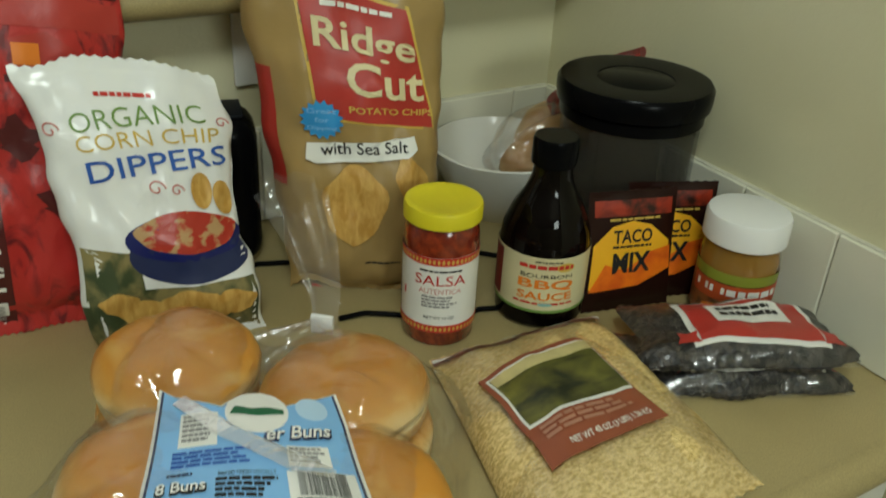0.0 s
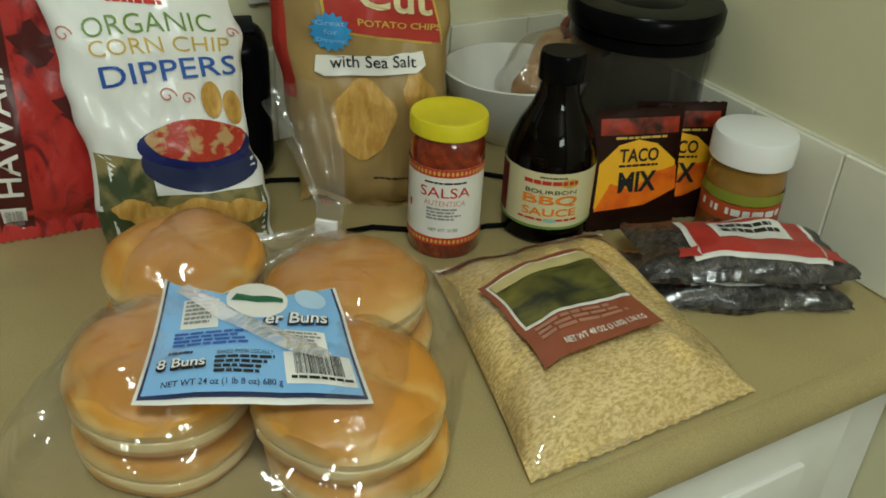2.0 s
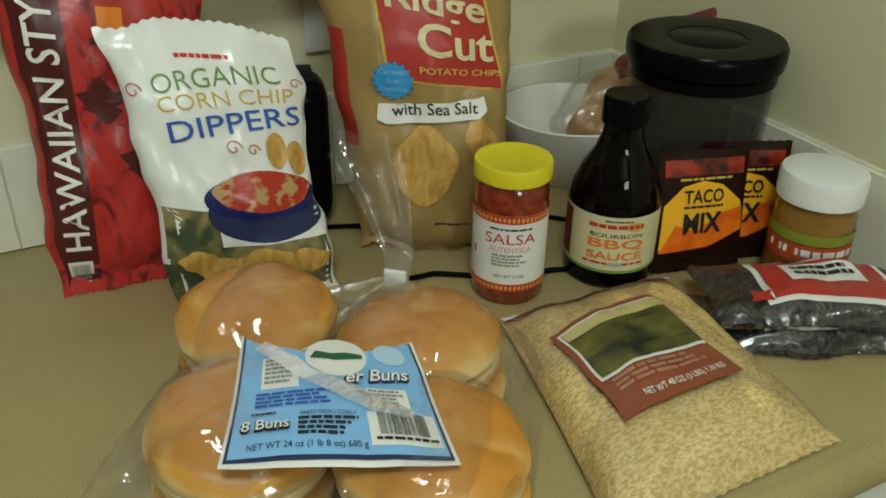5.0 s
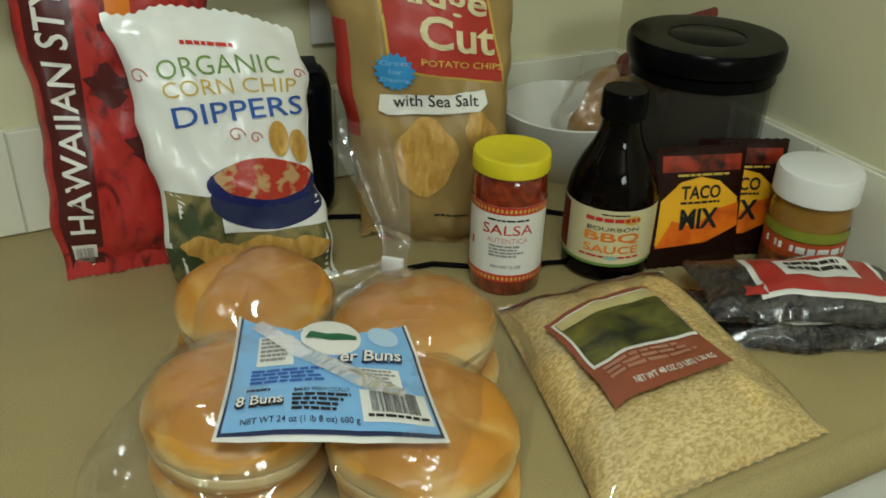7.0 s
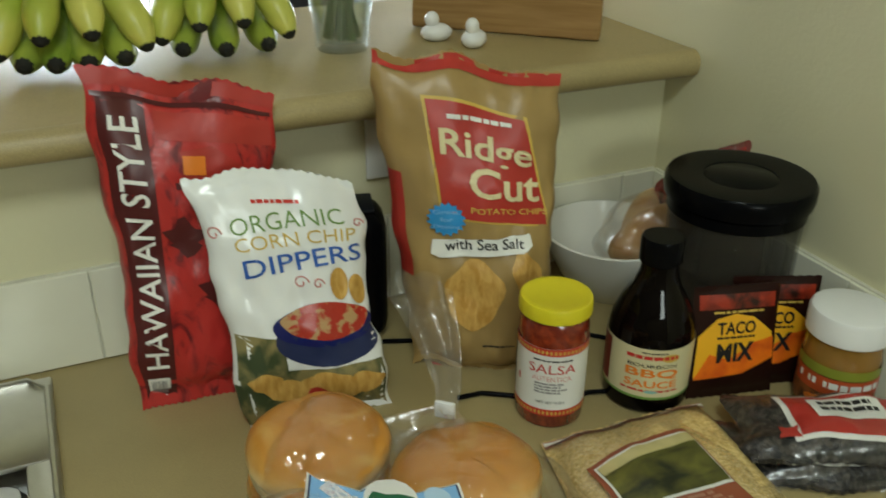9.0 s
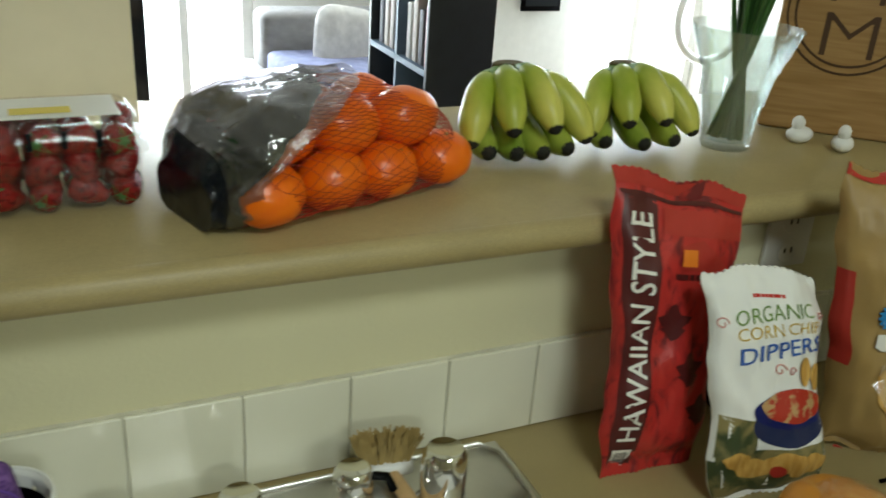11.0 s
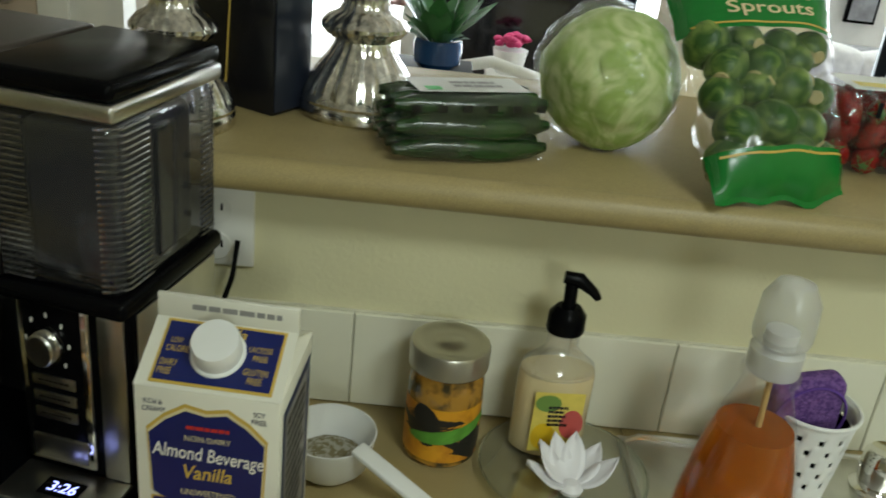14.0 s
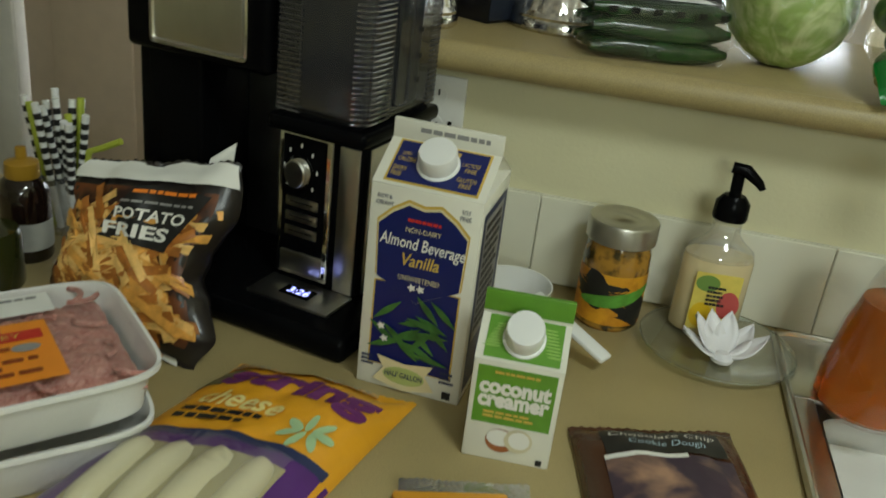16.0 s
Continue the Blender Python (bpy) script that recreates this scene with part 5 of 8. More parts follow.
# ---------------------------------------------------------------- coffee maker and cartons
def coffee_maker():
    t = thing("coffee_maker", pose(-0.521, -0.145, CT, 0, 0, -13) @ Matrix.Diagonal((0.86, 0.88, 1.03, 1)), "black and steel coffee maker with a ribbed clear water tank", "coffee maker")
    part("base_plate", slab(-0.265, 0.100, -0.130, 0.13, 0.0, 0.026, 0.010, 4), BLACK, t)
    tray = part("base_panel", moved(box(0.112, 0.055, 0.004, 0.0018, (0.0, -0.068, 0.0)), pose(0.0, 0, 0.0255)), STEEL, t, "steel front ledge")
    clk = part("clock_window", box(0.040, 0.022, 0.0016, 0.0006, (0.0, -0.070, 0.0296)), BLACK, tray)
    text("3:26", Flat((-0.012, -0.077, 0.0312), (0.028, 0, 0), (0, 0.013, 0)), 0, 0, 1, 1, glow("clock_glow", (0.35, 0.40, 1.0), 3.0), clk, 0.0004, bold=0.01)
    body = part("body", slab(-0.056, 0.060, -0.040, 0.12, 0.024, 0.188, 0.008, 3), BLACK, t)
    part("side_panel", slab(0.0595, 0.0615, -0.030, 0.112, 0.030, 0.180, 0.0006), STEEL, t, "brushed steel side")
    part("front_trim", slab(0.028, 0.054, -0.0425, -0.039, 0.030, 0.180, 0.001), STEEL, t)
    fr = part("control_frame", slab(-0.052, 0.020, -0.0445, -0.039, 0.034, 0.186, 0.003, 3), CHROME, t, "chrome panel frame")
    pn = part("control_panel", slab(-0.045, 0.013, -0.0462, -0.0440, 0.062, 0.180, 0.001), BLACK, t)
    part("drip_plate", slab(-0.045, 0.013, -0.0464, -0.0440, 0.039, 0.060, 0.001), STEEL, t)
    kb = part("knob", moved(lathe([(0.016, 0), (0.0165, 0.003), (0.0145, 0.0045), (0.0140, 0.012), (0.0125, 0.0135), (0.009, 0.0138), (0, 0.0128)], 40), pose(-0.020, -0.0462, 0.146, 90, 0, 0)), STEEL, t, "steel dial with chrome ring")
    part("knob_ring", moved(lathe([(0.0150, 0.002), (0.0172, 0.002), (0.0172, 0.006), (0.0150, 0.0062)], 40), pose(-0.020, -0.0462, 0.146, 90, 0, 0)), CHROME, kb)
    f = Flat((-0.045, -0.0463, 0.062), (0.058, 0, 0), (0, 0, 0.118))
    for k, v in enumerate((0.44, 0.31, 0.18)):
        b = part("button", slab(-0.038, 0.006, -0.0485, -0.0460, 0.062 + v * 0.118 - 0.0045, 0.062 + v * 0.118 + 0.0055, 0.001), STEEL, t)
        bars(Flat((-0.036, -0.0486, 0.062 + v * 0.118 - 0.003), (0.040, 0, 0), (0, 0, 0.006)), 0.1, 0.3, 0.9, 0.8, 1, BLACK_INK, b, 0.0003, 0, k)
    for a in range(7):
        th = math.radians(-40 + a * 43)
        u, v = 0.43 + 0.38 * math.cos(th), 0.72 + 0.21 * math.sin(th)
        patch("dial_mark", f, u - 0.02, v - 0.018, u + 0.02, v + 0.018, WHITE_INK, pn, 0.0003, 1, 1)
    # water tank
    part("tank_floor", slab(-0.062, 0.066, -0.058, 0.122, 0.184, 0.200, 0.006, 3), BLACK, t)
    smoke = film("tank_plastic", 0.09, (0.52, 0.53, 0.60), 0.10, 0.05, 15, 0.02)
    ribbing = film("tank_ribbing", 0.22, (0.55, 0.55, 0.62), 0.12, 0.05, 15, 0.05)
    tank = part("water_tank", slab(-0.058, 0.062, -0.054, 0.118, 0.198, 0.334, 0.014, 4), smoke, t, "smoky clear ribbed water tank")
    for k in range(26):
        z = 0.206 + 0.0048 * k
        part("rib", tube([(-0.0585, -0.02, z), (-0.0585, -0.045, z), (-0.050, -0.0545, z), (-0.02, -0.0545, z)], 0.0011, 5), ribbing, tank)
        part("rib", tube([(0.045, -0.0545, z), (0.0545, -0.050, z), (0.0625, -0.040, z), (0.0625, -0.004, z)], 0.0011, 5), ribbing, tank)
        part("rib", tube([(0.0625, 0.085, z), (0.0625, 0.105, z), (0.058, 0.116, z)], 0.0011, 5), ribbing, tank)
    part("inner_shell", slab(-0.044, 0.046, -0.030, 0.100, 0.200, 0.318, 0.01, 3), material("dark_smoke", (0.050, 0.052, 0.066), 0.3, var=0.1, spec=0.2), tank)
    part("grip_recess", slab(0.0615, 0.0640, 0.005, 0.035, 0.215, 0.318, 0.004, 3), smoke, tank)
    for z in (0.232, 0.255, 0.280):
        part("level_mark", slab(0.0634, 0.0642, 0.056, 0.061, z, z + 0.005), BLACK_INK, tank)
    part("lid_band", slab(-0.064, 0.066, -0.060, 0.120, 0.332, 0.345, 0.004, 3), STEEL, t, "brushed steel lid band")
    part("tank_lid", slab(-0.062, 0.064, -0.058, 0.122, 0.344, 0.360, 0.007, 3), BLACK, t)
    # brew head and its column
    part("column", slab(-0.268, -0.173, -0.035, 0.120, 0.02, 0.260, 0.006, 3), BLACK, t)
    part("back_column", slab(-0.175, -0.054, 0.055, 0.118, 0.02, 0.26, 0.003), STEEL, t, "brushed steel rear column")
    part("brew_head", slab(-0.268, -0.064, -0.055, 0.120, 0.230, 0.344, 0.008, 3), BLACK, t)
    part("head_lid", slab(-0.269, -0.065, -0.056, 0.120, 0.345, 0.360, 0.006, 3), material("dark_brown_plastic", (0.035, 0.026, 0.02), 0.35, var=0.1), t)
    part("head_band", slab(-0.269, -0.065, -0.057, 0.118, 0.336, 0.346, 0.002), STEEL, t)
    hp = part("head_panel", slab(-0.226, -0.088, -0.0585, -0.054, 0.240, 0.306, 0.006, 3), CHROME, t, "steel badge panel")
    part("panel_face", slab(-0.221, -0.093, -0.0600, -0.0580, 0.244, 0.302, 0.004, 3), STEEL, hp)
    part("brew_button", slab(-0.178, -0.132, -0.0620, -0.054, 0.298, 0.318, 0.007, 3), BLACK, t)
    part("power_cord", tube([(0.055, 0.12, 0.10), (0.060, 0.155, 0.14), (0.058, 0.172, 0.17)], 0.003, 8), BLACK, t)


coffee_maker()


def carton(name, m, w, d, hs, hr, hf, body_mat, roof_mat, cap_r, label, category):
    """A gable-top carton: square body, two sloping roof panels, tucked sides and an upright fin."""
    t = thing(name, m, label, category, "drink cartons")
    x, y = w / 2, d / 2
    part("carton_body", slab(-x, x, -y, y, 0, hs, 0.0016), body_mat, t)
    v = [(-x, -y, hs), (x, -y, hs), (x, y, hs), (-x, y, hs), (-x, -0.002, hr), (x, -0.002, hr), (x, 0.002, hr), (-x, 0.002, hr), (-x + 0.22 * w, 0, hr - 0.012), (x - 0.22 * w, 0, hr - 0.012)]
    part("gable_roof", (v, [], [(0, 1, 5, 4), (2, 3, 7, 6), (4, 5, 6, 7), (0, 4, 8), (8, 7, 3), (0, 8, 3), (1, 9, 5), (9, 2, 6), (1, 2, 9)]), body_mat, t, smooth=False)
    part("top_fin", slab(-x, x, -0.0022, 0.0022, hr - 0.001, hf, 0.0008), body_mat, t)
    f = Flat((-x, -y, hs), (w, 0, 0), (0, y - 0.002, hr - hs))
    patch("roof_print", f, 0.09, 0.06, 0.93, 0.97, roof_mat, t, 0.0006, 2, 2)
    n = f.n
    cm = Matrix.Translation(f.at(0.5, 0.55, 0.0)) @ n.to_track_quat("Z", "Y").to_matrix().to_4x4()
    part("cap_flange", moved(lathe([(cap_r * 1.12, 0), (cap_r * 1.12, 0.002), (cap_r, 0.003)], 36), cm), WHITE, t)
    cp = lathe([(cap_r * 0.98, 0.002), (cap_r, 0.004), (cap_r, 0.014), (cap_r * 0.94, 0.0165), (cap_r * 0.7, 0.017), (0, 0.0165)], 48)
    part("screw_cap", moved(cp, cm), WHITE, t, "white plastic screw cap")
    return t, Flat((-x, -y, 0), (w, 0, 0), (0, 0, hs)), f


MILK = material("white_carton_board", (0.76, 0.74, 0.64), 0.32, var=0.03)
t, f, r = carton("almond_milk_carton", pose(-0.392, -0.243, CT, 0, 0, -4) @ Matrix.Diagonal((1, 1, 1.075, 1)), 0.098, 0.096, 0.182, 0.207, 0.223, MILK, GOLD_INK, 0.0165, "half gallon carton of almond beverage in white and navy", "carton")
patch("roof_navy", r, 0.11, 0.10, 0.91, 0.93, NAVY, t, 0.0011, 2, 2)
for w_, u0, v0, u1, v1 in (("LOW", 0.16, 0.62, 0.24, 0.70), ("CALORIE", 0.14, 0.50, 0.30, 0.59), ("DAIRY", 0.13, 0.30, 0.25, 0.39), ("FREE", 0.13, 0.18, 0.22, 0.27), ("LACTOSE", 0.70, 0.62, 0.86, 0.70), ("FREE", 0.74, 0.50, 0.84, 0.58), ("GLUTEN", 0.70, 0.30, 0.87, 0.39), ("FREE", 0.74, 0.18, 0.84, 0.27)):
    text(w_, r, u0, v0, u1, v1, GOLD_INK, t, 0.0015)
text("Vanilla", r, 0.34, 0.78, 0.66, 0.91, GOLD_INK, t, 0.0015, shear=0.25, bold=0.01)
bars(Flat((-0.049, -0.0022, 0.2075), (0.098, 0, 0), (0, 0, 0.015)), 0.25, 0.3, 0.88, 0.7, 1, GREY_INK, t, 0.0004, 0, 3)
shape = [(-0.40, 0.30), (-0.28, 0.36), (-0.14, 0.405), (0.0, 0.39), (0.14, 0.405), (0.28, 0.36), (0.40, 0.30), (0.38, 0.05), (0.22, 0.01), (0.08, -0.025), (0.0, -0.05), (-0.08, -0.025), (-0.22, 0.01), (-0.38, 0.05)]
outline("gold_frame", f, 0.5, 0.52, along([(x * 1.05, y * 1.06 + 0.0) for x, y in shape], 4), GOLD_INK, t, 0.0003, 4)
patch("navy_panel", f, 0.10, 0.12, 0.90, 0.55, GOLD_INK, t, 0.0004, 2, 2)
patch("navy_panel", f, 0.115, 0.125, 0.885, 0.545, NAVY, t, 0.0007, 2, 2)
outline("cream_frame", f, 0.5, 0.52, along([(x * 1.02, y * 1.03) for x, y in shape], 4), CREAM_INK, t, 0.0010, 4)
outline("navy_shield", f, 0.5, 0.52, along(shape, 4), NAVY, t, 0.0013, 4)
bars(f, 0.36, 0.845, 0.66, 0.868, 1, RED_INK, t, 0.0017, 0, 1, name="brand_bar")
text("NON-DAIRY", f, 0.35, 0.805, 0.67, 0.828, CREAM_INK, t, 0.0017)
text("Almond Beverage", f, 0.12, 0.715, 0.90, 0.790, WHITE_INK, t, 0.0018, shear=0.18, bold=0.012, slope=-0.2)
text("Vanilla", f, 0.34, 0.645, 0.68, 0.705, GOLD_INK, t, 0.0018, shear=0.22, bold=0.015)
text("UNSWEETENED", f, 0.32, 0.575, 0.70, 0.600, CREAM_INK, t, 0.0018)
text("RICH &", f, 0.07, 0.935, 0.20, 0.955, NAVY_INK, t, 0.0008)
text("CREAMY", f, 0.06, 0.905, 0.22, 0.925, NAVY_INK, t, 0.0008)
text("SOY", f, 0.82, 0.935, 0.90, 0.955, NAVY_INK, t, 0.0008)
text("FREE", f, 0.81, 0.905, 0.91, 0.925, NAVY_INK, t, 0.0008)
LEAF = material("leaf_print", (0.045, 0.14, 0.03), 0.35, var=0.35, scale=70)
rnd = random.Random(12)
for k in range(20):
    a = rnd.uniform(-0.9, 0.9) + (math.pi if k % 2 else 0)
    cu, cv = 0.5 + rnd.uniform(-0.28, 0.28), 0.31 + rnd.uniform(-0.11, 0.15)
    ring = []
    for x, y in oval(0.17, 0.035, 14):
        y *= 1 - abs(x) / 0.25
        ring.append((x * math.cos(a) - y * math.sin(a), (x * math.sin(a) + y * math.cos(a)) * 0.5))
    outline("leaf_print", f, cu, cv, ring, LEAF, t, 0.0016 + 0.00008 * k, 2)
for u, v in ((0.21, 0.33), (0.25, 0.27), (0.46, 0.55), (0.54, 0.55)):
    outline("blossom_print", f, u, v, burst(0.045, 0.022, 5, 0.5), WHITE_INK, t, 0.0036, 2)
outline("banner_print", f, 0.47, 0.10, along([(-0.27, 0.08), (0.0, 0.06), (0.27, 0.08), (0.20, 0.02), (0.30, -0.05), (0.0, -0.085), (-0.30, -0.05), (-0.2, 0.02)], 4), CREAM_INK, t, 0.0040, 3)
outline("banner_green", f, 0.47, 0.095, oval(0.2, 0.045), material("pale_green_print", (0.42, 0.48, 0.16), 0.4, var=0.1), t, 0.0043, 3)
text("HALF GALLON", f, 0.29, 0.085, 0.65, 0.115, NAVY_INK, t, 0.0047, bold=0.02)
bars(f, 0.04, 0.10, 0.16, 0.16, 3, NAVY_INK, t, 0.0010, seed=4)
bars(f, 0.80, 0.09, 0.94, 0.16, 3, NAVY_INK, t, 0.0010, seed=5)
patch("square_mark", f, 0.84, 0.02, 0.92, 0.06, BLACK_INK, t, 0.0010, 1, 1)
side = Flat((0.049, -0.048, 0), (0, 0.096, 0), (0, 0, 0.182))
patch("side_print", side, 0.08, 0.05, 0.92, 0.93, NAVY_INK, t, 0.0004, 2, 2)
patch("side_panel", side, 0.14, 0.30, 0.80, 0.90, GREY_INK, t, 0.0008, 2, 2)
bars(side, 0.18, 0.33, 0.76, 0.87, 12, BLACK_INK, t, 0.0012, seed=8)

GREEN_PRINT = material("leaf_green_print", (0.12, 0.30, 0.03), 0.35, var=0.08, scale=60)
t, f, r = carton("coconut_creamer_carton", pose(-0.295, -0.323, CT, 0, 0, 3) @ Matrix.Diagonal((1, 1, 1.11, 1)), 0.072, 0.070, 0.084, 0.106, 0.124, MILK, GREEN_PRINT, 0.0155, "small white and green carton of coconut creamer", "carton")
part("fin_print", slab(-0.0362, 0.0362, -0.0028, 0.0028, 0.108, 0.1242, 0.0006), GREEN_PRINT, t, "green printed top fin")
for k in range(9):
    outline("palm_print", r, 0.16 + 0.015 * k, 0.30 + 0.06 * k, [(x + 0.6 * y, y) for x, y in oval(0.10, 0.025, 10)], material("lime_print", (0.28, 0.48, 0.10), 0.4, var=0.1), t, 0.0010, 1)
    outline("palm_print", r, 0.86 - 0.012 * k, 0.25 + 0.07 * k, [(x - 0.6 * y, y) for x, y in oval(0.09, 0.022, 10)], material("lime_print", (0.28, 0.48, 0.10), 0.4, var=0.1), t, 0.0010, 1)
patch("green_panel", f, 0.06, 0.38, 0.94, 0.95, GREEN_PRINT, t, 0.0004, 2, 2)
bars(f, 0.25, 0.87, 0.75, 0.91, 1, GOLD_INK, t, 0.0008, 0, 2, name="brand_bar")
text("coconut", f, 0.10, 0.68, 0.90, 0.83, WHITE_INK, t, 0.0008, bold=0.05)
text("creamer", f, 0.10, 0.55, 0.90, 0.67, WHITE_INK, t, 0.0008, bold=0.05)
bars(f, 0.18, 0.43, 0.82, 0.51, 2, GOLD_INK, t, 0.0008, seed=6)
outline("coconut_print", f, 0.42, 0.22, oval(0.17, 0.12), material("coconut_shell_print", (0.36, 0.12, 0.04), 0.4, var=0.1), t, 0.0008, 3)
outline("coconut_print", f, 0.41, 0.25, oval(0.15, 0.085), WHITE_INK, t, 0.0012, 3)
outline("coconut_print", f, 0.62, 0.25, oval(0.16, 0.12), material("coconut_flesh_print", (0.62, 0.56, 0.38), 0.4, var=0.1), t, 0.0016, 3)
outline("coconut_print", f, 0.63, 0.26, oval(0.12, 0.09), WHITE_INK, t, 0.0020, 3)
patch("square_mark", f, 0.85, 0.03, 0.92, 0.09, BLACK_INK, t, 0.0008, 1, 1)

# ---- fries, turkey, cheese, cookie dough
FRIES_BG = material("fries_bag_black", (0.018, 0.014, 0.012), 0.3, var=0.15, bump=0.3, bump_scale=30)
t, s = bag("fries_bag", (-0.755, -0.300, CT), (-0.582, -0.331, CT), (-0.738, -0.240, 1.056), (-0.580, -0.240, 1.080), 0.060, FRIES_BG, "black bag of frozen potato fries with picture of fries", "frozen food", seed=51, seal=0.03, wrinkle=0.008, wob=0.022)
patch("white_top", s, 0.02, 0.88, 1.0, 0.995, PAPER, t, 0.0045, 16, 4)
part("torn_corner", Sheet((0.045, 0.080, 0.142), (0.068, 0.092, 0.140), (0.050, 0.086, 0.165), (0.072, 0.096, 0.182), 0.006, seal=0, wrinkle=0.004, seed=3).solid(8, 8), PAPER, t)
patch("picture_ground", s, 0.04, 0.10, 0.93, 0.84, patchy("fries_ground_print", (0.16, 0.05, 0.014), (0.03, 0.012, 0.008), 40, 0.4, 0.65), t, 0.0010, 18, 14)
FRY_DARK = material("fried_edge", (0.40, 0.14, 0.025), 0.35, var=0.3, scale=90)
FRY_PALE = material("pale_fried_potato", (0.80, 0.48, 0.15), 0.35, var=0.2, scale=90)
FRY = material("fried_potato", (0.74, 0.36, 0.075), 0.35, var=0.25, scale=90)
rnd = random.Random(77)
for k in range(170):
    u, v = rnd.uniform(0.10, 0.86), rnd.uniform(0.14, 0.70)
    a, L = rnd.uniform(-1.1, 0.7), rnd.uniform(0.13, 0.24)
    ring = [(x * math.cos(a) - y * math.sin(a), 1.05 * (x * math.sin(a) + y * math.cos(a))) for x, y in along([(-L, -0.021), (L, -0.024), (L, 0.021), (-L, 0.026)], 3)]
    if u + L * 0.8 > 0.95 or u - L * 0.8 < 0.02:
        continue
    outline("fry_print", s, u, v, ring, (FRY, FRY_PALE, FRY_DARK)[k % 3], t, 0.0016 + 0.00004 * k, 2)
blk = outline("name_panel", s, 0.60, 0.70, along([(-0.28, -0.14), (0.20, -0.18), (0.32, 0.12), (-0.10, 0.15)]), BLACK_INK, t, 0.0080, 4, "black name panel")
bars(s, 0.50, 0.795, 0.86, 0.825, 1, ORANGE_INK, blk, 0.0092, 0, 2, name="brand_bar")
bars(s, 0.44, 0.745, 0.86, 0.765, 1, GREY_INK, blk, 0.0092, 0, 3)
text("POTATO", s, 0.42, 0.665, 0.84, 0.725, WHITE_INK, blk, 0.0092, bold=0.02, slope=-0.1)
text("FRIES", s, 0.37, 0.575, 0.78, 0.645, WHITE_INK, blk, 0.0092, bold=0.03, slope=-0.1)
patch("white_hem", s, 0.45, 0.0, 0.9, 0.035, PAPER, t, 0.0025, 10, 2)


def tray_body(L, W, h):
    """A foam tray: outward-leaning walls, a rolled rim and rounded corners."""
    prof = [(0.80, 0.0), (0.86, 0.004), (0.93, h * 0.85), (0.97, h), (1.0, h), (1.0, h - 0.004), (0.95, h - 0.006)]
    n = 64
    verts, faces = [], []
    for k, z in prof:
        for i in range(n):
            a = 2 * math.pi * i / n
            c, s_ = math.cos(a), math.sin(a)
            x = math.copysign(abs(c) ** 0.30, c) * (L / 2 - (1 - k) * W / 2)
            y = math.copysign(abs(s_) ** 0.30, s_) * (W / 2 - (1 - k) * W / 2)
            verts.append((x, y, z))
    for j in range(len(prof) - 1):
        for i in range(n):
            q = (i + 1) % n
            faces.append((j * n + i, j * n + q, (j + 1) * n + q, (j + 1) * n + i))
    faces.append(tuple(range(n))[::-1])
    return (verts, [], faces)


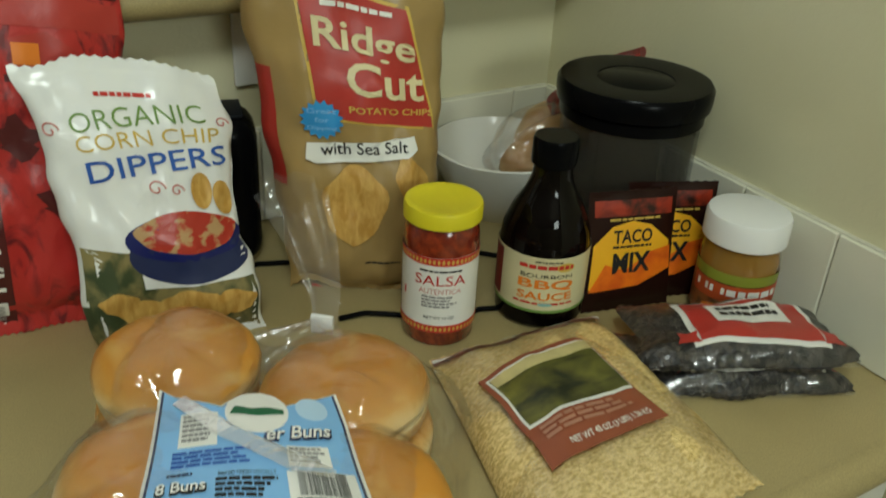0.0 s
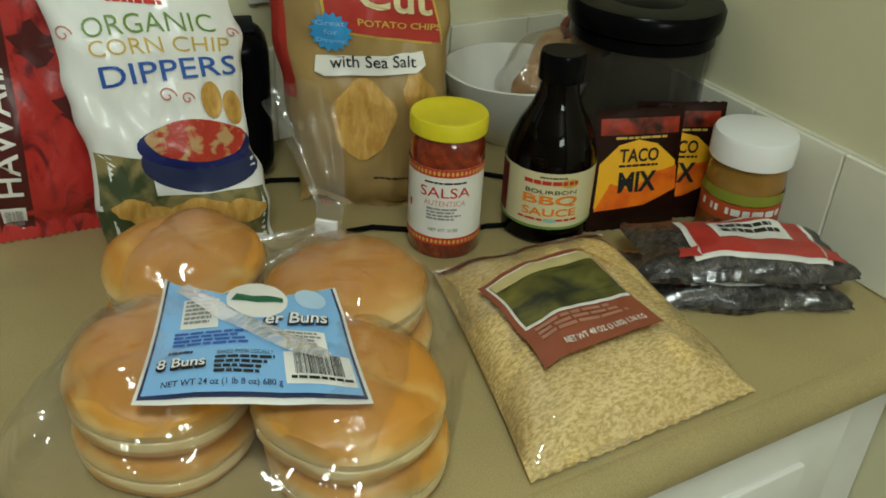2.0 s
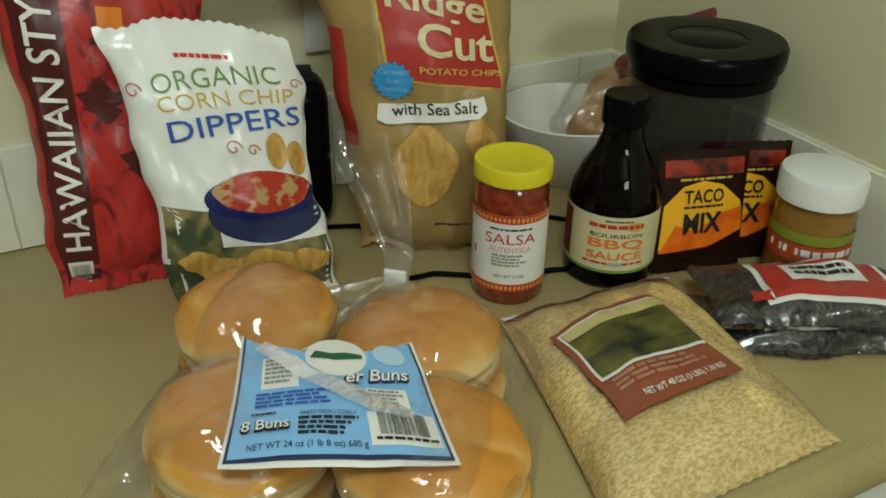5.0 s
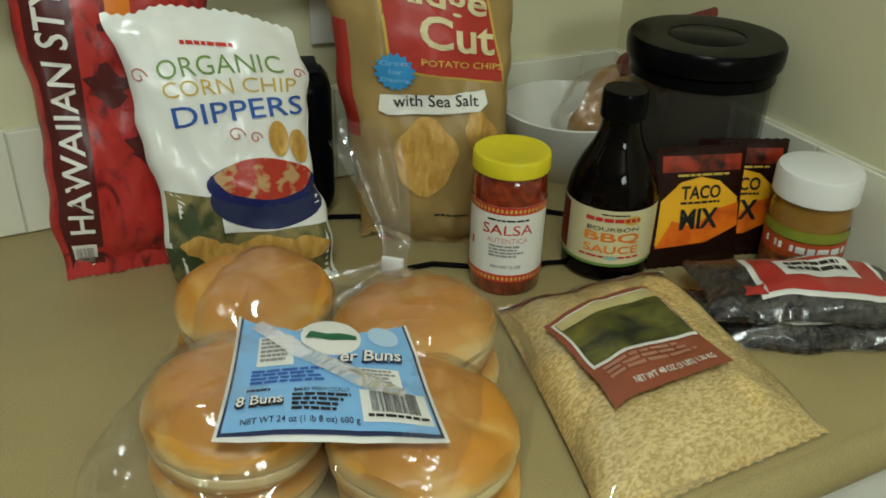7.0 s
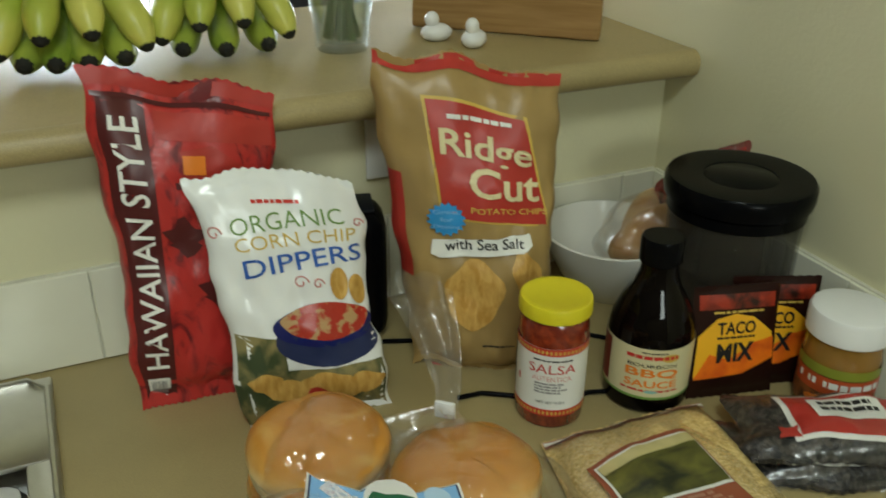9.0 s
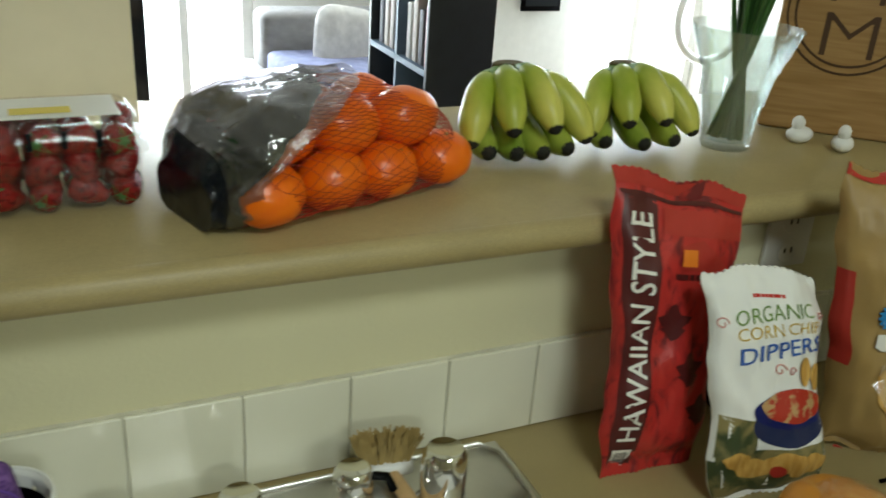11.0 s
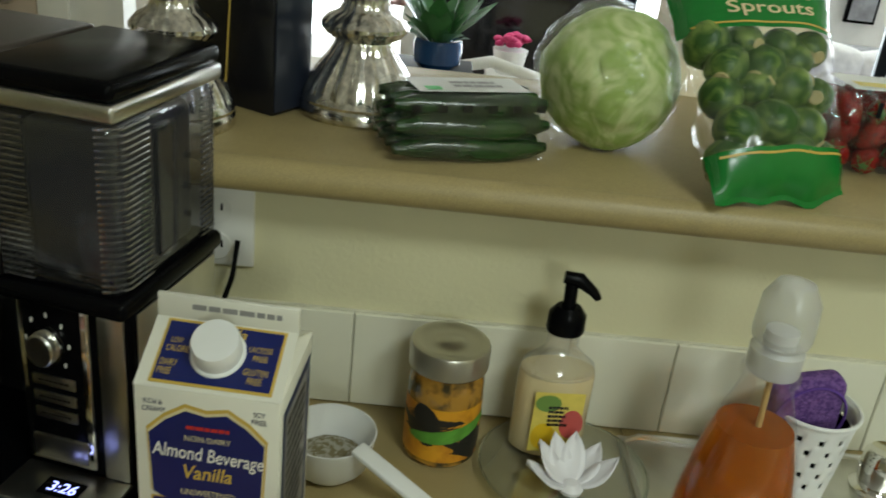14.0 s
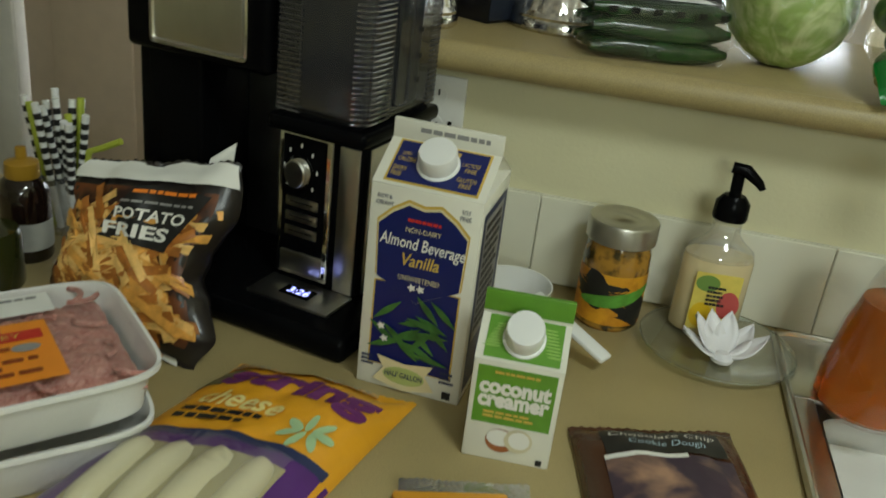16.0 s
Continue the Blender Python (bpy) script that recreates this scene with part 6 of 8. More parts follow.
MEAT = patchy("ground_turkey", (0.52, 0.20, 0.16), (0.68, 0.36, 0.30), 170, 0.4, 0.6, 0.35, 0.8, distortion=2.0)
FOAM = material("white_foam", (0.78, 0.77, 0.74), 0.6, var=0.03, bump=0.15, bump_scale=300)
for k in range(2):
    t = thing("turkey_tray", pose(-0.675 + 0.004 * k, -0.488 + 0.003 * k, CT + 0.043 * k, 0, 0, 45 + 2 * k) @ Matrix.Scale(1.06, 4), "white foam tray of ground turkey under clear film" + (" on top" if k else ""), "meat tray", "turkey trays")
    part("foam_tray", tray_body(0.215, 0.158, 0.042), FOAM, t)
    if k:
        v, fc, n = [], [], 30
        for j in range(n + 1):
            for i in range(n + 1):
                x, y = (i / n - 0.5) * 0.188, (j / n - 0.5) * 0.130
                e = max(abs(x) / 0.094, abs(y) / 0.065)
                v.append((x, y, 0.038 - 0.014 * e ** 6 + 0.0022 * math.sin(x * 900 + 3 * noise.noise(Vector((x, y, 0)) * 60)) * math.cos(y * 260) + 0.002 * noise.noise(Vector((x * 120, y * 120, 3)))))
        for j in range(n):
            for i in range(n):
                q = j * (n + 1) + i
                fc.append((q, q + 1, q + n + 2, q + n + 1))
        part("ground_meat", (v, [], fc), MEAT, t, "pink ground turkey")
        for i in range(40):
            rn = random.Random(i)
            x, y = rn.uniform(-0.08, 0.08), rn.uniform(-0.055, 0.055)
            a = rn.uniform(0, 6)
            part("meat_strand", tube([(x + 0.006 * q * math.cos(a + 0.3 * q), y + 0.006 * q * math.sin(a + 0.3 * q), 0.0395 + 0.0012 * math.sin(q)) for q in range(5)], 0.0022, 6), MEAT, t)
        fl = Flat((-0.100, -0.071, 0.0445), (0.2, 0, 0), (0, 0.142, 0))
        lid = patch("clear_lid_film", fl, 0, 0, 1, 1, film("tray_film", 0.10, rough=0.06, bump=0.3, bump_scale=25, haze=0.03), t, 0, 10, 10)
        # the labels read from the side that faces the sink
        lf = Flat((-0.090, -0.060, 0.0455), (0.135, 0, 0), (0, 0.108, 0))
        ol = patch("label", lf, 0.0, 0.0, 1.0, 0.74, material("orange_label_print", (0.80, 0.26, 0.02), 0.35, var=0.06), t, 0, 4, 4, "orange product label")
        patch("label_band", lf, 0.05, 0.50, 0.96, 0.62, RED_INK, ol, 0.0005, 2, 2)
        text("GROUND TURKEY", lf, 0.10, 0.53, 0.86, 0.59, GOLD_INK, ol, 0.0009)
        bars(lf, 0.06, 0.65, 0.50, 0.71, 1, material("olive_ink", (0.20, 0.16, 0.03), 0.4, var=0), ol, 0.0005, 0, 2, name="brand_bar")
        bars(lf, 0.05, 0.06, 0.92, 0.44, 5, material("dark_red_ink", (0.25, 0.05, 0.01), 0.4, var=0), ol, 0.0005, seed=5)
        outline("seal_mark", lf, 0.86, 0.40, oval(0.07, 0.05), GREY_INK, ol, 0.0006, 2)
        wf = Flat((-0.030, 0.030, 0.0458), (0.085, 0, 0), (0, 0.030, 0))
        wl = patch("price_label", wf, 0, 0, 1, 1, PAPER, t, 0, 2, 2, "white price label with bar code")
        stripes(wf, 0.12, 0.12, 0.50, 0.55, 26, BLACK_INK, wl, 0.0004)
        bars(wf, 0.12, 0.65, 0.9, 0.85, 1, GREY_INK, wl, 0.0004, 0, 7)

YEL_BAG = material("mango_print", (0.78, 0.36, 0.02), 0.3, var=0.08, bump=0.25, bump_scale=35)
t, s = bag("string_cheese_bag", (-0.612, -0.572, CT + 0.003), (-0.432, -0.552, CT + 0.003), (-0.548, -0.308, CT + 0.003), (-0.380, -0.310, CT + 0.003), 0.060, YEL_BAG, "yellow and purple bag of string cheese lying flat", "cheese", seed=61, flat=0.05, seal=0.03, wrinkle=0.005, side=0.6)
patch("clear_top", s, 0.02, 0.93, 0.8, 0.995, film("clear_seal", 0.3, rough=0.1, bump=0.8, haze=0.15), t, 0.003, 14, 3)
patch("picture_corner", s, 0.0, 0.74, 0.16, 0.92, FIELD, t, 0.0014, 5, 5)
text("string", s, 0.14, 0.70, 0.92, 0.90, PURPLE_INK, t, 0.0016, bold=0.05)
text("cheese", s, 0.18, 0.60, 0.60, 0.70, material("cream_yellow_ink", (0.80, 0.66, 0.25), 0.4, var=0), t, 0.0024, bold=0.02, shear=0.15, slope=-0.2)
bars(s, 0.16, 0.50, 0.58, 0.58, 2, BLACK_INK, t, 0.0018, seed=3)
for k in range(7):
    a = k * 0.9
    outline("leaf_print", s, 0.78 + 0.08 * math.cos(a), 0.56 + 0.05 * math.sin(a), [(x * math.cos(a) - y * math.sin(a), x * math.sin(a) + y * math.cos(a)) for x, y in oval(0.05, 0.02, 10)], material("mint_print", (0.38, 0.55, 0.30), 0.4, var=0.1), t, 0.0018, 1)
patch("dark_edge", s, 0.03, 0.42, 0.97, 0.465, NAVY_INK, t, 0.0016, 16, 3)
patch("purple_panel", s, 0.0, 0.03, 1.0, 0.425, material("purple_print", (0.09, 0.02, 0.17), 0.3, var=0.1, bump=0.2), t, 0.0018, 18, 12)
patch("window_ground", s, 0.15, 0.08, 0.85, 0.37, material("shade_cream", (0.42, 0.37, 0.20), 0.5, var=0.1), t, 0.0026, 14, 8)
for k in range(4):
    u = 0.235 + 0.175 * k
    part("cheese_stick", tube([tuple(s.at(u, 0.085 + 0.275 * q / 8, -0.0015)) for q in range(9)], 0.0125, 14, [0.009, 0.0118, 0.0125, 0.0125, 0.0125, 0.0125, 0.0125, 0.0118, 0.009]), material("string_cheese", (0.74, 0.68, 0.44), 0.3, var=0.04, coat=0.6), t)
patch("clear_window", s, 0.13, 0.07, 0.87, 0.38, film("cheese_window", 0.12, rough=0.08, bump=0.5, haze=0.03), t, 0.014, 12, 8)

COCOA = material("brown_wrapper", (0.075, 0.028, 0.014), 0.25, var=0.15, bump=0.3, bump_scale=45)
t, s = bag("cookie_dough_pack", (-0.203, -0.498, CT + 0.003), (-0.066, -0.450, CT + 0.003), (-0.247, -0.294, CT + 0.003), (-0.105, -0.246, CT + 0.003), 0.050, COCOA, "brown wrapped pack of chocolate chip cookie dough", "cookie dough", seed=71, flat=0.05, seal=0.04, wrinkle=0.004, side=0.4)
patch("black_band", s, 0.14, 0.70, 0.86, 0.90, BLACK_INK, t, 0.0016, 14, 5)
text("Chocolate Chip", s, 0.18, 0.805, 0.82, 0.865, WHITE_INK, t, 0.0024, shear=0.25)
text("Cookie Dough", s, 0.28, 0.735, 0.74, 0.795, material("sky_ink", (0.45, 0.62, 0.75), 0.4, var=0), t, 0.0024, shear=0.25)
patch("picture_print", s, 0.12, 0.20, 0.88, 0.68, patchy("cookie_print", (0.05, 0.03, 0.05), (0.42, 0.24, 0.15), 24, 0.45, 0.7), t, 0.0016, 14, 8)
patch("paper_edge", s, 0.12, 0.66, 0.60, 0.69, PAPER, t, 0.0022, 8, 2)

t, s = bag("orange_cheese_pack", (-0.336, -0.560, CT + 0.002), (-0.236, -0.532, CT + 0.002), (-0.368, -0.412, CT + 0.002), (-0.268, -0.384, CT + 0.002), 0.022, film("clear_pouch", 0.2, rough=0.08, bump=0.6, haze=0.10), "clear pouch with a slab of orange cheese", "cheese", seed=81, flat=0.05, seal=0.10)
part("cheese_slab", moved(box(0.088, 0.120, 0.012, 0.003), pose(-0.020, 0.062, 0.001, 0, 0, 18)), material("cheddar", (0.80, 0.36, 0.03), 0.35, var=0.06), t, "orange cheddar slab")

# ---- straws and bottles beyond the coffee maker
t = thing("straw_jar", pose(-0.856, -0.105, CT), "glass jar of patterned black and white and lime paper straws", "straws")
part("jar", lathe([(0, 0), (0.030, 0), (0.032, 0.004), (0.032, 0.070), (0.029, 0.070), (0.029, 0.006), (0, 0.005)], 32), film("jar_glass", 0.12, rough=0.03, bump=0.02, haze=0.06), t)
LIME = material("lime_paper", (0.45, 0.52, 0.06), 0.6, var=0.05)
rnd = random.Random(3)
for k in range(14):
    a, r0 = rnd.uniform(0, 6.283), rnd.uniform(0.0, 0.020)
    lean = rnd.uniform(0.008, 0.030)
    p = Vector((r0 * math.cos(a), r0 * math.sin(a), 0.006))
    q = Vector(((r0 + lean) * math.cos(a), (r0 + lean) * math.sin(a), rnd.uniform(0.135, 0.160)))
    lime = k in (0, 4, 9)
    st = part("straw", tube([tuple(p), tuple(q)], 0.0042, 10), LIME if lime else WHITE, t, "lime green straw" if lime else "black and white straw")
    if not lime:
        for j in range(7):
            c = p.lerp(q, 0.38 + 0.088 * j)
            d = (q - p).normalized() * 0.0035
            part("dark_band", tube([tuple(c - d), tuple(c + d)], 0.0045, 10), BLACK_INK, st)
part("bent_straw", tube([(0.012, 0.0, 0.05), (0.030, -0.004, 0.100), (0.048, -0.008, 0.108), (0.075, -0.012, 0.122)], 0.0038, 8), LIME, t)
t = thing("syrup_bottle", pose(-0.852, -0.190, CT), "dark syrup bottle with an amber cap", "bottle")
part("bottle", lathe([(0, 0), (0.024, 0), (0.026, 0.004), (0.026, 0.075), (0.022, 0.088), (0.015, 0.094), (0, 0.094)], 36), material("dark_syrup", (0.012, 0.006, 0.004), 0.08, var=0.05, coat=0.6), t)
part("cap", lathe([(0.017, 0.092), (0.018, 0.094), (0.017, 0.108), (0.006, 0.112), (0.0055, 0.124), (0, 0.125)], 28), material("amber_plastic", (0.36, 0.20, 0.02), 0.3, var=0.05), t, "amber flip cap")
part("label", lathe([(0.0263, 0.015), (0.0264, 0.016), (0.0264, 0.045), (0.0263, 0.046)], 36), material("silver_label", (0.42, 0.42, 0.38), 0.4, var=0.2), t)
t = thing("olive_jar", pose(-0.840, -0.262, CT), "small dark green jar", "jar")
part("jar", lathe([(0, 0), (0.028, 0), (0.030, 0.004), (0.030, 0.055), (0.027, 0.062), (0, 0.063)], 32), material("dark_green_glass", (0.03, 0.032, 0.008), 0.12, var=0.1, coat=0.4), t)

# ---------------------------------------------------------------- produce and ornaments on the bar
def lathe_turned(prof, n, flutes=0, depth=0.0, at=(0, 0, 0)):
    bm = lathe(prof, n, at)
    if flutes:
        for v in bm.verts:
            a = math.atan2(v.co.y - at[1], v.co.x - at[0])
            k = 1 + depth * math.cos(flutes * a)
            v.co.x, v.co.y = at[0] + (v.co.x - at[0]) * k, at[1] + (v.co.y - at[1]) * k
    return bm


MERCURY = material("mercury_glass", (0.72, 0.70, 0.66), 0.16, 1.0, var=0.22, scale=40, grain=0.25, grain_scale=160, bump=0.12, bump_scale=120)


def table_lamp(x, y, label, size=1.0):
    t = thing("table_lamp", pose(x, y, BARZ) @ Matrix.Diagonal((size, size, 1, 1)), label, "lamp", "mercury glass lamps")
    part("foot", lathe([(0, 0), (0.064, 0), (0.067, 0.003), (0.067, 0.012), (0.065, 0.015), (0.066, 0.018), (0.063, 0.024)], 56), MERCURY, t)
    body = [(0.063, 0.023), (0.058, 0.034), (0.048, 0.048), (0.037, 0.062), (0.031, 0.071), (0.030, 0.076), (0.040, 0.081), (0.0465, 0.088), (0.0465, 0.092), (0.040, 0.099), (0.028, 0.105), (0.024, 0.113), (0.025, 0.119), (0.034, 0.124), (0.036, 0.130), (0.030, 0.136), (0.022, 0.142), (0.020, 0.150), (0.028, 0.168), (0.040, 0.195), (0.046, 0.222), (0.036, 0.250), (0.016, 0.262)]
    part("lamp_body", lathe_turned(body, 96, 20, 0.026), MERCURY, t, "fluted silver mercury glass body")
    part("neck", tube([(0, 0, 0.26), (0, 0, 0.33)], 0.006, 12), CHROME, t)
    part("shade", lathe([(0.085, 0.315), (0.0855, 0.315), (0.070, 0.50), (0.0695, 0.50)], 48), material("white_linen", (0.78, 0.76, 0.70), 0.8, var=0.04), t, "white linen shade")


table_lamp(-0.343, 0.126, "silver mercury glass table lamp standing on the bar", 0.93)
table_lamp(-0.506, 0.030, "silver mercury glass table lamp behind the coffee maker", 0.82)
t = thing("black_cabinet_box", pose(-0.462, 0.132, BARZ, 0, 0, -30), "tall black box standing on the bar", "box")
part("box_body", box(0.120, 0.060, 0.34, 0.003), material("black_lacquer", (0.008, 0.008, 0.010), 0.25, var=0.1), t)
# right face in paler, bluer black: light from the side painted into its colour
part("lit_box_edge", slab(0.0602, 0.0615, -0.027, 0.027, 0.004, 0.336, 0.0005), material("side_lit_lacquer", (0.015, 0.02, 0.035), 0.3, var=0.1), t)
part("gold_line", tube([(0.0, -0.0310, 0.02), (0.018, -0.0310, 0.30)], 0.0008, 6), GOLD_INK, t)


# clamshell of small cucumbers
def clamshell(t, L, W, h, waist, mat):
    n = 48
    prof = [(0.80, 0.0), (0.86, 0.003), (0.92, h * waist - 0.003), (1.0, h * waist), (1.0, h * waist + 0.003), (0.93, h * waist + 0.004), (0.88, h * 0.94), (0.80, h), (0.0, h)]
    verts, faces = [], []
    for k, z in prof:
        for i in range(n):
            a = 2 * math.pi * i / n
            c, s_ = math.cos(a), math.sin(a)
            e = 1 - (1 - k) * 0.9
            verts.append((math.copysign(abs(c) ** 0.28, c) * L / 2 * (k if k == 0 else e), math.copysign(abs(s_) ** 0.28, s_) * W / 2 * (k if k == 0 else k), z))
    for j in range(len(prof) - 1):
        for i in range(n):
            q = (i + 1) % n
            faces.append((j * n + i, j * n + q, (j + 1) * n + q, (j + 1) * n + i))
    return part("clear_box", (verts, [], faces), mat, t, "clear plastic clamshell")


t = thing("cucumber_box", pose(-0.240, 0.036, BARZ, 0, 0, 20) @ Matrix.Diagonal((1.14, 1.08, 1.10, 1)), "clear plastic clamshell of small dark green cucumbers", "cucumbers")
clamshell(t, 0.150, 0.095, 0.056, 0.42, CLEAR_STIFF)
CUKE = patchy("cucumber_skin", (0.005, 0.024, 0.004), (0.016, 0.066, 0.010), 55, 0.4, 0.65, 0.25, 0.3, coat=0.3, stretch=(0.35, 1, 1))
for row, (z, ys) in enumerate(((0.011, (-0.031, -0.010, 0.011, 0.031)), (0.029, (-0.030, -0.010, 0.011, 0.030)), (0.045, (-0.022, 0.0, 0.022)))):
    for k, y in enumerate(ys):
        part("cucumber", tube([(-0.066 + 0.0165 * i, y + 0.002 * math.sin(i + k), z + 0.0012 * math.sin(i * 0.8 + row)) for i in range(9)], 0.0102, 12, [0.004, 0.0085, 0.0102, 0.0105, 0.0105, 0.0104, 0.010, 0.0085, 0.004]), CUKE, t)
f = Flat((-0.045, -0.022, 0.0568), (0.095, 0, 0), (0, 0.046, 0))
pl = patch("label", f, 0, 0, 1, 1, material("silver_paper", (0.60, 0.60, 0.56), 0.3, var=0.1), t, 0, 2, 2, "pale printed label on the lid")
patch("green_mark", f, 0.08, 0.10, 0.22, 0.35, material("bright_green_ink", (0.03, 0.50, 0.10), 0.4, var=0), pl, 0.0005, 1, 1)
bars(f, 0.35, 0.2, 0.9, 0.7, 2, GREY_INK, pl, 0.0005, seed=2)
for k in range(6):
    part("lid_vent", slab(-0.056 + 0.021 * k, -0.048 + 0.021 * k, -0.0400, -0.0385, 0.044, 0.050, 0.0005), BLACK, t)


# head of cabbage in clear film
def cabbage():
    t = thing("cabbage", pose(-0.096, 0.100, BARZ) @ Matrix.Diagonal((1.14, 1.08, 1.0, 1)), "round pale green cabbage wrapped in clear plastic film", "cabbage")
    m = patchy("cabbage_leaf", (0.33, 0.46, 0.12), (0.60, 0.67, 0.33), 24, 0.40, 0.62, 0.6, 1.0, distortion=3.0, detail=8, stretch=(1, 1, 0.7))
    bm = blob(0.059, 0.058, 0.068, (0, 0, 0.069), 5)
    for v in bm.verts:
        p = v.co - Vector((0, 0, 0.069))
        v.co += p.normalized() * (0.0045 * noise.noise(p * 24) + 0.0035 * abs(noise.noise(p * 55)))
        v.co.z = max(v.co.z, 0.001)
    part("cabbage_head", bm, m, t)
    for k in range(5):
        rn = random.Random(k)
        rot = Matrix.Rotation(rn.uniform(0, 6.28), 4, "Z") @ Matrix.Rotation(rn.uniform(0.5, 1.3), 4, "Y")
        v, fc = [], []
        for j in range(13):
            for i in range(13):
                a, b = (i / 12 - 0.5) * 1.7, (j / 12 - 0.5) * 1.7
                r = 0.0615 + 0.0012 * math.cos(9 * b) + 0.002 * noise.noise(Vector((a * 3, b * 3, k)))
                q = rot @ Vector((r * math.sin(a) * math.cos(b), r * math.sin(b), r * math.cos(a) * math.cos(b)))
                v.append((q.x * 0.96, q.y * 0.96, max(0.002, 0.069 + q.z * 1.08)))
        for j in range(12):
            for i in range(12):
                e = j * 13 + i
                fc.append((e, e + 1, e + 14, e + 13))
        part("outer_leaf", (v, [], fc), m, t)
    bm = blob(0.066, 0.064, 0.073, (0, 0, 0.0725), 5, 0.007, 40, 3)
    for v in bm.verts:
        v.co.z = max(v.co.z, 0.0008)
    part("clear_wrap", bm, film("cabbage_film", 0.045, rough=0.1, bump=0.8, bump_scale=45, haze=0.004), t, "crinkled clear film")


cabbage()


# bag of Brussels sprouts leaning back on the cabbage
def sprouts():
    c = ((-0.018, -0.060, BARZ + 0.004), (0.114, -0.012, BARZ + 0.005), (-0.072, 0.122, 1.372), (0.094, 0.132, 1.382))
    t, s = bag("brussels_sprouts_bag", *c, 0.064, film("sprout_bag_film", 0.05, rough=0.08, bump=0.8, bump_scale=35, haze=0.008), "clear and green printed bag of Brussels sprouts", "sprouts", seed=91, seal=0.03, wob=0.018)
    green = material("kelly_green_print", (0.009, 0.185, 0.027), 0.22, var=0.10, bump=0.3, bump_scale=40)
    patch("green_top", s, 0.0, 0.62, 1.0, 1.0, green, t, 0.0012, 18, 12)
    patch("green_hem", s, 0.0, 0.0, 1.0, 0.17, green, t, 0.0012, 18, 8)
    patch("gold_line", s, 0.05, 0.145, 0.95, 0.153, GOLD_INK, t, 0.0022, 16, 2)
    patch("gold_line", s, 0.05, 0.635, 0.95, 0.642, GOLD_INK, t, 0.0022, 16, 2)
    bars(s, 0.28, 0.865, 0.62, 0.885, 1, WHITE_INK, t, 0.0022, 0, 3, name="brand_bar")
    text("Brussels", s, 0.20, 0.740, 0.80, 0.828, CREAM_INK, t, 0.0024, bold=0.01)
    text("Sprouts", s, 0.25, 0.660, 0.80, 0.731, CREAM_INK, t, 0.0024, bold=0.01)
    m = patchy("sprout_leaf", (0.030, 0.088, 0.012), (0.22, 0.31, 0.07), 55, 0.45, 0.75, 0.45, 0.4, distortion=1.2)
    cut = material("sprout_stem", (0.42, 0.36, 0.17), 0.7, var=0.2)
    base = Vector([(c[0][i] + c[1][i]) / 2 for i in range(3)])
    rnd = random.Random(8)
    for j, v in enumerate((0.17, 0.285, 0.40, 0.51, 0.60)):
        for i in range(4):
            u = 0.16 + 0.225 * i + (0.08 if j % 2 else 0.0)
            if u > 0.9:
                continue
            p = s.at(u, v + rnd.uniform(-0.02, 0.02), -0.020)
            bm = blob(0.0185, 0.0185, 0.0205, (0, 0, 0), 3)
            for q in bm.verts:
                q.co *= 1 + 0.06 * noise.noise(q.co * 110 + Vector((i, j, 0))) + 0.03 * abs(math.sin(3 * math.atan2(q.co.y, q.co.x) + q.co.z * 150))
            ob = part("sprout", bm, m, t)
            ob.matrix_local = Matrix.Translation(p) @ Euler((rnd.uniform(0, 6), rnd.uniform(0, 6), 0)).to_matrix().to_4x4() @ Matrix.Scale(rnd.uniform(0.85, 1.18), 4)
            part("cut_stem", lathe([(0, -0.0214), (0.0062, -0.0211), (0.007, -0.0195)], 14), cut, ob, "pale cut stem")


sprouts()


